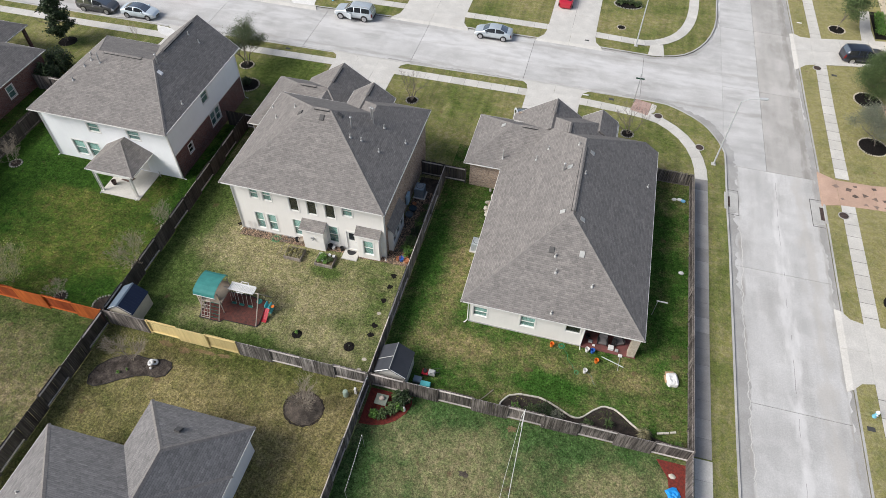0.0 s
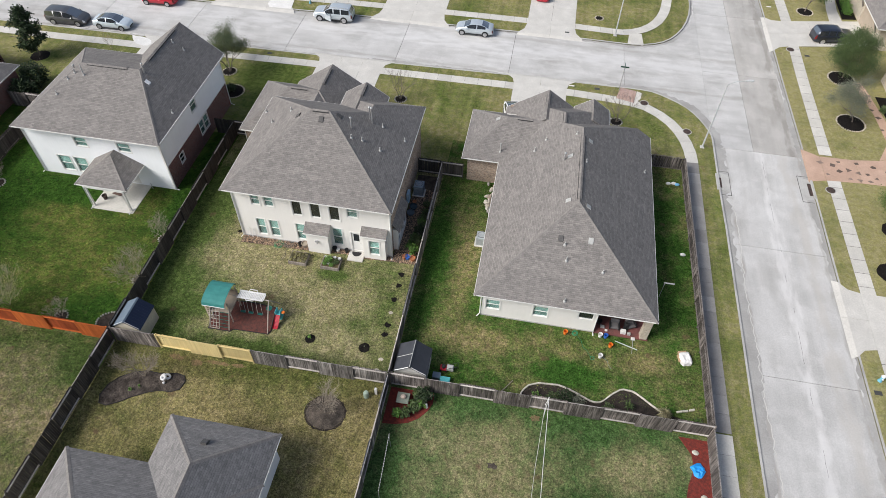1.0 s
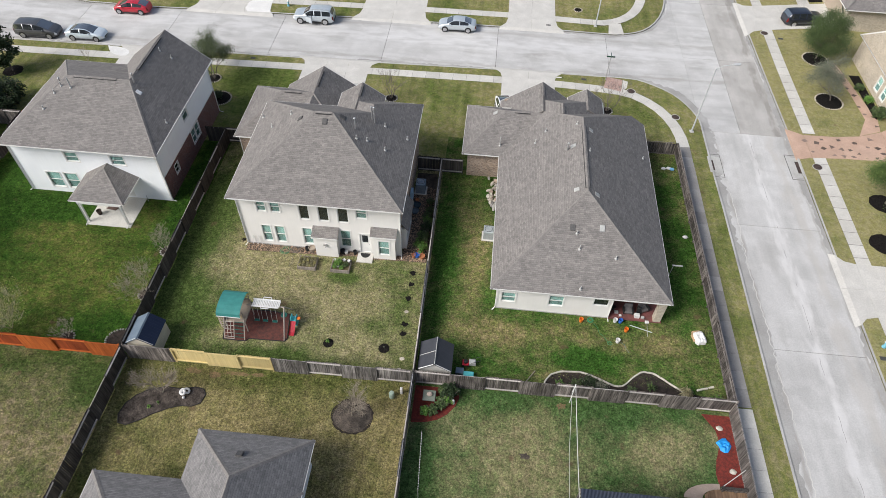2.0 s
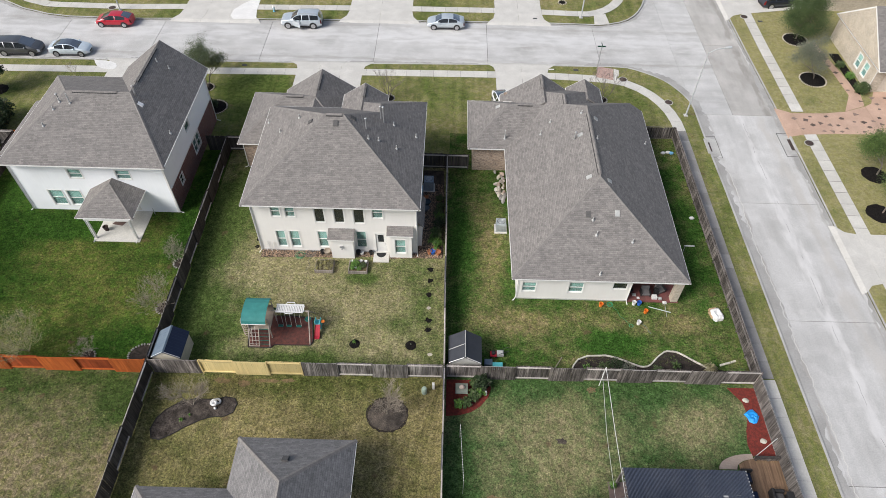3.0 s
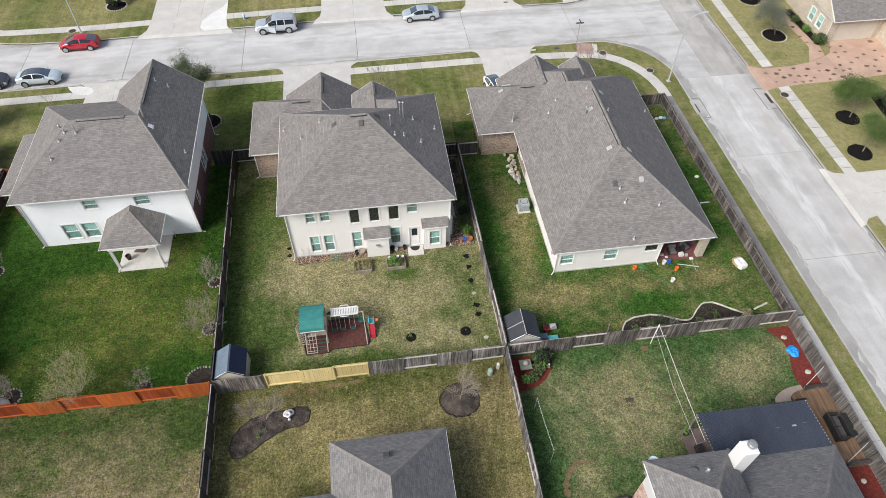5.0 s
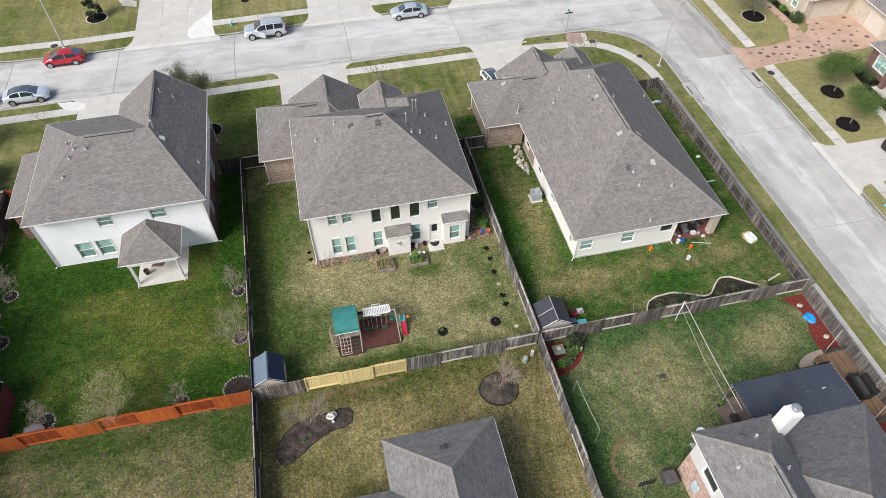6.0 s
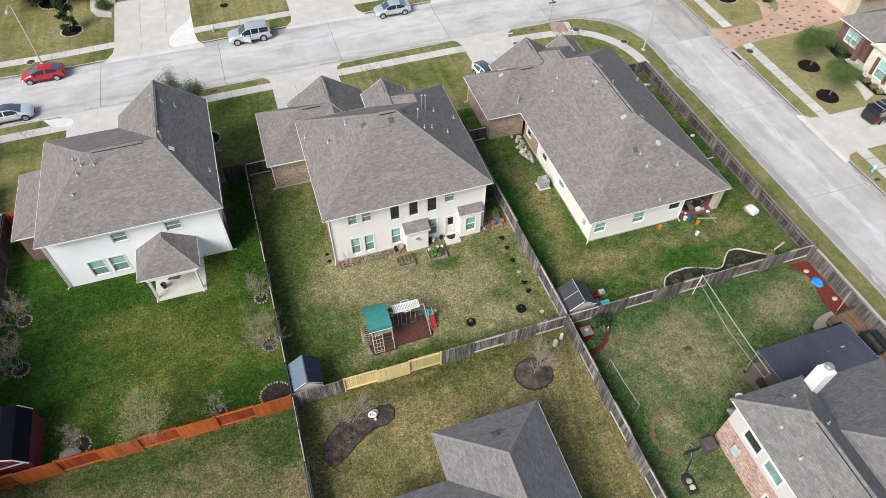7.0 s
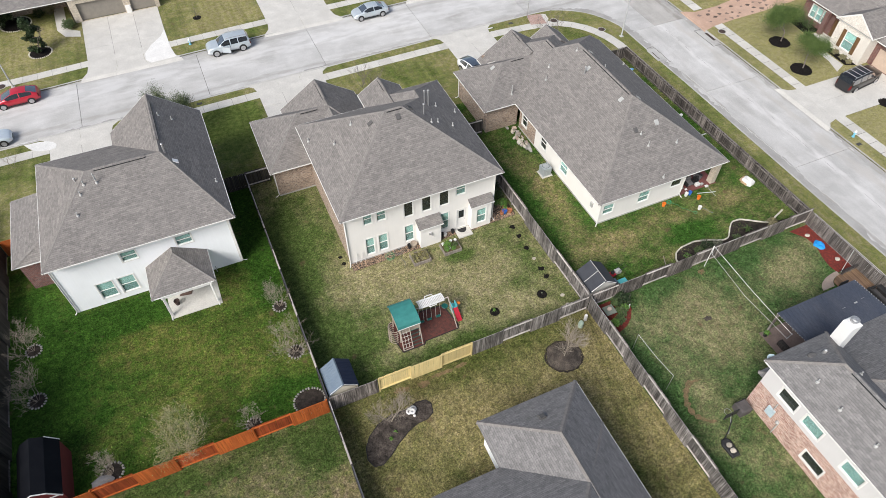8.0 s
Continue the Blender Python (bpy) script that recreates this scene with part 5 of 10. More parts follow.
# back porch
roof(H, -31.1, -26.3, 12.55, 16.3, 2.66, (-28.7, 15.35, 4.05), (-28.7, 16.3, 4.05))
for x in (-30.3, -26.75):
    part("post", Geo().soft(x - 0.07, x + 0.07, 12.6, 12.74, 0, 2.55), TRIM, H)
part("porch_beam", Geo().box(-30.5, -26.6, 12.58, 12.76, 2.3, 2.5), TRIM, H)
part("patio_slab", Geo().box(-30.45, -26.45, 12.3, 15.98, -0.2, 0.05), WALKWAY, H, "pale concrete porch slab")
for x, y, h in ((-33.95, 18.35, 0.35), (-33.0, 20.4, 0.4), (-33.4, 19.75, 0.35), (-32.1, 20.3, 1.0), (-26.7, 26.6, 0.35), (-25.8, 26.6, 0.35), (-23.9, 19.2, 0.35)):
    z = 6.05 + (min(0.475 * (y - 15.15), 0.65 * (x + 37.25)) if x < -28 else 0.77 * (-23.4 - x))
    pipe_vent(H, x, y, z, h)
flue(H, -33.6, 21.2, 8.3, 0.4)
flue(H, -26.85, 21.4, 8.7, 0.9)
box_vent(H, -26.3, 20.65, 8.26, 1, 0, mat("bright_vent", (0.8, 0.8, 0.8), (0.7, 0.7, 0.7), rough=0.4))
downspout(H, -23.95, 15.92, 5.9, 0.9, 0.1)
downspout(H, -37.15, 15.92, 5.9, -0.6, -0.4)
downspout(H, -30.36, 12.5, 2.5, 0, -1)
downspout(H, -26.7, 12.5, 2.5, 0, -1)
downspout(H, -23.95, 29.1, 5.9, 1, 0.1)

# ---- southern single-storey house ----
H = thing("house", (-11, -16, 0), label="single-storey white house with a cool grey hipped roof", category="house", group="suburban houses")
roof(H, -18.5, -5.4, -26, -9.7, 2.95, (-11.95, -19.5, 7.5), (-11.95, -16.2, 7.5), m=SHINGLE_GREY, drip="W")
roof(H, -12.95, -5.402, -26, -6.4, 2.952, (-9.17, -22, 5.6), (-9.17, -10.15, 5.6), m=SHINGLE_GREY, drip="E")
for a, b in (((-18.05, -25.5), (-5.85, -25.5)), ((-5.85, -25.5), (-5.85, -6.9)), ((-5.85, -6.9), (-12.5, -6.9)), ((-12.5, -6.9), (-12.5, -10.15)), ((-12.5, -10.15), (-18.05, -10.15)), ((-18.05, -10.15), (-18.05, -25.5))):
    wall(H, a, b, 0, 2.85, SIDING_WHITE, [(4.2, 5.4, 0.9, 2.2)] if a == (-5.85, -6.9) else ())
window(H, (-5.85, -6.9), (-12.5, -6.9), 4.2, 5.4, 0.9, 2.2)
box_vent(H, -9.35, -8.35, 4.45, 0, 1, SHINGLE_GREY)
pipe_vent(H, -16.5, -14.3, 4.3, 0.3)

# ---- south-eastern house with the chimney ----
H = thing("house", (12, -18, 0), label="white and mottled brick house with a white chimney", category="house", group="suburban houses")
roof(H, 5.9, 11.35, -34, -11.1, 5.2, (8.62, -30, 7.46), (8.62, -14.05, 7.46), m=SHINGLE_GREY, vent=(9.0, 15.3), fascia=False)
part("fascia", Geo().box(5.87, 5.93, -34, -11.1, 5.08, 5.19), TRIM, H)
roof(H, 6.6, 19.45, -30, -10.95, 2.9, (13.0, -22, 7.1), (13.0, -17.3, 7.1), m=SHINGLE_GREY, fascia=False)
V0, V1 = (6.3, -11.55), (6.3, -33)
w_hi = [(1.4, 2.85, 3.25, 4.3), (3.5, 4.95, 3.25, 4.3), (6.8, 8.25, 3.25, 4.3)]
w_lo = [(4.9, 6.5, 0.75, 1.75)]
wall(H, V0, V1, 2.75, 5.1, SIDING_PALE, w_hi)
wall(H, (6.28, -11.55), (6.28, -33), 0, 2.75, BRICK_PINK, w_lo)
for i, (a, b, c, d) in enumerate(w_hi):
    window(H, V0, V1, a, b, c, d, "dark" if i == 0 else "blind", mid=False)
window(H, (6.28, -11.55), (6.28, -33), 4.9, 6.5, 0.75, 1.75, "dark", mid=False)
wall(H, (10.95, -11.55), V0, 0, 5.1, SIDING_PALE)
wall(H, (10.95, -33), (10.95, -11.55), 0, 5.1, SIDING_PALE)
wall(H, (19.0, -11.4), (10.95, -11.4), 0, 2.85, SIDING_PALE)
wall(H, (19.0, -29), (19.0, -11.4), 0, 2.85, SIDING_PALE)
ch = part("chimney", Geo().soft(10.9, 11.76, -12.4, -11.56, 2.6, 7.58, 0.05), siding_mat("chalky_siding", (0.74, 0.735, 0.72), 0.2, 0.5), H, "white boxed chimney", uv=True)
part("chimney_cap", Geo().spin([(0.24, 7.54), (0.24, 7.75), (0.29, 7.76), (0.29, 7.81), (0.24, 7.82), (0.2, 7.88), (0.05, 7.9)], 20, (11.42, -11.93, 0)), METAL, ch)
for x, y in ((7.1, -14.0), (7.0, -16.0), (7.1, -18.6), (9.6, -14.8)):
    pipe_vent(H, x, y, 5.2 + 0.83 * min(x - 5.9, 11.35 - x), 0.3)
flue(H, 8.9, -12.6, 6.4, 0.25, 0.12)
part("round_vent", Geo().spin([(0.34, 6.0), (0.34, 6.22), (0.25, 6.3), (0.02, 6.32)], 18, (8.2, -12.5, 0)), SHINGLE_GREY, H)
part("electric_panel", Geo().box(6.14, 6.28, -13.6, -13.0, 1.1, 1.9), mat("blue_grey_metal", (0.5, 0.6, 0.64), (0.42, 0.52, 0.56), rough=0.5), H)
part("electric_meter", Geo().spin([(0.13, 0), (0.13, 0.1), (0.08, 0.16)], 14, (6.2, -14.1, 1.3)), PALE_PLASTIC, H)
part("conduit", Geo().tube([(6.2, -13.4, 1.9), (6.2, -13.4, 2.7)], 0.04, 8).tube([(6.2, -14.2, 0), (6.2, -14.2, 1.3)], 0.04, 8), PALE_PLASTIC, H)

# ---- westernmost house ----
H = thing("house", (-53, 22, 0), label="single-storey red brick house with a grey roof", category="house", group="suburban houses")
roof(H, -60, -45.95, 13.5, 27.5, 3.0, (-53.5, 20.5, 7.4), (-52.5, 20.5, 7.4))
roof(H, -57, -50.95, 24, 31.2, 3.0, (-54, 25, 5.0), (-54, 28.2, 5.0))
wall(H, (-46.4, 13.9), (-46.4, 27.1), 0, 2.9, BRICK_RED, [(7.3, 8.2, 0.9, 2.2)])
window(H, (-46.4, 13.9), (-46.4, 27.1), 7.3, 8.2, 0.9, 2.2)
wall(H, (-46.4, 27.1), (-59.5, 27.1), 0, 2.9, BRICK_RED)
wall(H, (-59.5, 13.9), (-46.4, 13.9), 0, 2.9, BRICK_RED)
wall(H, (-59.5, 27.1), (-59.5, 13.9), 0, 2.9, BRICK_RED)
for y in (30.8,):
    part("porch_post", Geo().soft(-51.6, -51.3, y - 0.15, y + 0.15, 0, 2.9), BRICK_RED, H, uv=True)
    part("porch_post", Geo().soft(-56.7, -56.4, y - 0.15, y + 0.15, 0, 2.9), BRICK_RED, H, uv=True)
pipe_vent(H, -48.2, 22.5, 4.3, 0.3)

# ---- unseen house, added west of the fence to shade barn and lawn ----
H = thing("house", (-49, -1, 0), label="plain two-storey brick house out of view, added to shade the western lawn", category="house", group="suburban houses")
hip(H, -55, -43.3, -11, 8.5, 6.1)
for a, b in (((-54.5, -10.5), (-43.8, -10.5)), ((-43.8, -10.5), (-43.8, 8)), ((-43.8, 8), (-54.5, 8)), ((-54.5, 8), (-54.5, -10.5))):
    wall(H, a, b, 0, 6.0, BRICK_RED)

# ---- plants ----
BARK = mat("grey_bark", (0.2, 0.17, 0.145), (0.13, 0.11, 0.095), 6, 40, 0.95)
TWIG = mat("pale_twig", (0.36, 0.31, 0.25), (0.25, 0.21, 0.165), 6, 40, 0.95)


def leaf_mat(name, c1, c2):
    m, t, b = nodes_of(name, 0.6, 0, 0.3)
    g = t.nodes.new("ShaderNodeNewGeometry")
    f, _ = noise_fac(t, 1.6, 3, 0.35, 0.65)
    col = scaled(t, mixed(t, f, c1, c2), g.outputs["Random Per Island"], 0.55, 1.4)
    t.links.new(col, b.inputs["Base Color"])
    return m


LEAF_OAK = leaf_mat("oak_leaf", (0.05, 0.085, 0.026), (0.09, 0.125, 0.045))
LEAF_FRESH = leaf_mat("fresh_oak_leaf", (0.055, 0.1, 0.022), (0.13, 0.185, 0.05))
LEAF_GREY = leaf_mat("grey_green_leaf", (0.13, 0.15, 0.1), (0.17, 0.175, 0.13))
LEAF_DARK = leaf_mat("magnolia_leaf", (0.02, 0.04, 0.014), (0.035, 0.055, 0.02))
LEAF_BRIGHT = leaf_mat("bright_leaf", (0.09, 0.2, 0.035), (0.14, 0.24, 0.05))
LEAF_STRAW = leaf_mat("straw_blade", (0.26, 0.23, 0.13), (0.2, 0.19, 0.1))


def limbs(g, p, d, ln, r, depth, rg, tips, spread=0.6, up=0.12, kids=(2, 3), bend=0.15):
    pts, q = [Vector(p)], Vector(p)
    for i in range(3):
        d = (d + Vector((rg.uniform(-bend, bend), rg.uniform(-bend, bend), rg.uniform(-bend, bend) + up * 0.5))).normalized()
        q = q + d * ln / 3
        pts.append(q.copy())
    g.tube(pts, r, 5 if r < 0.03 else 7, r1=max(0.004, r * 0.62), caps=False)
    tips.append((q.copy(), depth))
    if depth <= 0:
        return
    for k in range(rg.randint(*kids)):
        a = rg.uniform(0, 2 * math.pi)
        side = Vector((math.cos(a), math.sin(a), rg.uniform(-0.1, 0.4)))
        nd = (d * (1 - spread * 0.55) + side * spread).normalized()
        start = pts[-1] if k < 2 else lerp(pts[1], pts[2], rg.random())
        limbs(g, start, nd, ln * rg.uniform(0.62, 0.85), max(0.0035, r * 0.6), depth - 1, rg, tips, spread, up, kids, bend)


def leaves(g, tips, rg, n, size, cloud, flat=0.6):
    for _ in range(n):
        c, _d = rg.choice(tips)
        v = Vector((rg.gauss(0, cloud), rg.gauss(0, cloud), rg.gauss(0, cloud * flat)))
        p = c + v
        if p.z < 0.3:
            continue
        a, b = Vector((rg.uniform(-1, 1), rg.uniform(-1, 1), rg.uniform(-0.7, 0.7))).normalized(), Vector((rg.uniform(-1, 1), rg.uniform(-1, 1), rg.uniform(-0.4, 0.4)))
        b = (b - a * b.dot(a)).normalized()
        s = size * rg.uniform(0.6, 1.3)
        a, b = a * s, b * s * 0.55
        g.add([p - a, p + b * 0.9 - a * 0.2, p + a, p - b * 0.9 - a * 0.2], [(0, 1, 2, 3)])


def tree(x, y, h, label, leaf=None, n=3000, size=0.16, cloud=0.4, seed=1, trunk=0.09, spread=0.62, depth=4, bark=None, fork=0.32, z=0.0, stems=1, kids=(2, 3), name="tree", flat=0.6, group="garden trees", bend=0.15):
    rg = random.Random(seed)
    root = thing(name, (x, y, z), label=label, category="tree" if name == "tree" else "shrub", group=group)
    g, tips = Geo(), []
    for s in range(stems):
        lean = Vector((rg.uniform(-0.12, 0.12), rg.uniform(-0.12, 0.12), 1)) if stems == 1 else Vector((math.cos(6.28 * s / stems) * 0.5, math.sin(6.28 * s / stems) * 0.5, 1))
        limbs(g, (0, 0, -0.1), lean.normalized(), h * fork, trunk, depth, rg, tips, spread, 0.12, kids, bend)
    part("trunk", g, bark or BARK, root, world=False)
    if leaf:
        lg = Geo()
        hi = [t for t in tips if t[1] <= 1]
        leaves(lg, hi, rg, n, size, cloud, flat)
        tagged(part("crown", lg, leaf, root, world=False), kind="stuff")
    return root


def dense_tree(x, y, r, z0, h, leaf, label, seed, lumps=46, n=5600, size=0.15):
    """A tree whose crown hides most of its limbs: leafy lumps in a tapered, uneven outline."""
    rg = random.Random(seed)
    root = thing("tree", (x, y, 0), label=label, category="tree", group="garden trees")
    g, tips, lg = Geo(), [], Geo()
    limbs(g, (0, 0, -0.1), Vector((0.03, 0.02, 1)), h * 0.3, 0.09, 3, rg, tips, 0.6)
    part("trunk", g, BARK, root, world=False)
    balls = []
    for i in range(lumps):
        f = (i + rg.random()) / lumps
        w = r * math.sin(math.pi * (0.16 + 0.8 * f)) ** 0.8
        a = rg.uniform(0, 6.283)
        k = rg.uniform(0.35, 1.0)
        balls.append((Vector((w * k * math.cos(a), w * k * math.sin(a), z0 + (h - z0) * f)), 0))
    leaves(lg, balls, rg, n, size, r * 0.14, 0.8)
    tagged(part("crown", lg, leaf, root, world=False), kind="stuff")
    return root


def ring_bed(x, y, r, m, label, border=None, seed=3, squash=1.0, h=0.05, gaps=0.0):
    """A round bed of mulch, with or without a border of small stones."""
    root = thing("garden_bed", (x, y, 0), label=label, category="garden bed", group="mulched beds")
    rg = random.Random(seed)
    pts = round_pts(0, 0, r, r * squash, 28, 0.05, seed)
    mid = [(p[0] * 0.6, p[1] * 0.6) for p in pts]
    g = Geo().loft([[(p[0] * 1.02, p[1] * 1.02, -0.05) for p in pts], [(*p, 0.015) for p in pts], [(*p, h + rg.uniform(-0.02, 0.02)) for p in mid], [(p[0] * 0.08, p[1] * 0.08, h * 1.15) for p in pts]])
    part("mulch", g, m, root, world=False)
    if border:
        n = int(2 * math.pi * r / 0.21)
        for i in range(n):
            if rg.random() < gaps:
                continue
            a = 2 * math.pi * (i + rg.uniform(-0.15, 0.15)) / n
            ob = part("stone", stone_geo(rg, 0.1, 0.075, 0.06), border, root, world=False)
            ob.location = (math.cos(a) * r * 1.03, math.sin(a) * r * squash * 1.03, 0.04)
            ob.rotation_euler = (0, 0, a + rg.uniform(-0.4, 0.4))
    return root


def stone_geo(rg, a, b, c):
    """A lumpy stone of those half-sizes."""
    rows = []
    for h, k in ((-1, 0.6), (-0.35, 1.0), (0.4, 0.92), (0.95, 0.5)):
        rows.append([(a * k * math.cos(t) * rg.uniform(0.82, 1.12), b * k * math.sin(t) * rg.uniform(0.82, 1.12), c * h * rg.uniform(0.9, 1.1)) for t in (2 * math.pi * i / 7 for i in range(7))])
    return Geo().loft(rows)


PALE_STONE = mat("pale_stone", (0.5, 0.45, 0.37), (0.36, 0.32, 0.27), 3, 25, 0.9, rnd=0.25)
WHITE_STONE = mat("white_stone", (0.62, 0.58, 0.5), (0.46, 0.43, 0.36), 3, 25, 0.9, rnd=0.15)
GREY_STONE = mat("grey_boulder", (0.36, 0.34, 0.31), (0.24, 0.23, 0.21), 3, 18, 0.9, rnd=0.3)


def tuft(x, y, r, h, leaf, label, n=90, seed=5, category="plant", name="plant", wide=0.02, arch=0.7):
    """A fountain of blades."""
    rg = random.Random(seed)
    g = Geo()
    for i in range(n):
        a = rg.uniform(0, 6.283)
        k = rg.uniform(0.15, 1.0)
        d = Vector((math.cos(a), math.sin(a), 0))
        s = Vector((-d.y, d.x, 0)) * wide
        hh = h * rg.uniform(0.6, 1.1)
        p = [Vector((rg.uniform(-0.08, 0.08) * r, rg.uniform(-0.08, 0.08) * r, 0)), d * r * k * 0.45 + Vector((0, 0, hh * 0.75)), d * r * k + Vector((0, 0, hh * (1 - arch * k)))]
        g.add([p[0] - s, p[0] + s, p[1] + s * 0.8, p[1] - s * 0.8, p[2]], [(0, 1, 2, 3), (3, 2, 4)])
    return single(name, g, leaf, label, category, at=(x, y, 0.0))


def shrub(x, y, r, h, leaf, label, n=700, size=0.07, seed=5, group="", z=0.0):
    rg = random.Random(seed)
    root = thing("shrub", (x, y, z), label=label, category="shrub", group=group)
    g, tips = Geo(), []
    for s in range(5):
        a = 6.283 * s / 5 + rg.random()
        limbs(g, (0, 0, -0.05), Vector((math.cos(a) * 0.6, math.sin(a) * 0.6, 1)).normalized(), h * 0.5, 0.02, 2, rg, tips, 0.6)
    part("branches", g, BARK, root, world=False)
    lg = Geo()
    for _ in range(n):
        u, v, w = rg.gauss(0, 1), rg.gauss(0, 1), rg.gauss(0, 1)
        ln = math.sqrt(u * u + v * v + w * w) or 1
        k = rg.uniform(0.55, 1.0) * (1 + 0.25 * math.sin(5 * math.atan2(v, u) + seed))
        p = Vector((u / ln * r * k, v / ln * r * k, h * 0.52 + w / ln * h * 0.48 * k))
        a = Vector((rg.uniform(-1, 1), rg.uniform(-1, 1), rg.uniform(-0.6, 0.6))).normalized() * size * rg.uniform(0.6, 1.4)
        b = a.cross(Vector((rg.uniform(-1, 1), rg.uniform(-1, 1), 1))).normalized() * size * 0.6
        lg.add([p - a, p + b, p + a, p - b], [(0, 1, 2, 3)])
    tagged(part("foliage", lg, leaf, root, world=False), kind="stuff")
    return root


tree(-26.4, 34.8, 5.2, "young evergreen oak with a fine airy crown", leaf_mat("fine_oak_leaf", (0.06, 0.085, 0.036), (0.095, 0.12, 0.052)), 22000, 0.05, 0.27, 11, 0.07, 0.46, 5, stems=3, fork=0.3, flat=1.1)
ring_bed(-26.5, 34.8, 0.75, MULCH_BLACK, "black mulch ring round a young tree", PALE_STONE, 5)
ring_bed(-24.7, 31.4, 1.15, MULCH_BLACK, "black mulch bed edged in pale stones", PALE_STONE, 6)
shrub(-24.9, 31.4, 0.55, 0.9, LEAF_DARK, "round dark clipped shrub in a mulch bed", 900, 0.07, 4)
dense_tree(-48.7, 33.4, 1.7, 1.1, 5.6, LEAF_DARK, "dense dark magnolia with a tall crown", 12)
ring_bed(-48.7, 33.4, 1.05, MULCH_BLACK, "black mulch ring under a magnolia", None, 7)
for x, y, s in ((-6.6, 33.7, 21), (16.4, 34.4, 22)):
    tree(x, y, 3.7, "leafless multi-stemmed crape myrtle on the front lawn", None, seed=s, trunk=0.045, spread=0.42, depth=5, bark=BARK, stems=4, fork=0.32)
    ring_bed(x, y, 0.62, MULCH_BLACK, "small black mulch ring with a dark edge", GREY_STONE, s)
dense_tree(41.9, 47.7, 2.65, 1.4, 5.6, LEAF_OAK, "live oak with a broad green crown on a front lawn", 31, 130, 42000, 0.055)
ring_bed(41.75, 47.5, 1.4, MULCH_BLACK, "black mulch ring edged in pale stones", PALE_STONE, 31)
tree(41.2, 39.4, 5.4, "small sparse grey-green oak", LEAF_GREY, 17000, 0.05, 0.36, 45, 0.08, 0.95, flat=0.9, bend=0.25)
ring_bed(41.0, 39.2, 1.4, MULCH_BLACK, "black mulch ring edged in pale stones", PALE_STONE, 32)
tree(41.75, 23.5, 4.6, "live oak with a round green crown", LEAF_FRESH, 19000, 0.06, 0.4, 39, 0.09, 0.74, flat=0.95)
ring_bed(41.5, 23.45, 1.2, MULCH_BLACK, "plain black mulch ring under an oak", None, 33)
tree(40.1, 18.25, 4.8, "small live oak with a thin pale crown", LEAF_FRESH, 13000, 0.055, 0.4, 34, 0.08, 0.72, flat=0.95)
ring_bed(39.8, 18.2, 1.2, MULCH_BLACK, "plain black mulch ring under a small oak", None, 34)
tree(40.3, 62.2, 5.2, "young dark oak across the driveway", LEAF_OAK, 5200, 0.1, 0.42, 35, 0.08, 0.62)
ring_bed(40.3, 62.1, 0.95, MULCH_BLACK, "black mulch ring edged in pale stones", PALE_STONE, 35)
ring_bed(43.6, 9.9, 0.8, MULCH_BLACK, "small black mulch ring on a lawn", None, 36)
dense_tree(-38.4, 56.3, 1.0, 0.3, 4.2, LEAF_DARK, "upright dark magnolia in a stone-edged bed", 37, 30, 3200)
ring_bed(-38.4, 56.2, 1.2, MULCH_BLACK, "black mulch bed edged in white stones", WHITE_STONE, 37)
dense_tree(-42.3, 64.6, 2.2, 0.3, 5.0, LEAF_DARK, "dense dark evergreen beside a house", 38)
ring_bed(-40.9, 63.9, 1.7, MULCH_BLACK, "black mulch bed edged in white stones", WHITE_STONE, 39)
shrub(-34.9, 60.3, 0.75, 1.1, LEAF_OAK, "round green shrub beside a driveway", 1200, 0.08, 40)
shrub(-38.2, 64.6, 0.7, 0.9, LEAF_DARK, "low dark shrub in a bed", 700, 0.08, 41)
shrub(-36.9, 64.9, 0.7, 1.0, LEAF_STRAW, "rusty brown shrub in a bed", 700, 0.07, 42)
for i, (x, y, r, h) in enumerate(((-45.6, 28.2, 1.3, 2.6), (-45.4, 25.9, 1.2, 2.3))):
    shrub(x, y, r, h, LEAF_DARK, "large dark evergreen shrub beside the brick house", 2600, 0.12, 520 + i, "evergreen shrubs")
tree(-41.5, 36.3, 2.3, "thin leafless young tree beside the pavement", None, seed=47, trunk=0.025, spread=0.4, depth=4, bark=TWIG, stems=2)
tree(-20.5, 56.6, 2.6, "thin young tree on a front lawn", None, seed=43, trunk=0.03, spread=0.4, depth=3)
ring_bed(-20.5, 56.6, 0.5, MULCH_BLACK, "small ragged black mulch ring", None, 43)
ring_bed(14.2, 55.0, 0.5, MULCH_BLACK, "small black mulch ring edged in stone", PALE_STONE, 44)
ring_bed(14.6, 60.8, 1.7, MULCH_BLACK, "black mulch bed edged in stone by a house", GREY_STONE, 45, 0.6)
for i, (x, y) in enumerate(((13.6, 60.9), (14.8, 61.1), (15.8, 60.8))):
    shrub(x, y, 0.55, 0.7, LEAF_OAK, "small round green shrub in a bed", 500, 0.08, 46 + i, "bed shrubs")

LEAF_OLIVE = leaf_mat("yellowing_leaf", (0.34, 0.31, 0.13), (0.27, 0.25, 0.1))
STEM = mat("olive_stem", (0.4, 0.35, 0.25), (0.3, 0.26, 0.18), 6, 40, 0.95)
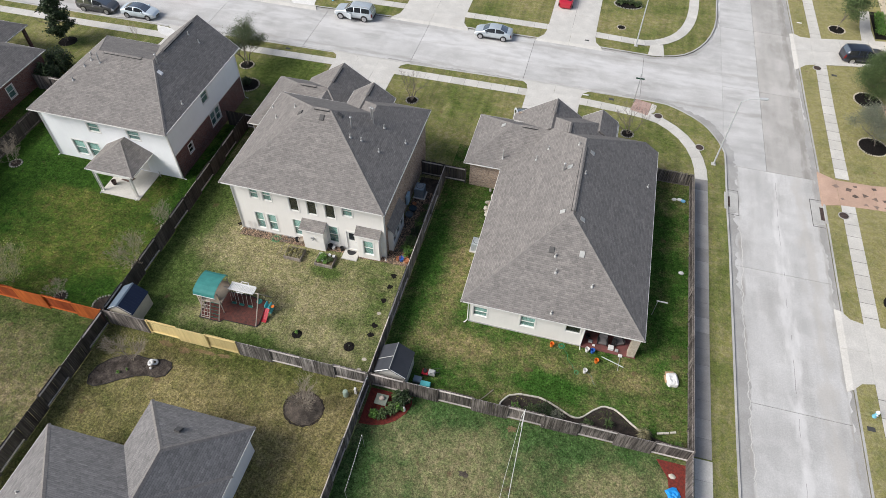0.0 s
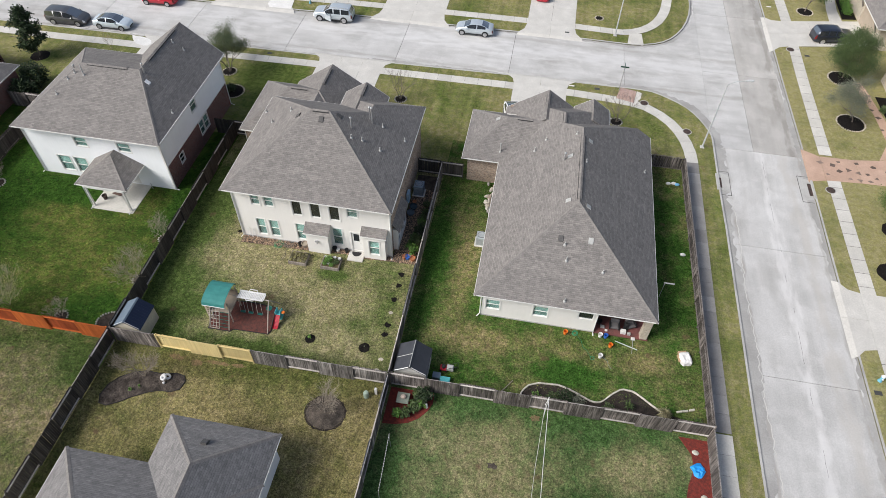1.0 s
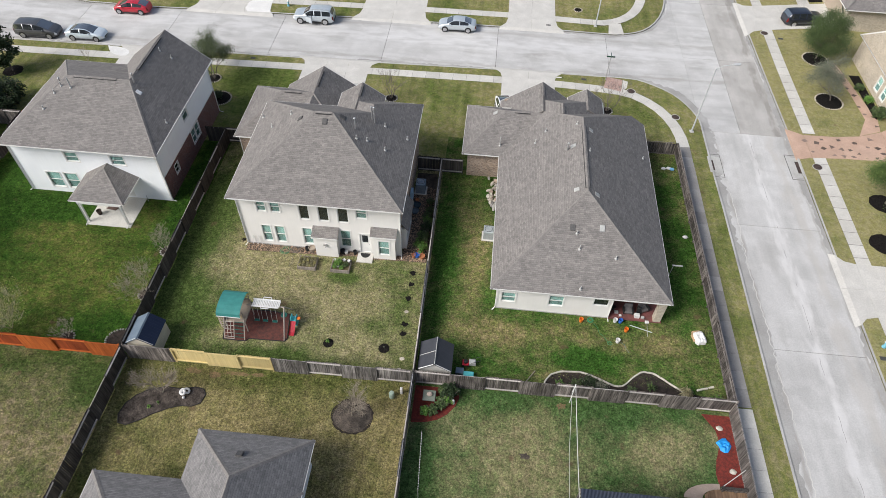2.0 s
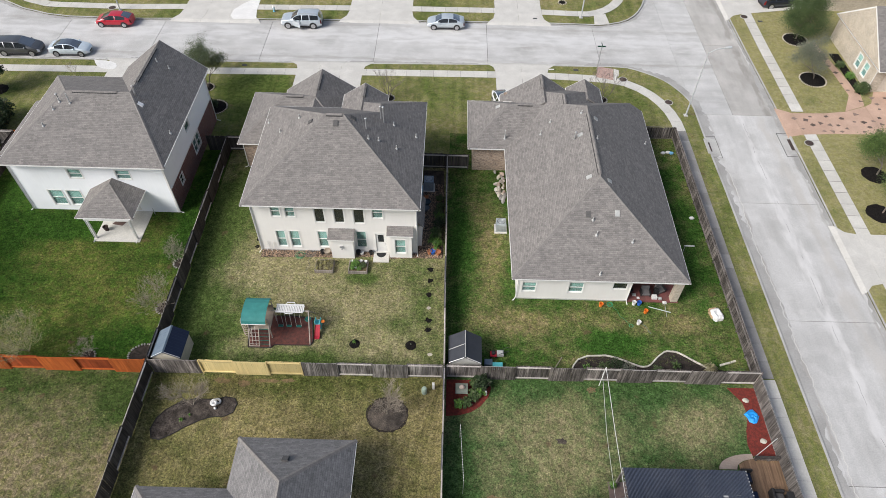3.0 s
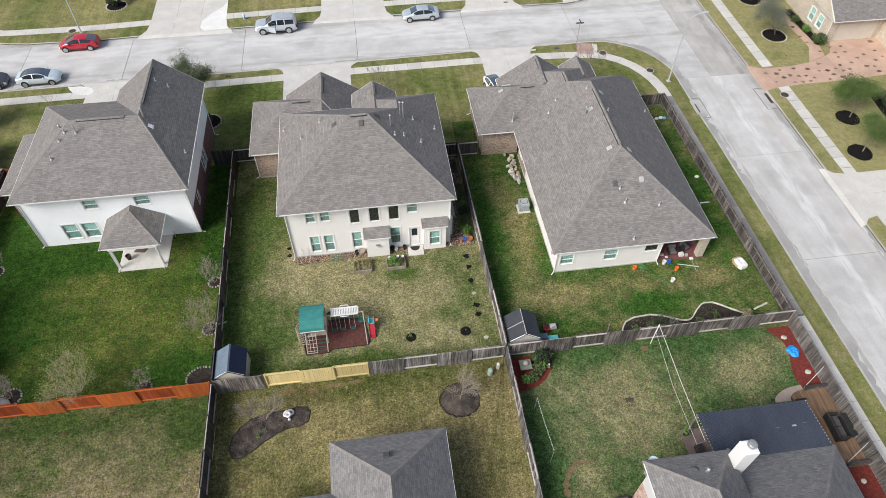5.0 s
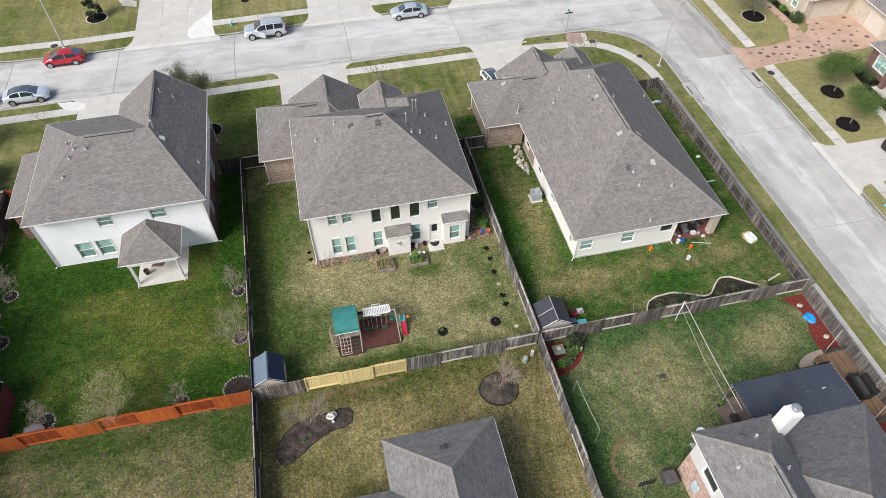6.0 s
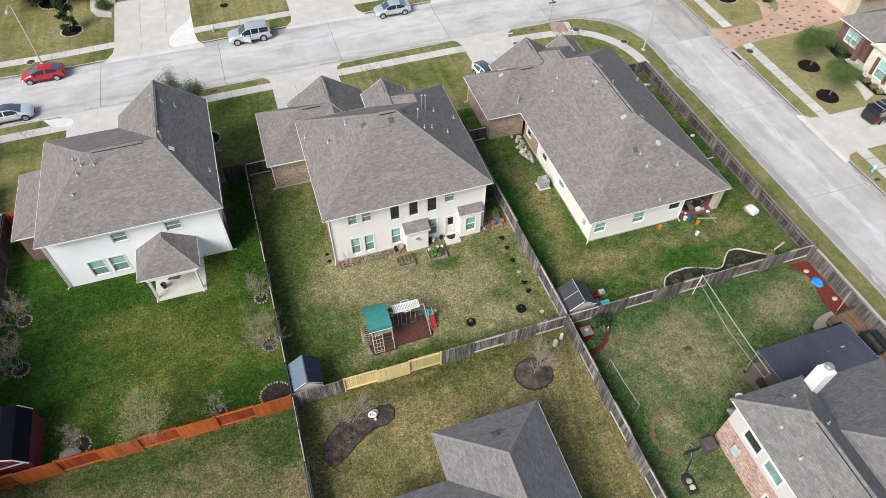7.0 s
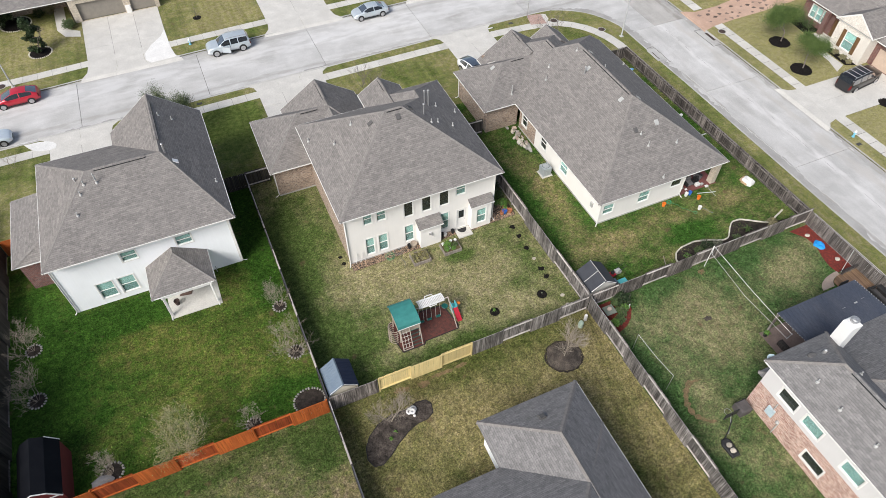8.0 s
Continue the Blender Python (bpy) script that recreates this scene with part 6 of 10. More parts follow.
# bare shrubs of the lush back yard
for x, y, h, r, s, st in ((-22.35, 10.1, 2.2, 0.55, 51, 3), (-22.3, 5.5, 3.0, 0.62, 52, 5), (-26.6, 0.95, 1.5, 0.55, 53, 4), (-31.2, 1.25, 2.9, 0.6, 54, 7), (-36.0, 1.4, 1.7, 0.75, 55, 5), (-40.4, 9.0, 2.6, 0.65, 56, 5), (-40.5, 13.6, 2.4, 0.6, 57, 5)):
    tree(x, y, h, "leafless twiggy shrub tree beside the fence", LEAF_OLIVE if s == 54 else None, 3200, 0.04, 0.36, seed=s, trunk=0.02, spread=0.55, depth=6, bark=STEM if s == 54 else TWIG, stems=st, fork=0.36, group="bare shrub trees")
    if s != 54:
        ring_bed(x, y, r * 0.9, MULCH_DARK, "small mulch ring bordered with weathered stones", GREY_STONE, s)
ring_bed(-22.5, 1.15, 1.1, MULCH_DARK, "dark earth bed bordered with pale stones", GREY_STONE, 58, 0.85, 0.03)
tree(-17.75, -2.75, 4.0, "bare pale crape myrtle in an earth bed", None, seed=61, trunk=0.04, spread=0.46, depth=4, bark=TWIG, stems=2, fork=0.3, kids=(4, 5), bend=0.08)
tree(-3.85, -3.1, 3.7, "bare thin crape myrtle in a mulch ring", None, seed=65, trunk=0.045, spread=0.5, depth=4, bark=TWIG, stems=1, fork=0.36, kids=(4, 6), bend=0.07)
ring_bed(-3.85, -3.1, 1.36, MULCH_BROWN, "raised round brown mulch ring", None, 62, 0.92, 0.12)
single("bed_trench", Geo().loft([[(*p, z) for p in round_pts(-3.85, -3.1, r, r * 0.92, 40, 0.035, 63)] for r, z in ((1.5, -0.02), (1.49, 0.012), (1.34, 0.012), (1.3, -0.02))], caps=False), MULCH_DARK, "dark ragged rim round a mulch ring", "soil patch", kind="structure")

BED_S = [(-20.15, -4.74), (-19.9, -5.35), (-19.3, -5.45), (-18.5, -5.0), (-17.85, -4.5), (-16.9, -3.95), (-16.1, -3.65), (-15.3, -3.62), (-14.75, -3.3), (-14.6, -2.6), (-14.85, -2.2), (-15.5, -2.1), (-16.5, -2.35), (-17.6, -2.3), (-18.6, -2.55), (-19.5, -3.2), (-20.0, -3.9)]
bed = thing("garden_bed", (-17.3, -3.5, 0), label="curved dark earth bed with a black edging strip", category="garden bed", group="mulched beds")
part("mulch", Geo().slab(BED_S, -0.1, 0.03), mat("ragged_earth", (0.1, 0.082, 0.07), (0.032, 0.027, 0.023), 1.6, 12, 0.95, bump=0.9, fine=0.5, spec=0.1), bed)
part("edging", join([Geo().tube([(*a, 0.05), (*b, 0.05)], 0.028, 6) for a, b in zip(BED_S, BED_S[1:] + BED_S[:1])]), BLACK, bed, "black plastic edging strip")
GLAZE = mat("white_glaze", (0.75, 0.74, 0.72), (0.6, 0.59, 0.57), 3, 20, 0.35, bump=0.03)
rg = random.Random(8)
g = Geo()
for dx, dy, r, zz, tilt in ((-0.17, 0.08, 0.17, 0.18, 0.5), (0.15, 0.14, 0.16, 0.2, -0.5), (0.0, -0.1, 0.15, 0.36, 0.2)):
    g.tube([(dx + r * math.cos(a), dy + r * math.sin(a), zz + r * tilt * math.cos(a)) for a in (6.283 * k / 16 for k in range(17))], 0.085, 8)
g.spin([(0.03, 0.0), (0.1, 0.05), (0.1, 0.13), (0.03, 0.18)], 12, (0.05, -0.34, 0))
single("garden_ornament", g, GLAZE, "white glazed rounded garden ornament in the earth bed", "ornament", at=(-16.1, -2.7, 0.03))
tuft(-18.2, -4.0, 0.3, 0.35, LEAF_BRIGHT, "small green clump in the earth bed", 40, 63)
tuft(-17.7, -3.6, 0.2, 0.25, LEAF_BRIGHT, "small green clump in the earth bed", 30, 64)

# ---- cars ----
TYRE = mat("tyre_rubber", (0.018, 0.018, 0.019), (0.03, 0.03, 0.03), 6, 40, 0.85, bump=0.1)
ALLOY = mat("alloy", (0.55, 0.55, 0.56), (0.45, 0.45, 0.46), 6, 40, 0.3, 0.8, 0.02)
LAMP_GLASS = mat("lamp_lens", (0.75, 0.76, 0.78), (0.6, 0.61, 0.63), 6, 40, 0.15, bump=0)
TAIL_LENS = mat("tail_lens", (0.16, 0.015, 0.015), (0.12, 0.01, 0.01), 6, 40, 0.2, bump=0)
COAL_CLOTH = mat("dark_cloth", (0.03, 0.03, 0.032), (0.045, 0.045, 0.047), 6, 40, 0.9, bump=0.1)
SHAPES = {}
# along the length from tail to nose: share of the length, shoulder height, roof height
SHAPES["sedan"] = dict(L=4.6, W=1.82, top=0.74, r=0.33, screen=(0.11, 0.27), back=(-0.37, -0.2), side=(-0.3, 0.2), pillars=(-0.06,), line=[(-0.5, 0.62, 0.64), (-0.492, 0.86, 0.88), (-0.47, 0.97, 1.0), (-0.41, 1.0, 1.05), (-0.37, 1.0, 1.08), (-0.28, 1.0, 1.28), (-0.2, 0.99, 1.4), (-0.06, 0.97, 1.465), (0.05, 0.96, 1.44), (0.11, 0.95, 1.38), (0.19, 0.94, 1.2), (0.27, 0.93, 1.0), (0.34, 0.9, 0.95), (0.42, 0.82, 0.86), (0.465, 0.73, 0.76), (0.49, 0.6, 0.62), (0.5, 0.46, 0.48)])
SHAPES["hatch"] = dict(L=4.48, W=1.76, top=0.73, r=0.33, screen=(0.07, 0.31), back=(-0.46, -0.26), side=(-0.36, 0.22), pillars=(-0.08,), line=[(-0.5, 0.7, 0.72), (-0.49, 0.98, 1.0), (-0.46, 1.03, 1.1), (-0.36, 1.02, 1.29), (-0.26, 1.0, 1.41), (-0.1, 0.98, 1.49), (0.0, 0.97, 1.485), (0.07, 0.96, 1.43), (0.19, 0.94, 1.22), (0.31, 0.9, 0.97), (0.38, 0.83, 0.88), (0.44, 0.72, 0.76), (0.48, 0.6, 0.62), (0.5, 0.44, 0.46)])
SHAPES["suv"] = dict(L=5.0, W=1.98, top=0.8, r=0.38, screen=(0.07, 0.23), back=(-0.485, -0.43), side=(-0.43, 0.17), pillars=(-0.21, -0.03), line=[(-0.5, 0.78, 0.8), (-0.492, 1.08, 1.12), (-0.485, 1.14, 1.25), (-0.43, 1.14, 1.68), (-0.4, 1.14, 1.74), (-0.2, 1.13, 1.79), (0.0, 1.12, 1.77), (0.07, 1.11, 1.7), (0.15, 1.1, 1.45), (0.23, 1.1, 1.17), (0.32, 1.08, 1.14), (0.42, 1.02, 1.07), (0.47, 0.92, 0.95), (0.493, 0.72, 0.74), (0.5, 0.5, 0.52)])
SHAPES["van"] = dict(L=5.1, W=1.98, top=0.8, r=0.36, screen=(0.1, 0.33), back=(-0.485, -0.44), side=(-0.44, 0.24), pillars=(-0.22, 0.0), line=[(-0.5, 0.75, 0.78), (-0.492, 1.02, 1.06), (-0.485, 1.08, 1.2), (-0.44, 1.08, 1.62), (-0.4, 1.08, 1.69), (-0.2, 1.07, 1.76), (0.0, 1.06, 1.74), (0.1, 1.05, 1.66), (0.21, 1.04, 1.4), (0.33, 1.02, 1.09), (0.4, 0.95, 1.0), (0.46, 0.84, 0.88), (0.49, 0.66, 0.68), (0.5, 0.48, 0.5)])
SHAPES["wagon"] = dict(L=5.65, W=2.04, top=0.84, r=0.39, screen=(0.11, 0.24), back=(-0.49, -0.462), side=(-0.455, 0.18), pillars=(-0.24, -0.04), line=[(-0.5, 0.85, 0.88), (-0.494, 1.15, 1.2), (-0.49, 1.2, 1.3), (-0.462, 1.2, 1.84), (-0.44, 1.2, 1.89), (-0.2, 1.2, 1.93), (0.05, 1.19, 1.91), (0.11, 1.18, 1.85), (0.175, 1.18, 1.55), (0.24, 1.17, 1.24), (0.34, 1.15, 1.21), (0.44, 1.1, 1.15), (0.482, 1.0, 1.03), (0.495, 0.8, 0.82), (0.5, 0.55, 0.57)])
WIDE = [(-0.5, 0.74), (-0.49, 0.84), (-0.46, 0.92), (-0.4, 0.975), (-0.2, 1.0), (0.2, 1.0), (0.36, 0.975), (0.43, 0.92), (0.475, 0.82), (0.5, 0.62)]


def car(kind, x, y, turn, paint, label, dark_roof=None, rack=False, open_door=False):
    """A car as one skin over sections from tail to nose; glass, lamps and roof panel take their own stretches of that skin."""
    s = SHAPES[kind]
    L, W, r = s["L"], s["W"] / 2, s["r"]
    root = thing("car", (x, y, -0.12), turn, label, "car", "parked cars")
    us = {k[0] for k in s["line"]} | set(s["side"]) | {0.45, -0.47, 0.36, -0.34, 0.25}
    for p in s["pillars"]:
        us |= {p, p - 0.018}
    us = sorted(us)
    keys = np.array(s["line"])
    wide = np.array(WIDE)
    tall = keys[:, 2].max()

    def section(u):
        belt, top = np.interp(u, keys[:, 0], keys[:, 1]), np.interp(u, keys[:, 0], keys[:, 2])
        w = W * np.interp(u, wide[:, 0], wide[:, 1])
        f = min(1.0, max(0.0, (top - belt - 0.05) / 0.36))
        f = f * f * (3 - 2 * f)
        wr = 0.88 * w * (1 - f) + s["top"] * W * f
        zb = 0.23 if abs(u) < 0.44 else 0.29
        half = [(0.8 * w, zb), (0.975 * w, zb + 0.1), (w, 0.52 * belt + 0.09), (0.99 * w, belt - 0.09), (0.94 * w, belt - 0.005), (wr, belt + (top - belt) * 0.88 - 0.005), (0.86 * wr, top - 0.03), (0.45 * wr, top - 0.006), (0.0, top)]
        ring = [(-a, b) for a, b in half] + [(a, b) for a, b in half[-2::-1]]
        return [(u * L, a, b) for a, b in ring]

    rows = [section(u) for u in us]
    kinds = {}
    for i, (u0, u1) in enumerate(zip(us, us[1:])):
        m = (u0 + u1) / 2
        for j in range(16):
            b = j if j < 8 else 15 - j
            sd = "a" if j < 8 else "b"
            k = "body"
            if b == 4 and s["side"][0] < m < s["side"][1] and not any(p - 0.018 < m < p for p in s["pillars"]):
                k = "side_window " + sd + str(sum(m > p for p in s["pillars"]))
            elif b in (6, 7) and s["screen"][0] < m < s["screen"][1]:
                k = "windscreen"
            elif b in (6, 7) and s["back"][0] < m < s["back"][1]:
                k = "rear_window"
            elif b in (6, 7) and dark_roof and s["back"][1] < m < s["screen"][0]:
                k = "roof_panel"
            elif b in (2, 3) and 0.435 < m < 0.485:
                k = "headlight " + sd
            elif b in (2, 3) and m < -0.47:
                k = "tail_light " + sd
            kinds.setdefault(k, []).append((i * 17 + j, i * 17 + j + 1, (i + 1) * 17 + j + 1, (i + 1) * 17 + j))
    vs = [p for row in rows for p in row]
    body = kinds["body"] + [tuple(range(16, -1, -1)), tuple(range((len(rows) - 1) * 17, len(rows) * 17))] + [(i * 17 + 16, i * 17, (i + 1) * 17, (i + 1) * 17 + 16) for i in range(len(rows) - 1)]
    part("body", Geo().add(vs, body), paint, root, world=False, smooth=True)
    look_of = {"side_window": GLASS_CAR, "windscreen": GLASS_CAR, "rear_window": GLASS_CAR, "roof_panel": dark_roof, "headlight": LAMP_GLASS, "tail_light": TAIL_LENS}
    for k, fs in kinds.items():
        if k == "body":
            continue
        used = sorted({v for f in fs for v in f})
        at = {v: n for n, v in enumerate(used)}
        part(k.split()[0], Geo().add([vs[v] for v in used], [tuple(at[v] for v in f) for f in fs]), look_of[k.split()[0]], root, "black glass roof panel" if k == "roof_panel" else "", world=False, smooth=True)
    part("interior", Geo().soft(s["back"][0] * 0.9 * L, (s["screen"][1] - 0.04) * L, -W * 0.84, W * 0.84, 0.35, 0.9, 0.08), COAL_CLOTH, root, world=False)
    for wx in (-0.295 * L, 0.315 * L):
        for sy in (-1, 1):
            part("wheel_arch", Geo().spin([(r + 0.06, -0.004), (r + 0.06, 0.004)] if sy > 0 else [(r + 0.06, 0.004), (r + 0.06, -0.004)], 24, (wx, sy * (W * 0.998), r + 0.03), axis="y"), BLACK, root, world=False)
            wheel = part("wheel", Geo().spin([(r * 0.68, -0.1), (r * 0.95, -0.1), (r, -0.06), (r, 0.06), (r * 0.95, 0.1), (r * 0.68, 0.1)], 24, (wx, sy * (W - 0.08), r), axis="y"), TYRE, root, world=False, smooth=False)
            part("rim", Geo().spin([(r * 0.74, -0.012), (r * 0.74, 0.012), (r * 0.5, 0.012 + 0.02 * sy), (r * 0.18, 0.02 + 0.012 * sy)], 20, (wx, sy * (W + 0.012), r), axis="y"), ALLOY, wheel, world=False)
    mx = s["side"][1] * L - 0.12
    mz = float(np.interp(mx / L, keys[:, 0], keys[:, 1]))
    for sy in (-1, 1):
        part("mirror", Geo().soft(mx - 0.07, mx + 0.07, sy * (W + 0.06) - 0.1, sy * (W + 0.06) + 0.1, mz, mz + 0.14, 0.04), paint, root, world=False)
        part("sill", Geo().soft(-0.2 * L, 0.22 * L, sy * W * 0.975 - 0.03, sy * W * 0.975 + 0.03, 0.22, 0.42 if kind in ("suv", "wagon") else 0.32, 0.02), BLACK, root, world=False)
        for k, u in enumerate((s["pillars"][-1], s["pillars"][0] - 0.14)):
            part("door_handle", Geo().soft(u * L - 0.1, u * L + 0.08, sy * W * 0.995 - 0.02, sy * W * 0.995 + 0.02, mz - 0.2, mz - 0.16, 0.01), paint, root, world=False)
    part("grille", Geo().soft(0.47 * L, 0.5 * L + 0.012, -W * 0.42, W * 0.42, 0.36, 0.36 + 0.14 * tall / 1.4, 0.02), BLACK, root, world=False)
    part("rear_bumper", Geo().soft(-0.5 * L - 0.03, -0.48 * L, -W * 0.66, W * 0.66, 0.34, 0.56, 0.03), BLACK if kind in ("suv", "wagon") else paint, root, world=False)
    t0, t1, wt = s["back"][1] * L, s["screen"][0] * L, s["top"] * W
    if rack:
        for sy in (-1, 1):
            part("roof_rail", Geo().tube([(t0 + 0.1, sy * wt * 0.84, tall - 0.06), (t0 + 0.3, sy * wt * 0.84, tall + 0.04), (t1 - 0.3, sy * wt * 0.84, tall + 0.04), (t1 - 0.1, sy * wt * 0.84, tall - 0.08)], 0.025, 6), METAL, root, world=False)
        for f in (0.15, 0.38, 0.62, 0.85) if kind == "wagon" else ():
            xx = t0 + (t1 - t0) * f
            part("cross_bar", Geo().tube([(xx, -wt * 0.84, tall + 0.04), (xx, wt * 0.84, tall + 0.04)], 0.03, 6), METAL, root, world=False)
    if open_door:
        belt = mz
        hx = mx + 0.1
        a = radians(152)
        d, n = Vector((math.cos(a), math.sin(a), 0)), Vector((-math.sin(a), math.cos(a), 0))
        p0 = Vector((hx, W * 0.98, 0))
        ps = [p0, p0 + d * 0.95, p0 + d * 0.95 - n * 0.09, p0 - n * 0.09]
        dr = part("open_door", Geo().slab([tuple(p)[:2] for p in ps], 0.42, belt), paint, root, "front door standing open", world=False)
        up = Vector((0, 0, belt)), Vector((0, 0, tall - 0.15))
        part("door_frame", Geo().tube([tuple(p0 + d * 0.05 + up[0]), tuple(p0 + d * 0.45 + up[1]), tuple(p0 + d * 0.98 + up[1]), tuple(p0 + d * 1.0 + up[0])], 0.03, 6), BLACK, dr, world=False)
    return root


SILVER = paint_mat("silver_paint", (0.57, 0.62, 0.65), 0.42)
ICE = paint_mat("ice_blue_paint", (0.6, 0.67, 0.72), 0.25)
RED = paint_mat("red_paint", (0.46, 0.012, 0.03), 0.1)
NIGHT = paint_mat("night_blue_paint", (0.02, 0.025, 0.04), 0.3)
COAL = paint_mat("charcoal_paint", (0.085, 0.088, 0.095), 0.45)
BLACKP = paint_mat("black_paint", (0.012, 0.012, 0.014), 0.2)
WHITEP = paint_mat("white_paint", (0.75, 0.75, 0.75), 0.0)
car("suv", -18.3, 48.3, 181, SILVER, "silver sport utility car with an open front door", rack=True, open_door=True)
car("sedan", -0.75, 48.75, 181, SILVER, "silver saloon car parked at the kerb")
car("hatch", -40.9, 47.4, 181, RED, "bright red hatchback parked at the kerb")
car("sedan", -43.75, 41.05, 1, ICE, "pale blue-silver saloon with a black glass roof", dark_roof=GLASS_CAR)
car("van", -49.5, 40.95, 2, COAL, "dark grey minivan parked at the kerb")
car("wagon", 43.5, 13.75, 7, BLACKP, "long black estate car with roof rack on a driveway", rack=True)
car("suv", 42.3, 55.95, 10, NIGHT, "dark blue car parked on a driveway")
car("hatch", 5.7, 32.4, -78, WHITEP, "white hatchback with a dark glass roof before a garage", dark_roof=GLASS_CAR)
car("sedan", -36.6, 32.5, -90, WHITEP, "white car parked before a garage", dark_roof=GLASS_CAR)
car("sedan", 6.8, 59.6, 90, RED, "dark red car on the driveway across the street")

# ---- sheds ----


def shed(x0, x1, y0, y1, eave, ridge, roof_a, roof_b, wall_m, label, ribs=True):
    root = thing("garden_shed", ((x0 + x1) / 2, (y0 + y1) / 2, 0), label=label, category="shed", group="garden sheds")
    xm, o = (x0 + x1) / 2, 0.08
    g = Geo()
    for y, k in ((y0, 1), (y1, -1)):
        f = [(x0, y, 0), (x1, y, 0), (x1, y, eave), (xm, y, ridge - 0.04), (x0, y, eave)]
        g.face(*(f if k > 0 else f[::-1]))
    g.face((x0, y1, 0), (x0, y0, 0), (x0, y0, eave), (x0, y1, eave))
    g.face((x1, y0, 0), (x1, y1, 0), (x1, y1, eave), (x1, y0, eave))
    part("body", g, wall_m, root)
    sl = (ridge - eave) / (xm - x0)
    for s, m in ((-1, roof_a), (1, roof_b)):
        xe = x0 - o if s < 0 else x1 + o
        ze = eave - sl * o
        gg, n = Geo(), max(6, int((y1 - y0) / 0.2)) if ribs else 1
        w = (y1 - y0 + 2 * o) / n
        for i in range(n):
            a = y0 - o + i * w
            b = a + w
            for p, q, h in (((a), (a + w * 0.16), 0.028), ((a + w * 0.16), b, 0.0)) if ribs else ((a, b, 0.0),):
                top = [(xe, p, ze + h), (xe, q, ze + h), (xm, q, ridge + h), (xm, p, ridge + h)]
                gg.add(top + [(v[0], v[1], v[2] - 0.03 - h) for v in top], [(0, 1, 2, 3) if s < 0 else (3, 2, 1, 0), (7, 6, 5, 4), (0, 4, 5, 1), (1, 5, 6, 2), (2, 6, 7, 3), (3, 7, 4, 0)])
        part("roof_sheet", gg, m, root)
    part("ridge_cap", Geo().add([(xm - 0.1, y0 - o, ridge + 0.035 - 0.1 * sl), (xm, y0 - o, ridge + 0.045), (xm + 0.1, y0 - o, ridge + 0.035 - 0.1 * sl), (xm - 0.1, y1 + o, ridge + 0.035 - 0.1 * sl), (xm, y1 + o, ridge + 0.045), (xm + 0.1, y1 + o, ridge + 0.035 - 0.1 * sl)], [(0, 1, 4, 3), (1, 2, 5, 4)]), roof_a, root)
    for q in ((x0, xm), (x1, xm)):
        part("gable_trim", Geo().tube([(q[0], y0 - 0.02, eave), (q[1], y0 - 0.02, ridge)], 0.035, 4), TRIM, root)
    return root


NAVY = mat("navy_sheet", (0.0217, 0.031, 0.062), (0.0174, 0.026, 0.0527), 1, 20, 0.4, 0.2, 0.05, 0.08)
BLUE_GREY = mat("blue_grey_sheet", (0.195, 0.242, 0.289), (0.156, 0.203, 0.257), 1, 20, 0.45, 0.2, 0.05, 0.08)
CREAM = mat("cream_sheet", (0.6, 0.55, 0.45), (0.5, 0.46, 0.38), 1, 20, 0.6, bump=0.05)
SLATE = mat("slate_resin", (0.055, 0.058, 0.067), (0.042, 0.045, 0.053), 1, 20, 0.6, bump=0.1)
PALE_WALL = mat("pale_resin", (0.55, 0.54, 0.5), (0.45, 0.44, 0.41), 1, 20, 0.6, bump=0.05)
BARN_RED = mat("barn_red", (0.16, 0.03, 0.03), (0.14, 0.03, 0.028), 1, 20, 0.75)
BARN_ROOF = mat("black_felt", (0.008, 0.009, 0.012), (0.012, 0.013, 0.016), 1, 20, 0.95, spec=0.1)
# sunlight on the west slope is put into its colour: blue-grey against navy
shed(-21.1, -19.05, 0.12, 2.3, 1.58, 2.32, BLUE_GREY, NAVY, CREAM, "metal garden shed with cream walls and navy ribbed roof, its sunlit slope coloured lighter")
sr = shed(0.45, 2.75, 0.35, 2.55, 1.55, 2.35, SLATE, SLATE, PALE_WALL, "resin garden shed with a dark slate roof", ribs=False)
part("skylight_strip", Geo().tube([(0.42, 1.4, 1.58), (1.6, 1.45, 2.38)], 0.03, 4), PALE_PLASTIC, sr)
part("skylight_strip", Geo().tube([(1.6, 0.3, 2.4), (1.6, 2.6, 2.4)], 0.03, 4), PALE_PLASTIC, sr)

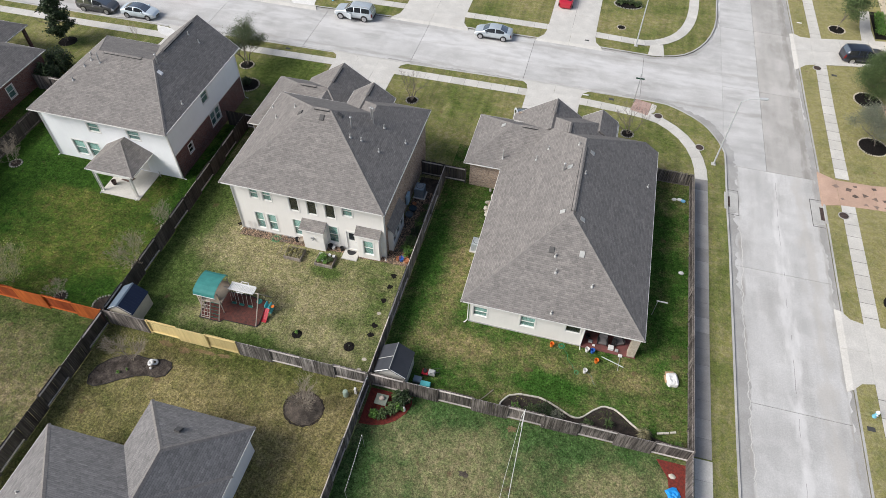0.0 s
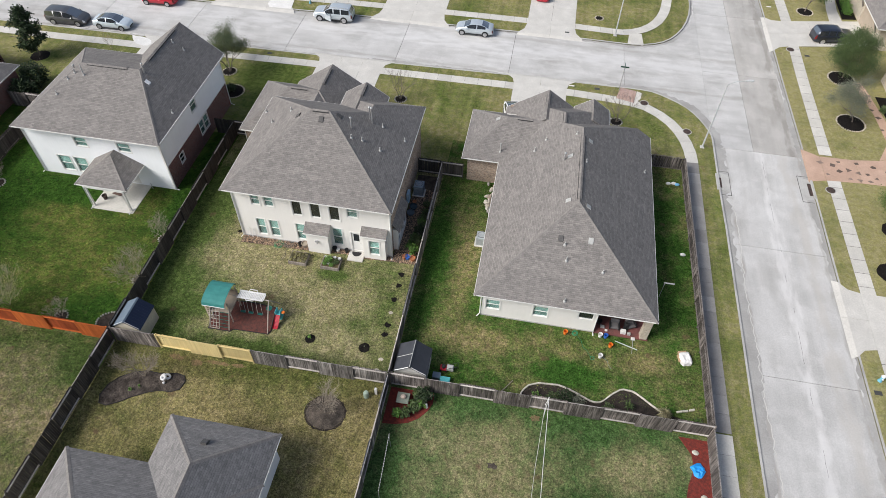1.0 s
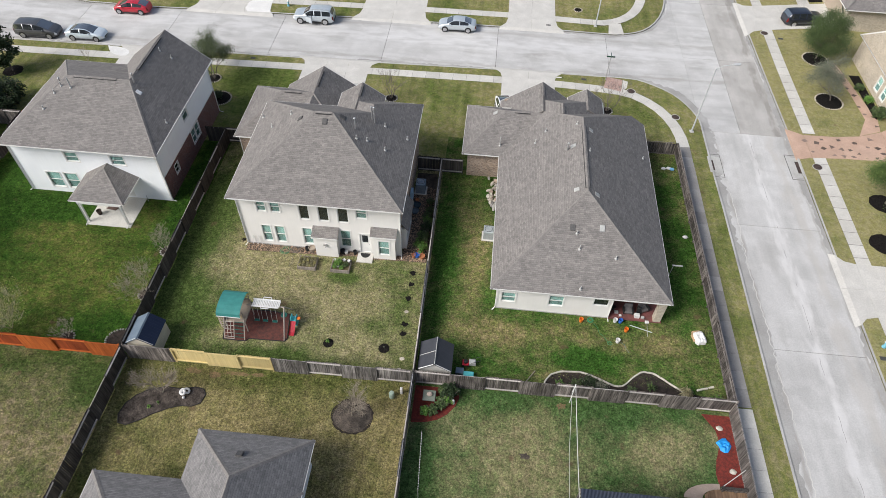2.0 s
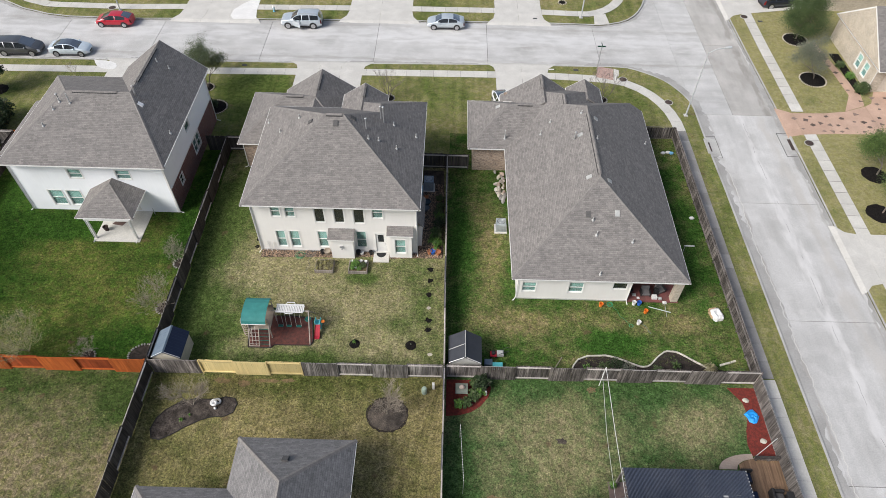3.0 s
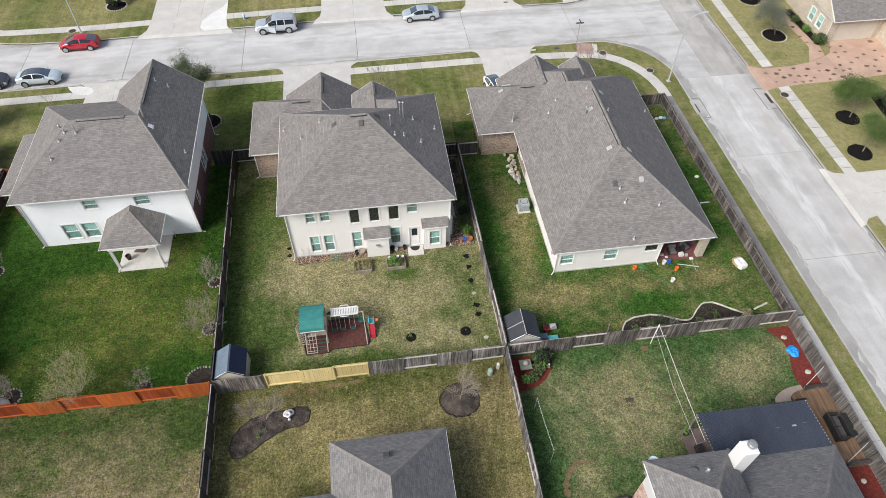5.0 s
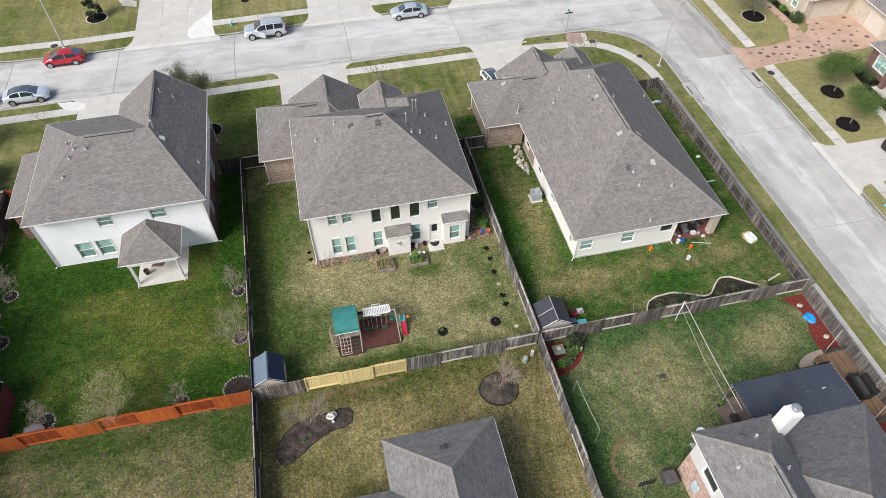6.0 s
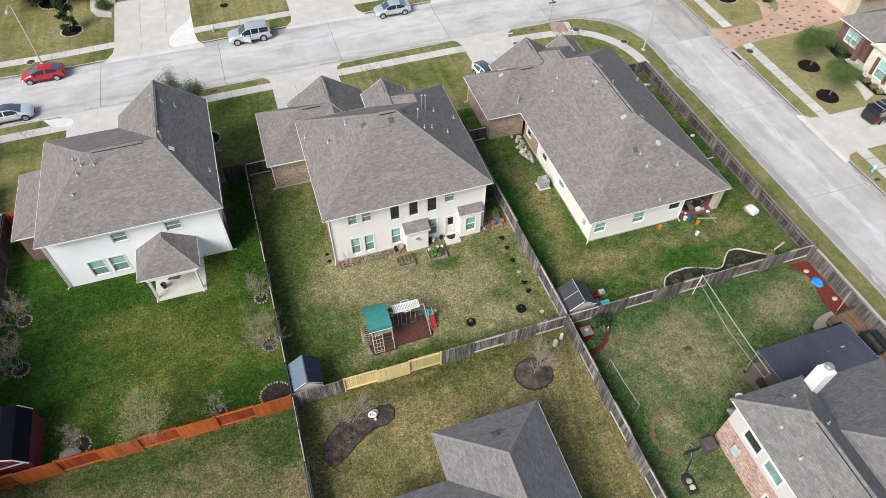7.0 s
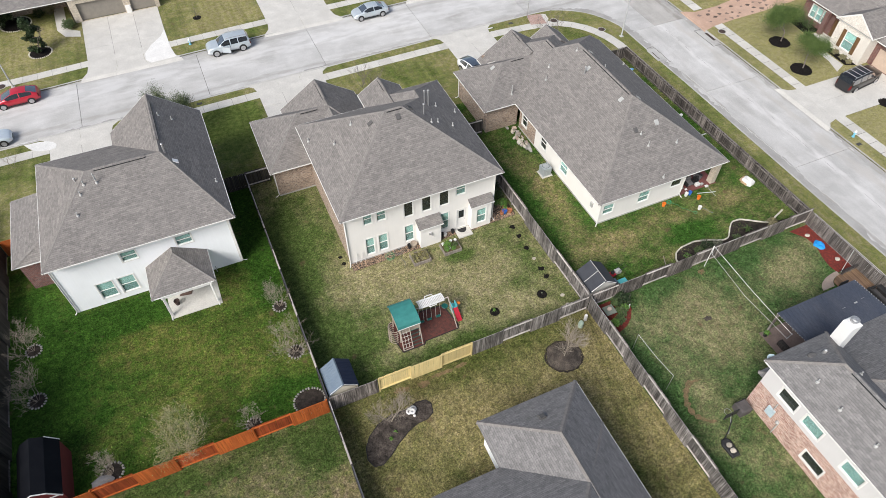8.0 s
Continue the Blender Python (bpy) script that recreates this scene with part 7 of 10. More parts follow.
barn = thing("garden_shed", (-39.3, 2.8, 0), label="red barn-shaped shed with white trim and black roof", category="shed", group="garden sheds")
bx0, bx1, by0, by1 = -41.05, -38.45, 0.3, 4.05
g = Geo()
prof = [(bx0, 1.8), (bx0 + 0.6, 2.7), ((bx0 + bx1) / 2, 3.1), (bx1 - 0.6, 2.7), (bx1, 1.8)]
for y in (by0, by1):
    g.face((bx0, y, 0), (bx1, y, 0), *[(p[0], y, p[1]) for p in prof[::-1]])
for x in (bx0, bx1):
    g.face((x, by0, 0), (x, by1, 0), (x, by1, 1.8), (x, by0, 1.8))
part("body", g, BARN_RED, barn)
for (xa, za), (xb, zb) in zip(prof, prof[1:]):
    top = [(xa, by0 - 0.1, za + 0.04), (xb, by0 - 0.1, zb + 0.04), (xb, by1 + 0.1, zb + 0.04), (xa, by1 + 0.1, za + 0.04)]
    part("roof_slope", Geo().add(top + [(p[0], p[1], p[2] - 0.04) for p in top], [(0, 1, 2, 3), (7, 6, 5, 4), (0, 4, 5, 1), (1, 5, 6, 2), (2, 6, 7, 3), (3, 7, 4, 0)]), BARN_ROOF, barn)
    for y in (by0 - 0.12, by1 + 0.12) if xb == bx1 else (by0 - 0.12,):
        part("trim_board", Geo().tube([(xa, y, za), (xb, y, zb)], 0.055, 4), TRIM, barn)
part("trim_board", Geo().box(bx0, bx1, by0 - 0.03, by0 - 0.005, 1.72, 1.85), TRIM, barn)

# ---- climbing frame ----
MULCH_BED = [(-14.85, 2.1), (-13.1, 2.1), (-12.9, 2.35), (-10.15, 2.4), (-10.0, 2.7), (-10.35, 4.9), (-12.0, 5.05), (-13.4, 5.0), (-15.0, 4.9), (-15.05, 3.2)]
bed = thing("garden_bed", (-12.5, 3.6, 0), label="red-brown bark play area edged in black", category="garden bed", group="mulched beds")
part("mulch", Geo().slab(MULCH_BED, -0.1, 0.035), mat("play_bark", (0.13, 0.045, 0.035), (0.075, 0.035, 0.03), 4, 28, 0.95, bump=0.9, fine=0.45), bed)
part("edging", join([Geo().tube([(*a, 0.05), (*b, 0.05)], 0.04, 6) for a, b in zip(MULCH_BED, MULCH_BED[1:] + MULCH_BED[:1])]), BLACK, bed, "black plastic edging strip")
POLE = mat("taupe_pole", (0.42, 0.36, 0.31), (0.34, 0.29, 0.25), 3, 20, 0.5, bump=0.03)
TARP = mat("green_canvas", (0.045, 0.22, 0.2), (0.035, 0.18, 0.165), 2, 40, 0.7, bump=0.1, fine=0.06)
TAN_PLASTIC = mat("tan_plastic", (0.36, 0.3, 0.24), (0.3, 0.25, 0.2), 2, 30, 0.5, bump=0.03)
GREEN_PLASTIC = mat("green_plastic", (0.015, 0.12, 0.1), (0.012, 0.1, 0.085), 2, 30, 0.4, bump=0.03)
WHITE_PLASTIC = mat("white_plastic", (0.75, 0.74, 0.72), (0.64, 0.63, 0.61), 2, 30, 0.45, bump=0.03)
TEAL_PLASTIC = mat("teal_plastic", (0.12, 0.5, 0.52), (0.1, 0.44, 0.46), 2, 30, 0.4, bump=0.03)
RED_PLASTIC = mat("red_plastic", (0.5, 0.03, 0.05), (0.42, 0.025, 0.04), 2, 30, 0.4, bump=0.03)
ORANGE_PLASTIC = mat("orange_plastic", (0.75, 0.2, 0.03), (0.65, 0.17, 0.025), 2, 30, 0.45, bump=0.03)
BLUE_PLASTIC = mat("blue_plastic", (0.04, 0.14, 0.5), (0.03, 0.12, 0.42), 2, 30, 0.45, bump=0.03)
ROPE = mat("pale_rope", (0.55, 0.52, 0.47), (0.45, 0.42, 0.38), 6, 60, 0.9)
play = thing("play_set", (-13, 3.8, 0), label="garden climbing frame with green canopy, swings and rope ladder", category="play set")
for x in (-14.7, -13.15):
    for y in (3.0, 4.6):
        part("post", Geo().tube([(x, y, 0), (x, y, 2.5)], 0.045, 8), POLE, play)
    part("ladder_leg", Geo().tube([(x - 0.05, 2.2, 0), (x, 3.0, 1.6)], 0.045, 8), POLE, play)
part("ladder_leg", Geo().tube([(-14.0, 2.2, 0), (-13.95, 3.0, 1.6)], 0.035, 8), POLE, play)
for i in range(5):
    f = 0.12 + i * 0.18
    y, z = 2.2 + 0.8 * f, 1.6 * f
    part("rung", Geo().tube([(-13.98, y, z), (-13.17, y, z)], 0.025, 6), GREEN_PLASTIC, play)
    part("net_rope", Geo().tube([(-14.73, y, z), (-14.4, y, z - 0.02), (-14.0, y, z)], 0.018, 5), ROPE, play)
for x in (-14.5, -14.25):
    part("net_rope", Geo().tube([(x, 2.3, 0.1), (x + 0.03, 2.6, 0.85), (x, 3.0, 1.55)], 0.018, 5), ROPE, play)
part("bottom_bar", Geo().tube([(-14.78, 2.2, 0.06), (-13.98, 2.2, 0.06)], 0.035, 6), POLE, play)
part("platform", Geo().soft(-14.75, -13.1, 2.95, 4.65, 1.2, 1.3), TAN_PLASTIC, play)
part("side_panel", Geo().box(-14.75, -13.1, 4.62, 4.68, 1.3, 2.0).box(-14.78, -14.72, 3.0, 4.6, 1.3, 2.0), TAN_PLASTIC, play)
rows = []
for i in range(9):
    a = math.pi * i / 8
    yy = 3.75 - math.cos(a) * 1.15
    zz = 2.38 + 0.55 * math.sin(a) ** 0.7
    rows.append([(-14.98, yy, zz), (-14.4, yy, zz - 0.02), (-13.75, yy, zz - 0.02), (-13.17, yy, zz)])
k = Geo()
k.add([p for r in rows for p in r], [(i * 4 + j, i * 4 + j + 1, (i + 1) * 4 + j + 1, (i + 1) * 4 + j) for i in range(8) for j in range(3)])
k.add([(p[0], p[1], p[2] - 0.02) for r in rows for p in r], [((i + 1) * 4 + j, (i + 1) * 4 + j + 1, i * 4 + j + 1, i * 4 + j) for i in range(8) for j in range(3)])
part("canopy", k, TARP, play, "green canvas canopy")
part("canopy_hem", Geo().tube([(-14.98, 2.6, 2.37), (-13.17, 2.6, 2.37)], 0.03, 6), WHITE_PLASTIC, play)

for i in range(6):
    z0 = 0.08 + 0.3 * i
    part("hoop_rung", Geo().tube([(-15.0 + 0.42 * math.cos(1.2 + 4.0 * k / 14), 3.55 + 0.5 * math.sin(1.2 + 4.0 * k / 14), z0) for k in range(15)], 0.03, 6), TAN_PLASTIC, play)
for k in (1.4, 2.6, 3.7, 4.9):
    part("hoop_bar", Geo().tube([(-15.0 + 0.42 * math.cos(k), 3.55 + 0.5 * math.sin(k), 0), (-15.0 + 0.4 * math.cos(k), 3.55 + 0.48 * math.sin(k), 1.62)], 0.025, 6), TAN_PLASTIC, play)
part("ball", Geo().spin([(0.02, -0.13), (0.11, -0.07), (0.13, 0), (0.11, 0.07), (0.02, 0.13)], 14, (-13.45, 3.3, 1.45)), mat("tan_ball", (0.5, 0.4, 0.25), (0.42, 0.33, 0.2)), play)
sl = []
for i in range(8):
    f = i / 7
    xx, yy, zz = -13.4 + 0.6 * math.sin(f * 2.2), 4.7 + 1.0 * f, 1.25 * (1 - f) ** 1.2 + 0.15
    sl.append([(xx - 0.28, yy, zz + 0.18), (xx - 0.24, yy, zz), (xx + 0.24, yy, zz), (xx + 0.28, yy, zz + 0.18), (xx + 0.22, yy, zz - 0.04), (xx - 0.22, yy, zz - 0.04)])
part("slide", Geo().loft(sl), GREEN_PLASTIC, play, "green plastic slide")
part("swing_beam", Geo().tube([(-13.15, 4.05, 2.12), (-10.25, 4.1, 2.12)], 0.05, 8), POLE, play)
for y in (2.45, 5.4):
    part("a_frame_leg", Geo().tube([(-10.28, 4.1, 2.14), (-10.18, y, 0)], 0.045, 8), POLE, play)
for i, x in enumerate((-12.6, -11.95, -11.2)):
    sw = part("swing_seat", Geo().soft(x - 0.2, x + 0.2, 3.75, 3.95, 0.42, 0.47, 0.015), GREEN_PLASTIC, play)
    for dx in (-0.2, 0.2):
        part("chain", Geo().tube([(x + dx * 0.9, 4.08, 2.1), (x + dx, 3.85, 0.46)], 0.012, 5), ROPE, sw)
part("trapeze", Geo().spin([(0.22, 0), (0.26, 0.03), (0.22, 0.06), (0.18, 0.03)], 16, (-10.5, 4.2, 0.9)), GREEN_PLASTIC, play)
gl = thing("plastic_lounger", (-11.7, 4.3, 2.2), label="white slatted plastic lounger laid over the swing beam", category="chair")
part("side_rail", Geo().soft(-12.75, -10.65, 3.86, 3.96, 2.19, 2.27, 0.02), WHITE_PLASTIC, gl)
part("side_rail", Geo().soft(-12.75, -10.65, 4.52, 4.62, 2.19, 2.27, 0.02), WHITE_PLASTIC, gl)
for i in range(17):
    x = -12.7 + i * 0.125
    part("slat", Geo().soft(x, x + 0.095, 3.97, 4.51, 2.2, 2.25, 0.01), WHITE_PLASTIC, gl)
for y, sg in ((3.86, -1), (4.62, 1)):
    part("arm", Geo().tube([(-12.0, y, 2.25), (-11.95, y + sg * 0.14, 2.28), (-11.4, y + sg * 0.14, 2.28), (-11.35, y, 2.25)], 0.035, 6), WHITE_PLASTIC, gl)
toy = thing("toy_slide", (-9.75, 3.9, 0), label="small teal and red plastic toddler slide", category="toy")
part("ramp", Geo().loft([[(-9.95, y, z + 0.1), (-9.92, y, z), (-9.56, y, z), (-9.53, y, z + 0.1), (-9.56, y, z - 0.04), (-9.92, y, z - 0.04)] for y, z in ((2.95, 0.08), (3.2, 0.14), (3.6, 0.42), (3.95, 0.62))]), RED_PLASTIC, toy, "red slide ramp")
part("tower", Geo().soft(-9.97, -9.52, 3.9, 4.4, 0, 0.62, 0.04).soft(-9.97, -9.9, 3.9, 4.4, 0.5, 0.95, 0.03).soft(-9.59, -9.52, 3.9, 4.4, 0.5, 0.95, 0.03), TEAL_PLASTIC, toy, "teal tower")
part("steps", Geo().soft(-9.9, -9.6, 4.38, 4.62, 0, 0.35, 0.03), WHITE_PLASTIC, toy)
part("hoop", Geo().spin([(0.12, 0), (0.15, 0.02), (0.12, 0.04), (0.09, 0.02)], 14, (-9.35, 4.1, 0.8)), ORANGE_PLASTIC, toy)

# ---- middle back yard: planters, pebble bed, small things ----
RAILWOOD = wood_mat("grey_sleeper", (0.24, 0.21, 0.18), (0.15, 0.13, 0.115))
POTSOIL = mat("planter_soil", (0.1, 0.075, 0.045), (0.13, 0.11, 0.05), 4, 25, 0.95, bump=0.8, fine=0.4)
for x0, x1, kind in ((-10.9, -9.35, 0), (-8.1, -6.5, 1)):
    root = thing("planter_box", ((x0 + x1) / 2, 10.25, 0), label="weathered timber planter box " + ("filled with dry grass" if not kind else "with leafy green plants"), category="planter", group="timber planters")
    for a, b, c, d in ((x0, x1, 9.47, 9.55), (x0, x1, 10.63, 10.71), (x0, x0 + 0.08, 9.55, 10.63), (x1 - 0.08, x1, 9.55, 10.63)):
        part("board", Geo().soft(a, b, c, d, 0, 0.34, 0.01), RAILWOOD, root)
    part("soil", Geo().box(x0 + 0.08, x1 - 0.08, 9.55, 10.63, 0, 0.27), POTSOIL, root)
for i in range(20):
    rgp = random.Random(400 + i)
    tuft(-10.7 + (i % 5) * 0.29 + rgp.uniform(-0.08, 0.08), 9.72 + (i // 5) * 0.26, 0.26, 0.34 * rgp.uniform(0.7, 1.3), LEAF_STRAW if i % 3 else LEAF_OLIVE, "dry straw-coloured grass clump in a planter", 50, 70 + i).location.z = 0.22
shrub(-7.55, 10.2, 0.36, 0.55, LEAF_BRIGHT, "bright green leafy plant in a planter", 420, 0.06, 77, z=0.25)
shrub(-6.9, 10.1, 0.25, 0.35, LEAF_OAK, "olive leafy plant in a planter", 320, 0.05, 78, z=0.25)
shrub(-7.75, 9.85, 0.24, 0.4, LEAF_BRIGHT, "bright green leafy plant in a planter", 260, 0.055, 79, z=0.25)
shrub(-7.2, 9.75, 0.2, 0.3, LEAF_BRIGHT, "low green leafy plant in a planter", 200, 0.05, 80, z=0.25)


def pot(x, y, r, h, m, label, z=0.0, name="pot"):
    g = Geo().spin([(r * 0.7, 0), (r * 0.92, h * 0.9), (r, h * 0.9), (r, h), (r * 0.86, h), (r * 0.8, h * 0.75), (0.01, h * 0.74)], 18)
    return single(name, g, m, label, name, at=(x, y, z), group="flower pots" if name == "pot" else "")


for x, y in ((-7.85, 10.5), (-7.5, 9.9), (-7.1, 10.55), (-6.7, 10.5)):
    pot(x, y, 0.13, 0.22, WHITE_PLASTIC, "white plastic pot in a planter box", 0.27)
TERRA = mat("terracotta", (0.42, 0.17, 0.08), (0.34, 0.14, 0.07), 3, 20, 0.8)
for x, y, r, m in ((-1.1, 11.95, 0.24, BLUE_PLASTIC), (-0.65, 11.85, 0.25, TERRA), (-1.4, 11.9, 0.2, TERRA), (-0.9, 12.3, 0.26, TERRA)):
    pot(x, y, r, 0.36, m, "glazed flower pot beside the house corner")
tuft(-0.85, 12.35, 0.42, 0.7, LEAF_BRIGHT, "broad-leaved green plant in a pot", 60, 81, wide=0.05)
tuft(-0.8, 13.0, 0.65, 0.9, LEAF_BRIGHT, "large green strap-leaved plant by the fence", 110, 87, wide=0.045)
shrub(-0.75, 13.9, 0.5, 0.9, LEAF_OAK, "leafy shrub beside the fence", 600, 0.07, 88)
shrub(-0.7, 14.9, 0.5, 1.0, LEAF_DARK, "dark leafy shrub beside the fence", 600, 0.07, 89)
tuft(-1.3, 13.2, 0.5, 0.6, LEAF_BRIGHT, "green strap-leaved plant in the pebble bed", 70, 82, wide=0.03)
tuft(-0.75, 14.4, 0.5, 0.8, LEAF_GREY, "pale spiky plant beside the fence", 70, 83, wide=0.03)
shrub(-0.6, 15.4, 0.45, 0.8, LEAF_OAK, "leafy shrub beside the fence", 400, 0.07, 84)
shrub(-0.75, 16.5, 0.42, 0.7, LEAF_OAK, "leafy shrub beside the fence", 350, 0.07, 85)
for i, (x, y, r, h) in enumerate(((-0.7, 12.9, 0.4, 0.7), (-1.0, 14.3, 0.38, 0.6), (-0.65, 15.9, 0.45, 0.8), (-0.6, 17.3, 0.4, 0.7), (-0.7, 18.4, 0.35, 0.6))):
    shrub(x, y, r, h, LEAF_BRIGHT if i < 3 else LEAF_OAK, "leafy green shrub in the narrow side bed", 420, 0.06, 500 + i, "side bed shrubs")
shrub(-1.1, 13.8, 0.35, 0.5, LEAF_BRIGHT, "low green shrub in the pebble bed", 250, 0.06, 86)
PEBBLE = mat("river_pebble", (0.33, 0.225, 0.15), (0.2, 0.14, 0.1), 3, 30, 0.85)


def island_tone(m, lo, hi):
    t = m.node_tree
    b = t.nodes["Principled BSDF"]
    src = b.inputs["Base Color"].links[0].from_socket
    g = t.nodes.new("ShaderNodeNewGeometry")
    t.links.new(scaled(t, src, g.outputs["Random Per Island"], lo, hi), b.inputs["Base Color"])
    return m


island_tone(PEBBLE, 0.45, 1.7)
rg = random.Random(17)
BED_M = [(-15.75, 11.05), (-12.5, 11.15), (-9.9, 11.2), (-6.3, 11.4), (-4.8, 11.2), (-2.5, 11.35), (-0.25, 11.4), (-0.25, 17.6), (-0.4, 22.4), (-2.3, 22.4), (-2.4, 11.88), (-15.75, 11.88)]
bed = thing("garden_bed", (-8, 11.5, 0), label="red-brown pebble bed along the back wall", category="garden bed", group="mulched beds")
part("bed_soil", Geo().slab(BED_M, -0.1, 0.02), MULCH_BROWN, bed)
g = Geo()
spots = [(rg.uniform(-15.75, -0.3), rg.uniform(11.05, 11.9)) for _ in range(3200)] + [(rg.uniform(-2.35, -0.35), rg.uniform(11.9, 20.5)) for _ in range(2400)]
for x, y in spots:
    if y < 11.9 and y < y_at(BED_M[:7], max(-15.7, min(x, -0.3))):
        continue
    s = rg.uniform(0.025, 0.06)
    o = stone_geo(rg, s, s * 0.75, s * 0.5)
    g.add([(p[0] + x, p[1] + y, p[2] + 0.035) for p in o.v], o.f)
tagged(part("pebble_fill", g, PEBBLE, bed), kind="stuff")
single("door_step", Geo().soft(-6.15, -4.8, 10.78, 11.86, -0.1, 0.12), WALKWAY, "concrete door step slab below the back door", "step")
single("door_mat", Geo().slab([(-5.5 + 0.42 * math.cos(a), 11.75 - 0.5 * math.sin(a)) for a in (math.pi * i / 12 for i in range(13))], 0.122, 0.14), BLACK, "dark half-round door mat on the step", "mat")


def coil(x, y, r, m, label, turns=4, thick=0.014, name="garden_hose", z=0.02, wob=0.05):
    rgc = random.Random(int(x * 91 + y * 7))
    pts = []
    for i in range(turns * 18):
        a = 2 * math.pi * i / 18
        k = r * (0.75 + 0.25 * math.sin(a * 0.37 + x)) * (1 + rgc.uniform(-wob, wob))
        pts.append((k * math.cos(a), k * math.sin(a), z + 0.02 * (i / 18)))
    return single(name, Geo().tube(pts, thick, 6), m, label, "hose", at=(x, y, 0))


HOSE_GREEN = mat("hose_green", (0.03, 0.26, 0.12), (0.025, 0.2, 0.1), 3, 30, 0.5, bump=0.02)
HOSE_GREY = mat("hose_grey", (0.12, 0.13, 0.13), (0.09, 0.1, 0.1), 3, 30, 0.5, bump=0.02)
coil(-12.4, 11.35, 0.42, HOSE_GREEN, "coiled green garden hose on the pebbles")
coil(-11.55, 11.55, 0.42, HOSE_GREY, "coiled dark grey hose on the pebbles")
single("garden_hose", Geo().tube([(-11.5, 11.2, 0.03), (-11.6, 10.7, 0.03), (-11.45, 10.2, 0.03), (-11.7, 9.7, 0.03)], 0.014, 6), HOSE_GREY, "loose end of a dark hose on the lawn", "hose")
pot(-10.1, 11.6, 0.3, 0.45, TAN_PLASTIC, "round tan tub against the wall", name="tub")
pot(-10.5, 11.6, 0.2, 0.4, BLACK, "dark round tub against the wall", name="tub")
pot(-7.45, 11.65, 0.22, 0.4, BLACK, "black tub beside the bump-out", name="tub")
pot(-7.15, 11.6, 0.17, 0.32, WHITE_PLASTIC, "pale tub beside the bump-out", name="tub")
pot(-6.4, 11.65, 0.17, 0.42, BLACK, "black bin beside the back door", name="bin")
for x in (-15.1, -14.65):
    single("plant_trellis", Geo().tube([(x - 0.2, 11.75, 0), (x, 11.82, 1.15)], 0.018, 5).tube([(x + 0.2, 11.75, 0), (x, 11.82, 1.15)], 0.018, 5).tube([(x - 0.12, 11.77, 0.45), (x + 0.12, 11.77, 0.45)], 0.014, 5), WHITE_PLASTIC, "thin white plant support leaning on the wall", "trellis")
for i, (x, y, r) in enumerate(((-6.8, 2.65, 0.4), (-2.5, 2.65, 0.42))):
    ring_bed(x, y, r, MULCH_BLACK, "round black mulch patch on the lawn", None, 90 + i)
tuft(-6.85, 2.75, 0.25, 0.45, LEAF_BRIGHT, "small green sapling in black mulch", 30, 92, wide=0.035)
tuft(-2.5, 2.7, 0.1, 0.3, LEAF_GREY, "tiny pale sapling in black mulch", 12, 93)
for i, y in enumerate((10.15, 8.95, 7.5, 5.0, 4.1)):
    rgd = random.Random(100 + i)
    pts = [(-1.25 + 0.28 * rgd.uniform(0.55, 1.2) * math.cos(a), y + 0.26 * rgd.uniform(0.55, 1.2) * math.sin(a)) for a in (6.283 * k / 13 for k in range(13))]
    single("dug_hole", Geo().slab(pts, -0.05, 0.03), MULCH_BLACK, "small patch of dug dark earth in the lawn", "soil patch", "dug patches", kind="structure")
for x, y in ((-1.25, 6.2), (-1.0, 1.9), (-1.1, 0.95)):
    single("stepping_stone", stone_geo(random.Random(int(y * 10)), 0.2, 0.16, 0.03), PALE_STONE, "flat pale stepping stone in the grass", "stone", "stepping stones", at=(x, y, 0.01))
for dx, y in ((-16.3, 13.0), (-16.25, 12.2)):
    single("dug_hole", Geo().slab(round_pts(dx, y, 0.2, 0.17, 12, 0.2, int(y * 7)), -0.05, 0.012), MULCH_BLACK, "small patch of dug dark earth in the lawn", "soil patch", "dug patches", kind="structure")


def air_conditioner(x, y, s, h, label, m):
    root = thing("air_conditioner", (x, y, 0), label=label, category="air conditioner", group="outdoor units")
    part("pad", Geo().soft(-s * 0.65, s * 0.65, -s * 0.65, s * 0.65, -0.05, 0.08, 0.02), WALKWAY, root, world=False)
    part("case", Geo().soft(-s / 2, s / 2, -s / 2, s / 2, 0.08, h, 0.05), m, root, world=False)
    for sy in (-1, 1):
        part("louvre", join([Geo().box(-s * 0.44, s * 0.44, sy * s / 2 - 0.012, sy * s / 2 + 0.012, z, z + 0.02) for z in [0.2 + 0.07 * i for i in range(int((h - 0.3) / 0.07))]]), METAL, root, world=False)
    part("fan_well", Geo().spin([(s * 0.4, h - 0.06), (s * 0.4, h + 0.006), (s * 0.36, h + 0.006), (s * 0.36, h - 0.05), (0.01, h - 0.05)], 24), BLACK, root, world=False)
    for k in range(3):
        a = 2.094 * k
        part("fan_blade", Geo().slab([(0.05 * math.cos(a), 0.05 * math.sin(a)), (s * 0.33 * math.cos(a - 0.25), s * 0.33 * math.sin(a - 0.25)), (s * 0.33 * math.cos(a + 0.35), s * 0.33 * math.sin(a + 0.35))], h - 0.035, h - 0.025), METAL, root, world=False)
    gr = Geo()
    for r in (0.12, 0.2, 0.28, 0.36):
        pts = [(s * r * math.cos(6.283 * i / 20), s * r * math.sin(6.283 * i / 20), h + 0.015) for i in range(21)]
        gr.tube(pts, 0.008, 4)
    part("grille", gr, METAL, root, world=False)
    return root


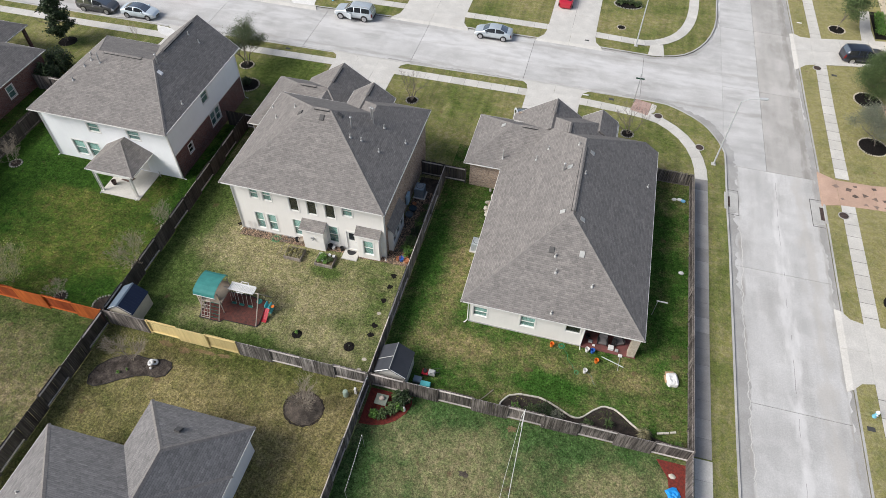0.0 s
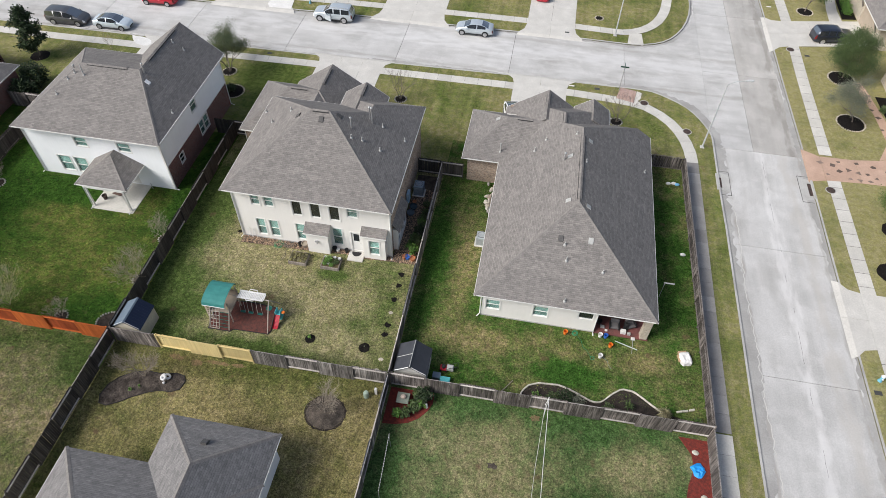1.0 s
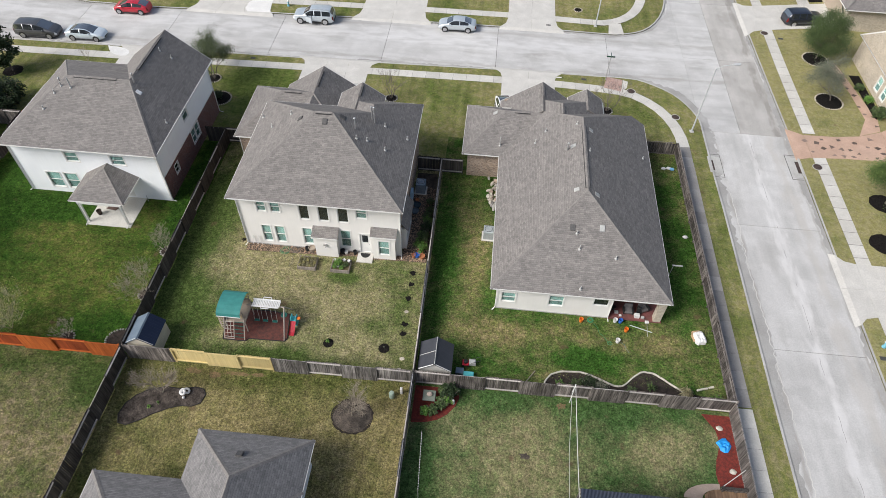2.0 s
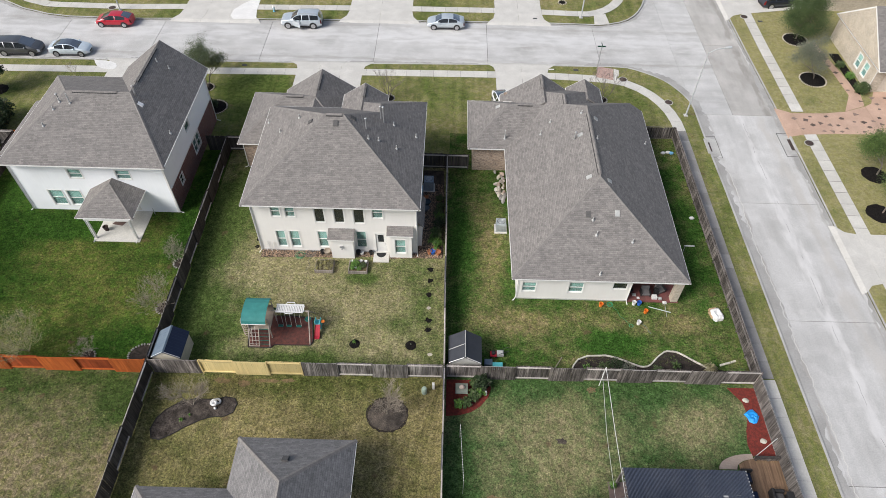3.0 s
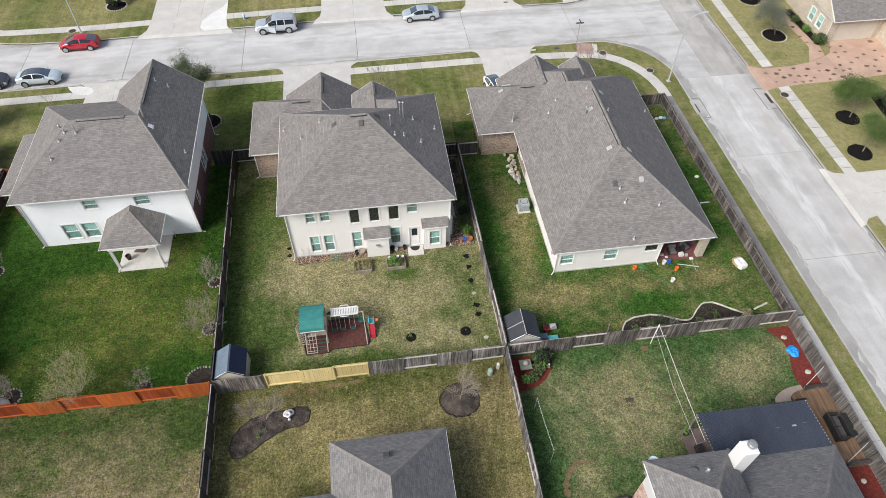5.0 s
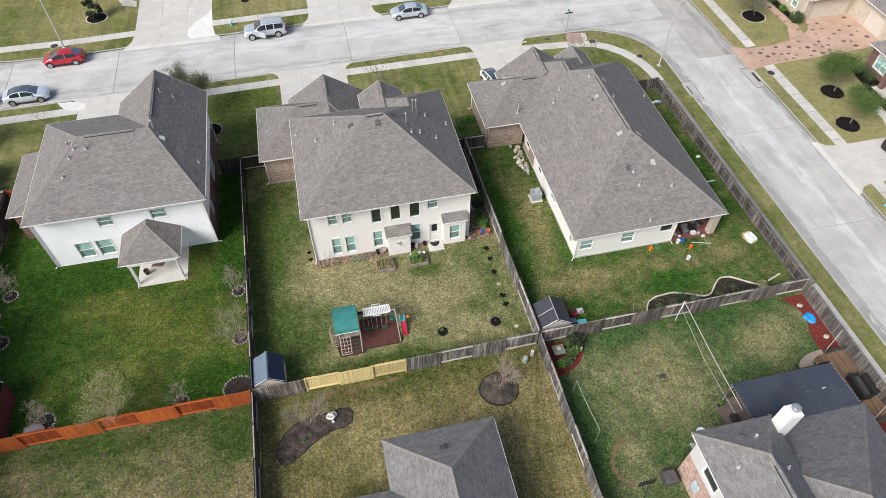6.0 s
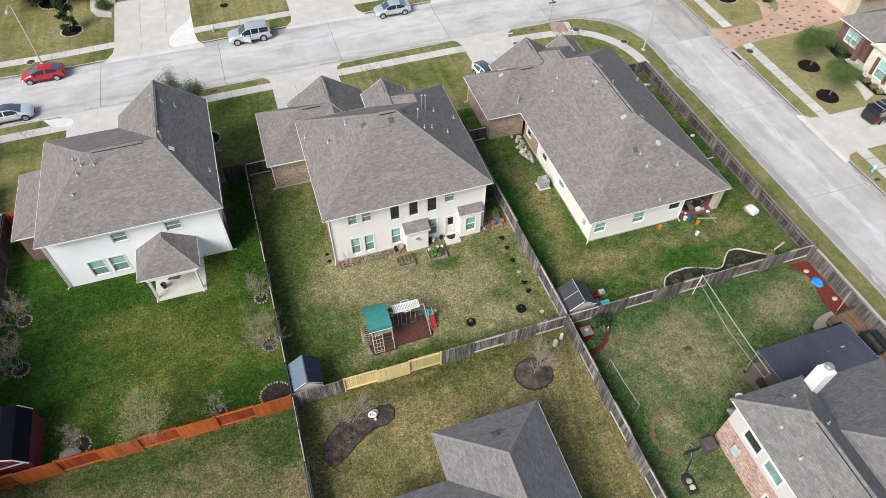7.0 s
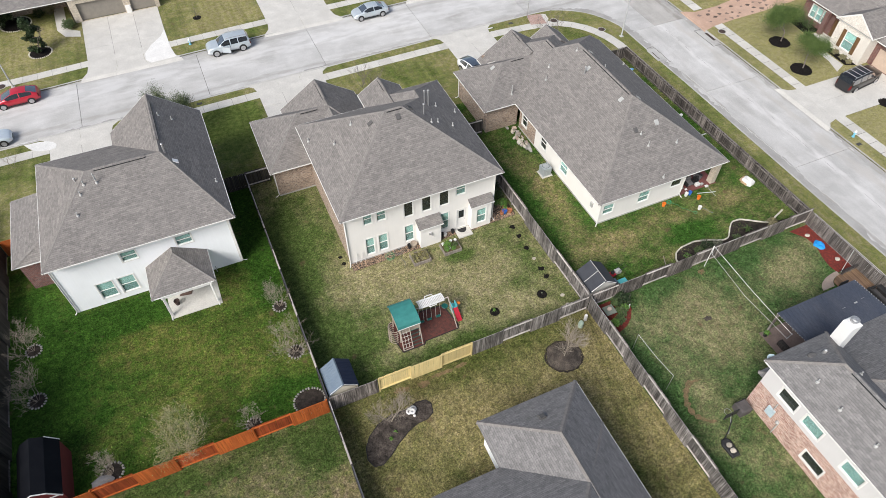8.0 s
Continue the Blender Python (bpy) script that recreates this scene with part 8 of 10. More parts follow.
AC_DARK = mat("dark_unit_paint", (0.26, 0.32, 0.38), (0.21, 0.26, 0.31), 2, 30, 0.5, 0.2, 0.05)
AC_PALE = mat("pale_unit_paint", (0.42, 0.46, 0.47), (0.35, 0.385, 0.395), 2, 30, 0.5, 0.2, 0.05)
air_conditioner(-1.75, 20.0, 0.88, 1.2, "dark blue-grey air conditioner unit on a pad", AC_DARK)
air_conditioner(4.8, 15.0, 0.86, 1.0, "pale grey air conditioner unit on a slab", AC_PALE)
single("covered_unit", Geo().soft(4.95, 5.85, -12.5, -11.6, 0.0, 0.75, 0.09), mat("umber_cover", (0.1, 0.09, 0.088), (0.075, 0.068, 0.067), 2, 30, 0.85), "dark brown-grey covered box beside a brick wall", "covered box")
pot(-1.85, 17.9, 0.36, 0.34, mat("ink_tub", (0.04, 0.065, 0.085), (0.03, 0.05, 0.065)), "dark blue-black round tub beside the house", name="tub")
pot(-1.95, 17.1, 0.36, 0.34, mat("slate_tub", (0.1, 0.13, 0.15), (0.08, 0.1, 0.12)), "slate round tub beside the house", name="tub")
pot(-1.9, 18.6, 0.2, 0.25, TERRA, "rust-brown pot beside the house wall")
single("water_meter", Geo().soft(-2.42, -2.2, 17.6, 18.3, 0.9, 2.0), mat("sky_box", (0.32, 0.46, 0.56), (0.27, 0.4, 0.5), rough=0.5), "grey-blue utility box on the side wall", "utility box")

# ---- right back yard ----
rg = random.Random(23)
TAN_STONE = mat("tan_rock", (0.46, 0.36, 0.29), (0.33, 0.26, 0.21), 3, 18, 0.9, rnd=0.25)
for i in range(44):
    y = 22.0 - 3.1 * (i / 44) + rg.uniform(-0.2, 0.2)
    x = 5.3 - rg.uniform(0.0, 0.85)
    r = rg.uniform(0.12, 0.28)
    m = rg.choice((GREY_STONE, PALE_STONE, WHITE_STONE, TAN_STONE))
    ob = single("boulder", stone_geo(rg, r, r * rg.uniform(0.5, 0.8), r * 0.55), m, "angular landscaping rock piled along the wall", "rock", "rock pile", at=(x, y, r * 0.4 + (0.2 if i % 3 == 0 else 0)))
    ob.rotation_euler = (rg.uniform(-0.4, 0.4), rg.uniform(-0.4, 0.4), rg.uniform(0, 3.1))
for x, y, r, a in ((5.15, 18.6, 0.6, 1.45), (5.3, 19.3, 0.55, 1.7), (4.95, 18.9, 0.4, 1.3)):
    ob = single("boulder", stone_geo(rg, r, 0.2, 0.18), GREY_STONE, "long grey slab of rock beside the wall", "rock", "rock pile", at=(x, y, 0.14))
    ob.rotation_euler = (0, 0, a)
for x, y, m, lab in ((12.6, 6.85, ORANGE_PLASTIC, "orange plastic bucket on the grass"), (15.3, 7.1, WHITE_PLASTIC, "white plastic bucket by the patio"), (15.72, 7.1, BLUE_PLASTIC, "blue plastic bucket by the patio"), (16.1, 6.3, ORANGE_PLASTIC, "orange plastic bucket on the grass"), (15.35, 5.2, WHITE_PLASTIC, "white plastic bucket standing on the lawn")):
    g = Geo().spin([(0.13, 0), (0.165, 0.34), (0.175, 0.34), (0.175, 0.38), (0.15, 0.38), (0.12, 0.1), (0.01, 0.1)], 18)
    b = thing("bucket", (x, y, 0), label=lab, category="bucket", group="buckets")
    part("pail", g, m, b, world=False)
    part("handle", Geo().tube([(-0.17, 0, 0.35), (-0.12, 0.16, 0.33), (0.12, 0.16, 0.33), (0.17, 0, 0.35)], 0.008, 5), METAL, b, world=False)
coil(13.35, 7.0, 0.24, HOSE_GREEN, "coiled bright green hose by the wall", 4)
coil(14.75, 5.0, 0.22, HOSE_GREEN, "loosely coiled green hose on the lawn", 2, 0.012)
single("garden_hose", Geo().tube([(13.5, 6.9, 0.02), (13.9, 6.4, 0.02), (14.0, 5.9, 0.02), (14.35, 5.6, 0.02), (14.6, 5.15, 0.02)], 0.012, 5), HOSE_GREEN, "green hose trailing over the lawn", "hose")
single("garden_hose", Geo().tube([(15.5, 5.3, 0.02), (15.9, 5.0, 0.02), (16.0, 4.6, 0.02), (16.2, 4.3, 0.02)], 0.01, 5), mat("hose_blue", (0.16, 0.25, 0.3), (0.13, 0.2, 0.25)), "pale blue hose end on the lawn", "hose")
single("pole", Geo().tube([(16.46, 6.88, 0.05), (18.15, 6.37, 0.05)], 0.035, 6), mat("mint_pole", (0.55, 0.62, 0.58), (0.48, 0.55, 0.5)), "long pale pole lying on the lawn", "pole")
br = thing("broom", (17.78, 6.6, 0.0), label="broom with a pale head lying on the lawn", category="broom")
part("stick", Geo().tube([(17.82, 7.2, 0.1), (17.73, 5.9, 0.1)], 0.018, 6), PALE_PLASTIC, br)
part("head", Geo().soft(17.68, 17.98, 7.2, 7.42, 0.02, 0.16, 0.03), WHITE_PLASTIC, br)
rg = random.Random(5)
bag = []
for k, z in ((1.0, 0), (1.04, 0.16), (0.97, 0.33), (0.62, 0.42), (0.2, 0.38)):
    bag.append([(0.5 * k * max(-0.82, min(0.82, math.cos(a))) * rg.uniform(0.92, 1.08), 0.66 * k * max(-0.8, min(0.8, math.sin(a))) * rg.uniform(0.92, 1.08), z + rg.uniform(-0.04, 0.04)) for a in (6.283 * (i + 0.5) / 16 for i in range(16))])
bg = thing("tarp_bundle", (21.75, 6.2, 0), 14, "white tarpaulin bundle with a tan flap on the lawn", "bundle")
part("sheet", Geo().loft(bag), WHITE_PLASTIC, bg, world=False)
part("flap", Geo().soft(-0.4, 0.2, 0.42, 0.62, 0.05, 0.34, 0.04).soft(-0.52, -0.36, -0.2, 0.4, 0.02, 0.2, 0.04), mat("tan_card", (0.45, 0.31, 0.18), (0.36, 0.25, 0.15)), bg, world=False)
EDGE = [(9.65, 0.5), (9.72, 1.15), (10.18, 1.78), (10.97, 2.11), (12.45, 2.2), (13.3, 1.95), (14.09, 1.61), (14.7, 1.33), (15.3, 1.28), (15.7, 1.55), (16.27, 2.17), (17.0, 2.75), (17.87, 2.67), (18.6, 2.2), (19.12, 1.81), (19.9, 1.36)]
bed = thing("garden_bed", (14.5, 1.0, 0), label="planting bed with a wavy edge of white stone blocks", category="garden bed", group="mulched beds")
part("mulch", Geo().slab([(9.65, 0.2)] + EDGE + [(22.9, 0.9), (22.9, 0.2)], -0.1, 0.015), MULCH_DARK, bed)
rg = random.Random(31)
s = 0.0
while s < length(EDGE):
    w = rg.uniform(0.28, 0.36)
    p, q = along(EDGE, s), along(EDGE, min(s + w, length(EDGE)))
    o = part("block", Geo().soft(-w / 2 + 0.008, w / 2 - 0.008, -0.052, 0.052, -0.05, 0.13 + rg.uniform(-0.015, 0.02), 0.02), WHITE_STONE, bed, world=False)
    o.location = ((p[0] + q[0]) / 2 - 14.5, (p[1] + q[1]) / 2 - 1.0, 0)
    o.rotation_euler = (0, 0, math.atan2(q[1] - p[1], q[0] - p[0]))
    s += w
for p, q in (((20.9, 1.6), (21.25, 1.72)), ((21.3, 1.75), (21.7, 1.85)), ((21.75, 1.88), (22.2, 2.05))):
    o = part("block", Geo().soft(-0.2, 0.2, -0.07, 0.07, -0.05, 0.13, 0.02), WHITE_STONE, bed, world=False)
    o.location = ((p[0] + q[0]) / 2 - 14.5, (p[1] + q[1]) / 2 - 1.0, 0)
    o.rotation_euler = (0, 0, math.atan2(q[1] - p[1], q[0] - p[0]))
tuft(17.4, 1.3, 0.55, 0.8, LEAF_OAK, "spiky green yucca in the bed", 60, 111, wide=0.035, arch=0.4)
tuft(19.9, 1.1, 0.75, 1.0, LEAF_STRAW, "straw-coloured ornamental grass by the fence", 260, 112)
shrub(12.9, 1.15, 0.65, 0.85, LEAF_DARK, "dark twiggy shrub in the bed", 900, 0.05, 113)
shrub(13.75, 0.95, 0.55, 0.7, LEAF_GREY, "brown-grey twiggy shrub in the bed", 600, 0.045, 114)
shrub(12.0, 1.0, 0.5, 0.6, LEAF_OAK, "low olive shrub in the bed", 500, 0.05, 117)
shrub(16.0, 0.9, 0.45, 0.5, LEAF_OAK, "low olive shrub in the bed", 400, 0.05, 118)
shrub(10.8, 1.0, 0.35, 0.35, LEAF_BRIGHT, "low green plant in the bed", 160, 0.05, 115)
shrub(22.3, 1.0, 0.3, 0.5, LEAF_BRIGHT, "small green shrub in the fence corner", 160, 0.05, 116)
single("fallen_branch", Geo().tube([(8.2, 0.6, 0.5), (8.5, 1.1, 0.25), (9.0, 1.95, 0.04)], 0.035, 6), TWIG, "bare pale branch leaning from the fence", "branch")
mow = thing("lawn_mower", (3.9, 1.95, 0), label="red push lawn mower beside the resin shed", category="lawn mower")
part("deck", Geo().soft(3.55, 4.05, 1.75, 2.2, 0.1, 0.3, 0.05), RED_PLASTIC, mow)
part("engine", Geo().spin([(0.16, 0.3), (0.16, 0.45), (0.1, 0.5), (0.02, 0.5)], 14, (3.8, 1.98, 0)), BLACK, mow)
part("grass_bag", Geo().soft(4.05, 4.55, 1.78, 2.18, 0.15, 0.5, 0.06), PALE_PLASTIC, mow)
part("handle", Geo().tube([(4.0, 1.8, 0.3), (4.9, 1.8, 0.95), (4.9, 2.16, 0.95), (4.0, 2.16, 0.3)], 0.018, 6), BLACK, mow)
for wx, wy in ((3.6, 1.74), (3.6, 2.21), (4.0, 1.74), (4.0, 2.21)):
    part("wheel", Geo().spin([(0.09, -0.02), (0.09, 0.02)], 14, (wx, wy, 0.09), axis="y"), TYRE, mow)
single("storage_box", Geo().soft(3.7, 4.45, 0.72, 1.15, 0, 0.42, 0.03), TEAL_PLASTIC, "teal plastic storage box by the fence", "box")
single("storage_box", Geo().soft(3.1, 3.7, 0.95, 1.45, 0, 0.35, 0.03), BLUE_GREY, "grey-blue plastic box by the fence", "box")
rg = random.Random(77)
for x, y, m, lab in ((21.9, 25.9, WHITE_PLASTIC, "crumpled white plastic bag in the side yard"), (22.2, 25.8, mat("sky_bag", (0.2, 0.45, 0.7), (0.16, 0.38, 0.6)), "crumpled blue and white bag in the side yard"), (21.4, 25.8, WHITE_PLASTIC, "crumpled pale plastic sheet in the side yard"), (22.2, 16.9, WHITE_PLASTIC, "white plastic scrap on the side lawn")):
    single("plastic_bag", stone_geo(rg, 0.26, 0.18, 0.12), m, lab, "bag", at=(x, y, 0.1))
pat = thing("patio_chair", (16.35, 8.1, 0.08), label="dark cushioned patio armchair under the porch", category="chair", group="patio seats")
CUSHION = mat("grey_cushion", (0.16, 0.15, 0.15), (0.12, 0.115, 0.115), 3, 40, 0.9)
part("seat", Geo().soft(-0.4, 0.4, -0.35, 0.35, 0.25, 0.48, 0.06), CUSHION, pat, world=False)
part("backrest", Geo().soft(-0.4, 0.4, 0.3, 0.5, 0.4, 0.95, 0.05), CUSHION, pat, world=False)
for dx in (-0.45, 0.45):
    part("arm", Geo().soft(dx - 0.06, dx + 0.06, -0.35, 0.4, 0.1, 0.62, 0.03), BLACK, pat, world=False)
pat.scale = (0.78, 0.78, 0.78)
copy_thing(pat, pose(17.6, 8.4, 0.08, 0, 0, 25))
for x, y, w, z, m, lab in ((17.05, 7.75, 0.2, 0.3, WHITE_PLASTIC, "small white box on the red patio floor"), (17.2, 8.15, 0.13, 0.75, BLACK, "tall black box on the red patio floor"), (15.45, 8.0, 0.16, 0.12, PALE_PLASTIC, "pale flat parcel on the red patio floor"), (15.75, 7.7, 0.1, 0.1, WHITE_PLASTIC, "small white box on the red patio floor"), (17.5, 7.65, 0.12, 0.2, PALE_PLASTIC, "grey tub on the red patio floor")):
    single("box", Geo().soft(x - w, x + w, y - w * 0.8, y + w * 0.8, 0.08, 0.08 + z, 0.02), m, lab, "box", "patio clutter")
pot(15.2, 8.3, 0.2, 0.35, BLACK, "dark pot on the patio floor", 0.08)
grl = thing("barbecue", (15.6, 9.5, 0.08), label="covered black barbecue on the patio", category="barbecue")
part("cover", Geo().soft(-0.6, 0.6, -0.3, 0.3, 0.0, 1.05, 0.12), BLACK, grl, world=False)
part("shelf", Geo().soft(-0.85, -0.6, -0.25, 0.25, 0.8, 0.85, 0.01), METAL, grl, world=False)

# ---- fence-corner bed, boxes and lines of the southern yards ----
bed = thing("garden_bed", (1.8, -1.6, 0), label="red mulch corner bed with a curved edge", category="garden bed", group="mulched beds")
part("mulch", Geo().slab([(0.3, -0.2), (3.5, -0.2), (3.55, -0.9), (3.3, -1.6), (2.8, -2.25), (2.1, -2.75), (1.3, -3.0), (0.3, -3.1)], -0.1, 0.03), MULCH_RED, bed)
tb = thing("garden_table", (1.4, -1.15, 0), label="small square stone table with a stone on it", category="table")
part("top", Geo().soft(-0.45, 0.45, -0.42, 0.42, 0.42, 0.5, 0.02), mat("mossy_slab", (0.22, 0.24, 0.2), (0.17, 0.19, 0.15)), tb, world=False)
part("pedestal", Geo().spin([(0.22, 0.0), (0.16, 0.1), (0.16, 0.36), (0.22, 0.42)], 14), WALKWAY, tb, world=False)
single("fossil_stone", stone_geo(random.Random(4), 0.22, 0.18, 0.12), mat("pink_stone", (0.5, 0.4, 0.34), (0.4, 0.32, 0.27)), "pale pink stone resting on the small table", "stone", at=(1.42, -1.1, 0.6))
shrub(2.85, -0.75, 0.62, 1.25, LEAF_DARK, "dense dark green shrub in the corner bed", 1300, 0.075, 121)
for i, (x, y) in enumerate(((2.2, -1.2), (2.45, -1.75), (1.9, -1.9), (1.4, -2.1), (1.0, -2.1), (2.2, -0.7))):
    tuft(x, y, 0.32, 0.55, LEAF_OAK, "clump of green strap leaves in red mulch", 60, 122 + i, wide=0.025)
single("garden_statue", Geo().spin([(0.1, 0), (0.12, 0.05), (0.07, 0.2), (0.1, 0.32), (0.06, 0.42), (0.07, 0.5), (0.01, 0.56)], 12), GLAZE, "small white garden statue in the bed", "statue", at=(3.15, -1.35, 0.03))
single("utility_pedestal", Geo().spin([(0.2, 0), (0.2, 0.5), (0.16, 0.62), (0.02, 0.66)], 16), mat("mint_box", (0.42, 0.52, 0.42), (0.36, 0.45, 0.36)), "pale green utility pedestal by the fence", "utility box", at=(-1.3, -1.3, 0))
single("utility_pedestal", Geo().soft(-0.09, 0.09, -0.09, 0.09, 0, 0.75, 0.03), WHITE_PLASTIC, "slim white utility post by the fence", "utility box", at=(-0.65, -0.95, 0))
for i, (x, y, r, m) in enumerate(((2.3, -1.6, 0.45, LEAF_OAK), (2.75, -1.25, 0.4, LEAF_BRIGHT), (1.75, -2.2, 0.4, LEAF_OAK), (2.4, -0.6, 0.4, LEAF_OAK), (1.2, -2.3, 0.32, LEAF_BRIGHT))):
    shrub(x, y, r, 0.7, m, "leafy green plant filling the corner bed", 420, 0.08, 160 + i, "corner bed plants", 0.03)
ARC = [(4.4, -8.9), (3.44, -8.75), (2.7, -9.3), (2.31, -9.9), (2.12, -10.5), (2.2, -11.1), (2.83, -11.84), (3.3, -12.0)]
rg = random.Random(91)
bar_out, bar_in = [], []
for k in range(25):
    p = along(ARC, length(ARC) * k / 24)
    w = rg.uniform(0.05, 0.3) * math.sin(math.pi * (k + 1) / 26) ** 0.5
    dx, dy = p[0] - 4.2, p[1] + 10.4
    ln = math.hypot(dx, dy)
    bar_out.append((p[0] + dx / ln * w, p[1] + dy / ln * w))
    bar_in.append((p[0] - dx / ln * w, p[1] - dy / ln * w))
single("worn_ring", join([Geo().slab([bar_out[k], bar_out[k + 1], bar_in[k + 1], bar_in[k]], -0.05, 0.01) for k in range(24)]), mat("worn_thatch", (0.2, 0.135, 0.075), (0.13, 0.1, 0.05), 3, 14, 0.95, bump=0.5, fine=0.35), "curved worn strip of brown thatch in the lawn", "worn ground", kind="structure")
for i, (x, y, a, b) in enumerate(((-16.2, -0.75, 0.6, 0.22), (-14.5, -0.95, 0.45, 0.25), (-12.9, -0.7, 0.8, 0.18), (-11.3, -0.65, 0.5, 0.15), (10.9, -0.75, 0.35, 0.25))):
    single("leaf_litter", Geo().slab(round_pts(x, y, a, b, 18, 0.35, 300 + i), -0.05, 0.009), bpy.data.materials["worn_thatch"], "patch of dry brown leaf litter at the fence foot", "leaf litter", "litter patches", kind="structure")
net = thing("light_string", (1.4, -6.6, 0), label="string of small white lights between two thin poles", category="string lights")
for x, y, z in ((1.28, -4.66, 2.0), (1.5, -8.55, 2.08)):
    part("pole", Geo().tube([(x, y, 0.0), (x, y, z + 0.04)], 0.016, 6), METAL, net)
part("wire", Geo().tube([(1.28, -4.66, 2.0), (1.38, -6.6, 1.92), (1.5, -8.55, 2.08)], 0.012, 5), PALE_PLASTIC, net)
for i in range(22):
    f = (i + 0.5) / 22
    part("bulb", Geo().spin([(0.012, -0.05), (0.028, -0.015), (0.026, 0.02), (0.008, 0.04)], 8, (1.28 + 0.22 * f, -4.66 - 3.89 * f, 2.0 + 0.08 * f - 0.46 * f * (1 - f))), WHITE_PLASTIC, net)
cl = thing("washing_line", (11.5, -4.5, 0), label="two white washing lines between a fence post and the patio", category="washing line")
part("post", Geo().tube([(11.5, -0.36, 0), (11.5, -0.36, 2.65)], 0.03, 8), WHITE_PLASTIC, cl)
part("spreader", Geo().tube([(11.5, -0.39, 2.6), (11.35, -0.58, 1.95)], 0.025, 6), WHITE_PLASTIC, cl)
part("line", Geo().tube([(11.5, -0.39, 2.6), (11.5, -5.0, 2.3), (11.52, -9.36, 2.2)], 0.019, 6), WHITE_PLASTIC, cl)
part("line", Geo().tube([(11.35, -0.58, 1.95), (11.05, -5.0, 1.8), (10.85, -9.45, 2.3)], 0.011, 6), WHITE_PLASTIC, cl)
part("hook_bar", Geo().tube([(11.6, -9.3, 2.2), (10.8, -9.48, 2.3)], 0.03, 6), METAL, cl)
tp = thing("line_post", (20.0, 11.9, 0), label="pale T-shaped washing line post beside the house", category="post")
part("pole", Geo().tube([(0, 0, 0), (0, 0, 1.9)], 0.022, 8), PALE_PLASTIC, tp, world=False)
part("crossbar", Geo().soft(-0.1, 0.75, -0.05, 0.05, 1.88, 1.96, 0.02), PALE_PLASTIC, tp, world=False)
single("bare_patch", Geo().slab(round_pts(8.35, -4.75, 0.36, 0.22, 14, 0.3, 9), -0.05, 0.008), MULCH_BROWN, "bare dark earth patch in the lawn", "soil patch", kind="structure")

# ---- patio cover, deck and seats ----
CORR = mat("navy_corrugated", (0.05, 0.06, 0.085), (0.07, 0.078, 0.1), 0.8, 14, 0.42, 0.1, 0.08, 0.18, (1, 0.3, 1))
pc = thing("patio_cover", (15.4, -9.1, 0), label="dark corrugated plastic patio roof on timber posts", category="patio cover")
g = Geo()
xs = [11.55 + 0.021 * i for i in range(int((19.3 - 11.55) / 0.021) + 1)]
top = []
for i, x in enumerate(xs):
    dz = 0.018 if i % 4 in (1, 2) else -0.018
    top.append((x, dz))
va = [(x, -7.55, 2.6 + d) for x, d in top] + [(x, -9.2, 2.72 + d) for x, d in top] + [(x, -10.95, 2.84 + d) for x, d in top]
n = len(top)
fs = [(r * n + i, r * n + i + 1, (r + 1) * n + i + 1, (r + 1) * n + i) for r in range(2) for i in range(n - 1)]
g.add(va, [f[::-1] for f in fs])
g.add([(p[0], p[1], p[2] - 0.008) for p in va], fs)
part("roof_sheet", g, CORR, pc)
for y, z in ((-7.65, 2.5), (-9.2, 2.62), (-10.8, 2.72)):
    part("purlin", Geo().box(11.5, 19.25, y - 0.04, y + 0.04, z - 0.12, z + 0.06), FENCE_BROWN, pc)
for x in (11.6, 15.4, 19.1):
    part("post", Geo().soft(x - 0.07, x + 0.07, -7.75, -7.61, 0, 2.42), FENCE_BROWN, pc)
for x in (11.48, 19.27):
    for i in range(15):
        y = -7.62 - i * 0.22
        part("fixing_strip", Geo().box(x - 0.025, x + 0.025, y - 0.03, y + 0.03, 2.615 + (-7.55 - y) * 0.071, 2.65 + (-7.55 - y) * 0.071), PALE_PLASTIC, pc)
# thin pale bars on the sheet near the middle purlin
for x, y0, y1 in ((17.4, -9.35, -9.2), (16.2, -9.3, -9.27), (18.2, -9.2, -9.16)):
    part("bleached_patch", Geo().box(x, x + 0.3, y0 + 0.04, y1 - 0.005, 2.735, 2.755), PALE_PLASTIC, pc)
single("patio_slab", Geo().box(11.1, 19.3, -11.35, -7.5, -0.2, 0.05), mat("brown_paving", (0.2, 0.15, 0.13), (0.16, 0.12, 0.105), 2, 15, 0.85), "brown paved patio floor", "patio", kind="structure")
DECKWOOD = wood_mat("deck_board", (0.24, 0.155, 0.095), (0.16, 0.1, 0.065), (7, 0.5, 7))
deck = thing("deck", (21.2, -8.6, 0), label="brown timber deck of narrow boards", category="deck")
for i in range(27):
    x = 19.35 + i * 0.14
    yt = -5.6 if x > 21.25 else -6.48 + 0.78 * math.sqrt(max(0.0, 1 - ((x - 21.3) / 1.3) ** 2)) if x > 20.05 else -7.05
    part("board", Geo().soft(x, x + 0.132, -11.3 if x > 19.6 else -11.2, yt, 0.02, 0.14, 0.006), DECKWOOD, deck)
PAVER_TAN = mat("pinkish_paver", (0.36, 0.29, 0.24), (0.3, 0.24, 0.2))
pth = thing("stone_border", (20, -6, 0), label="curved pale paving border beside the deck", category="paving")
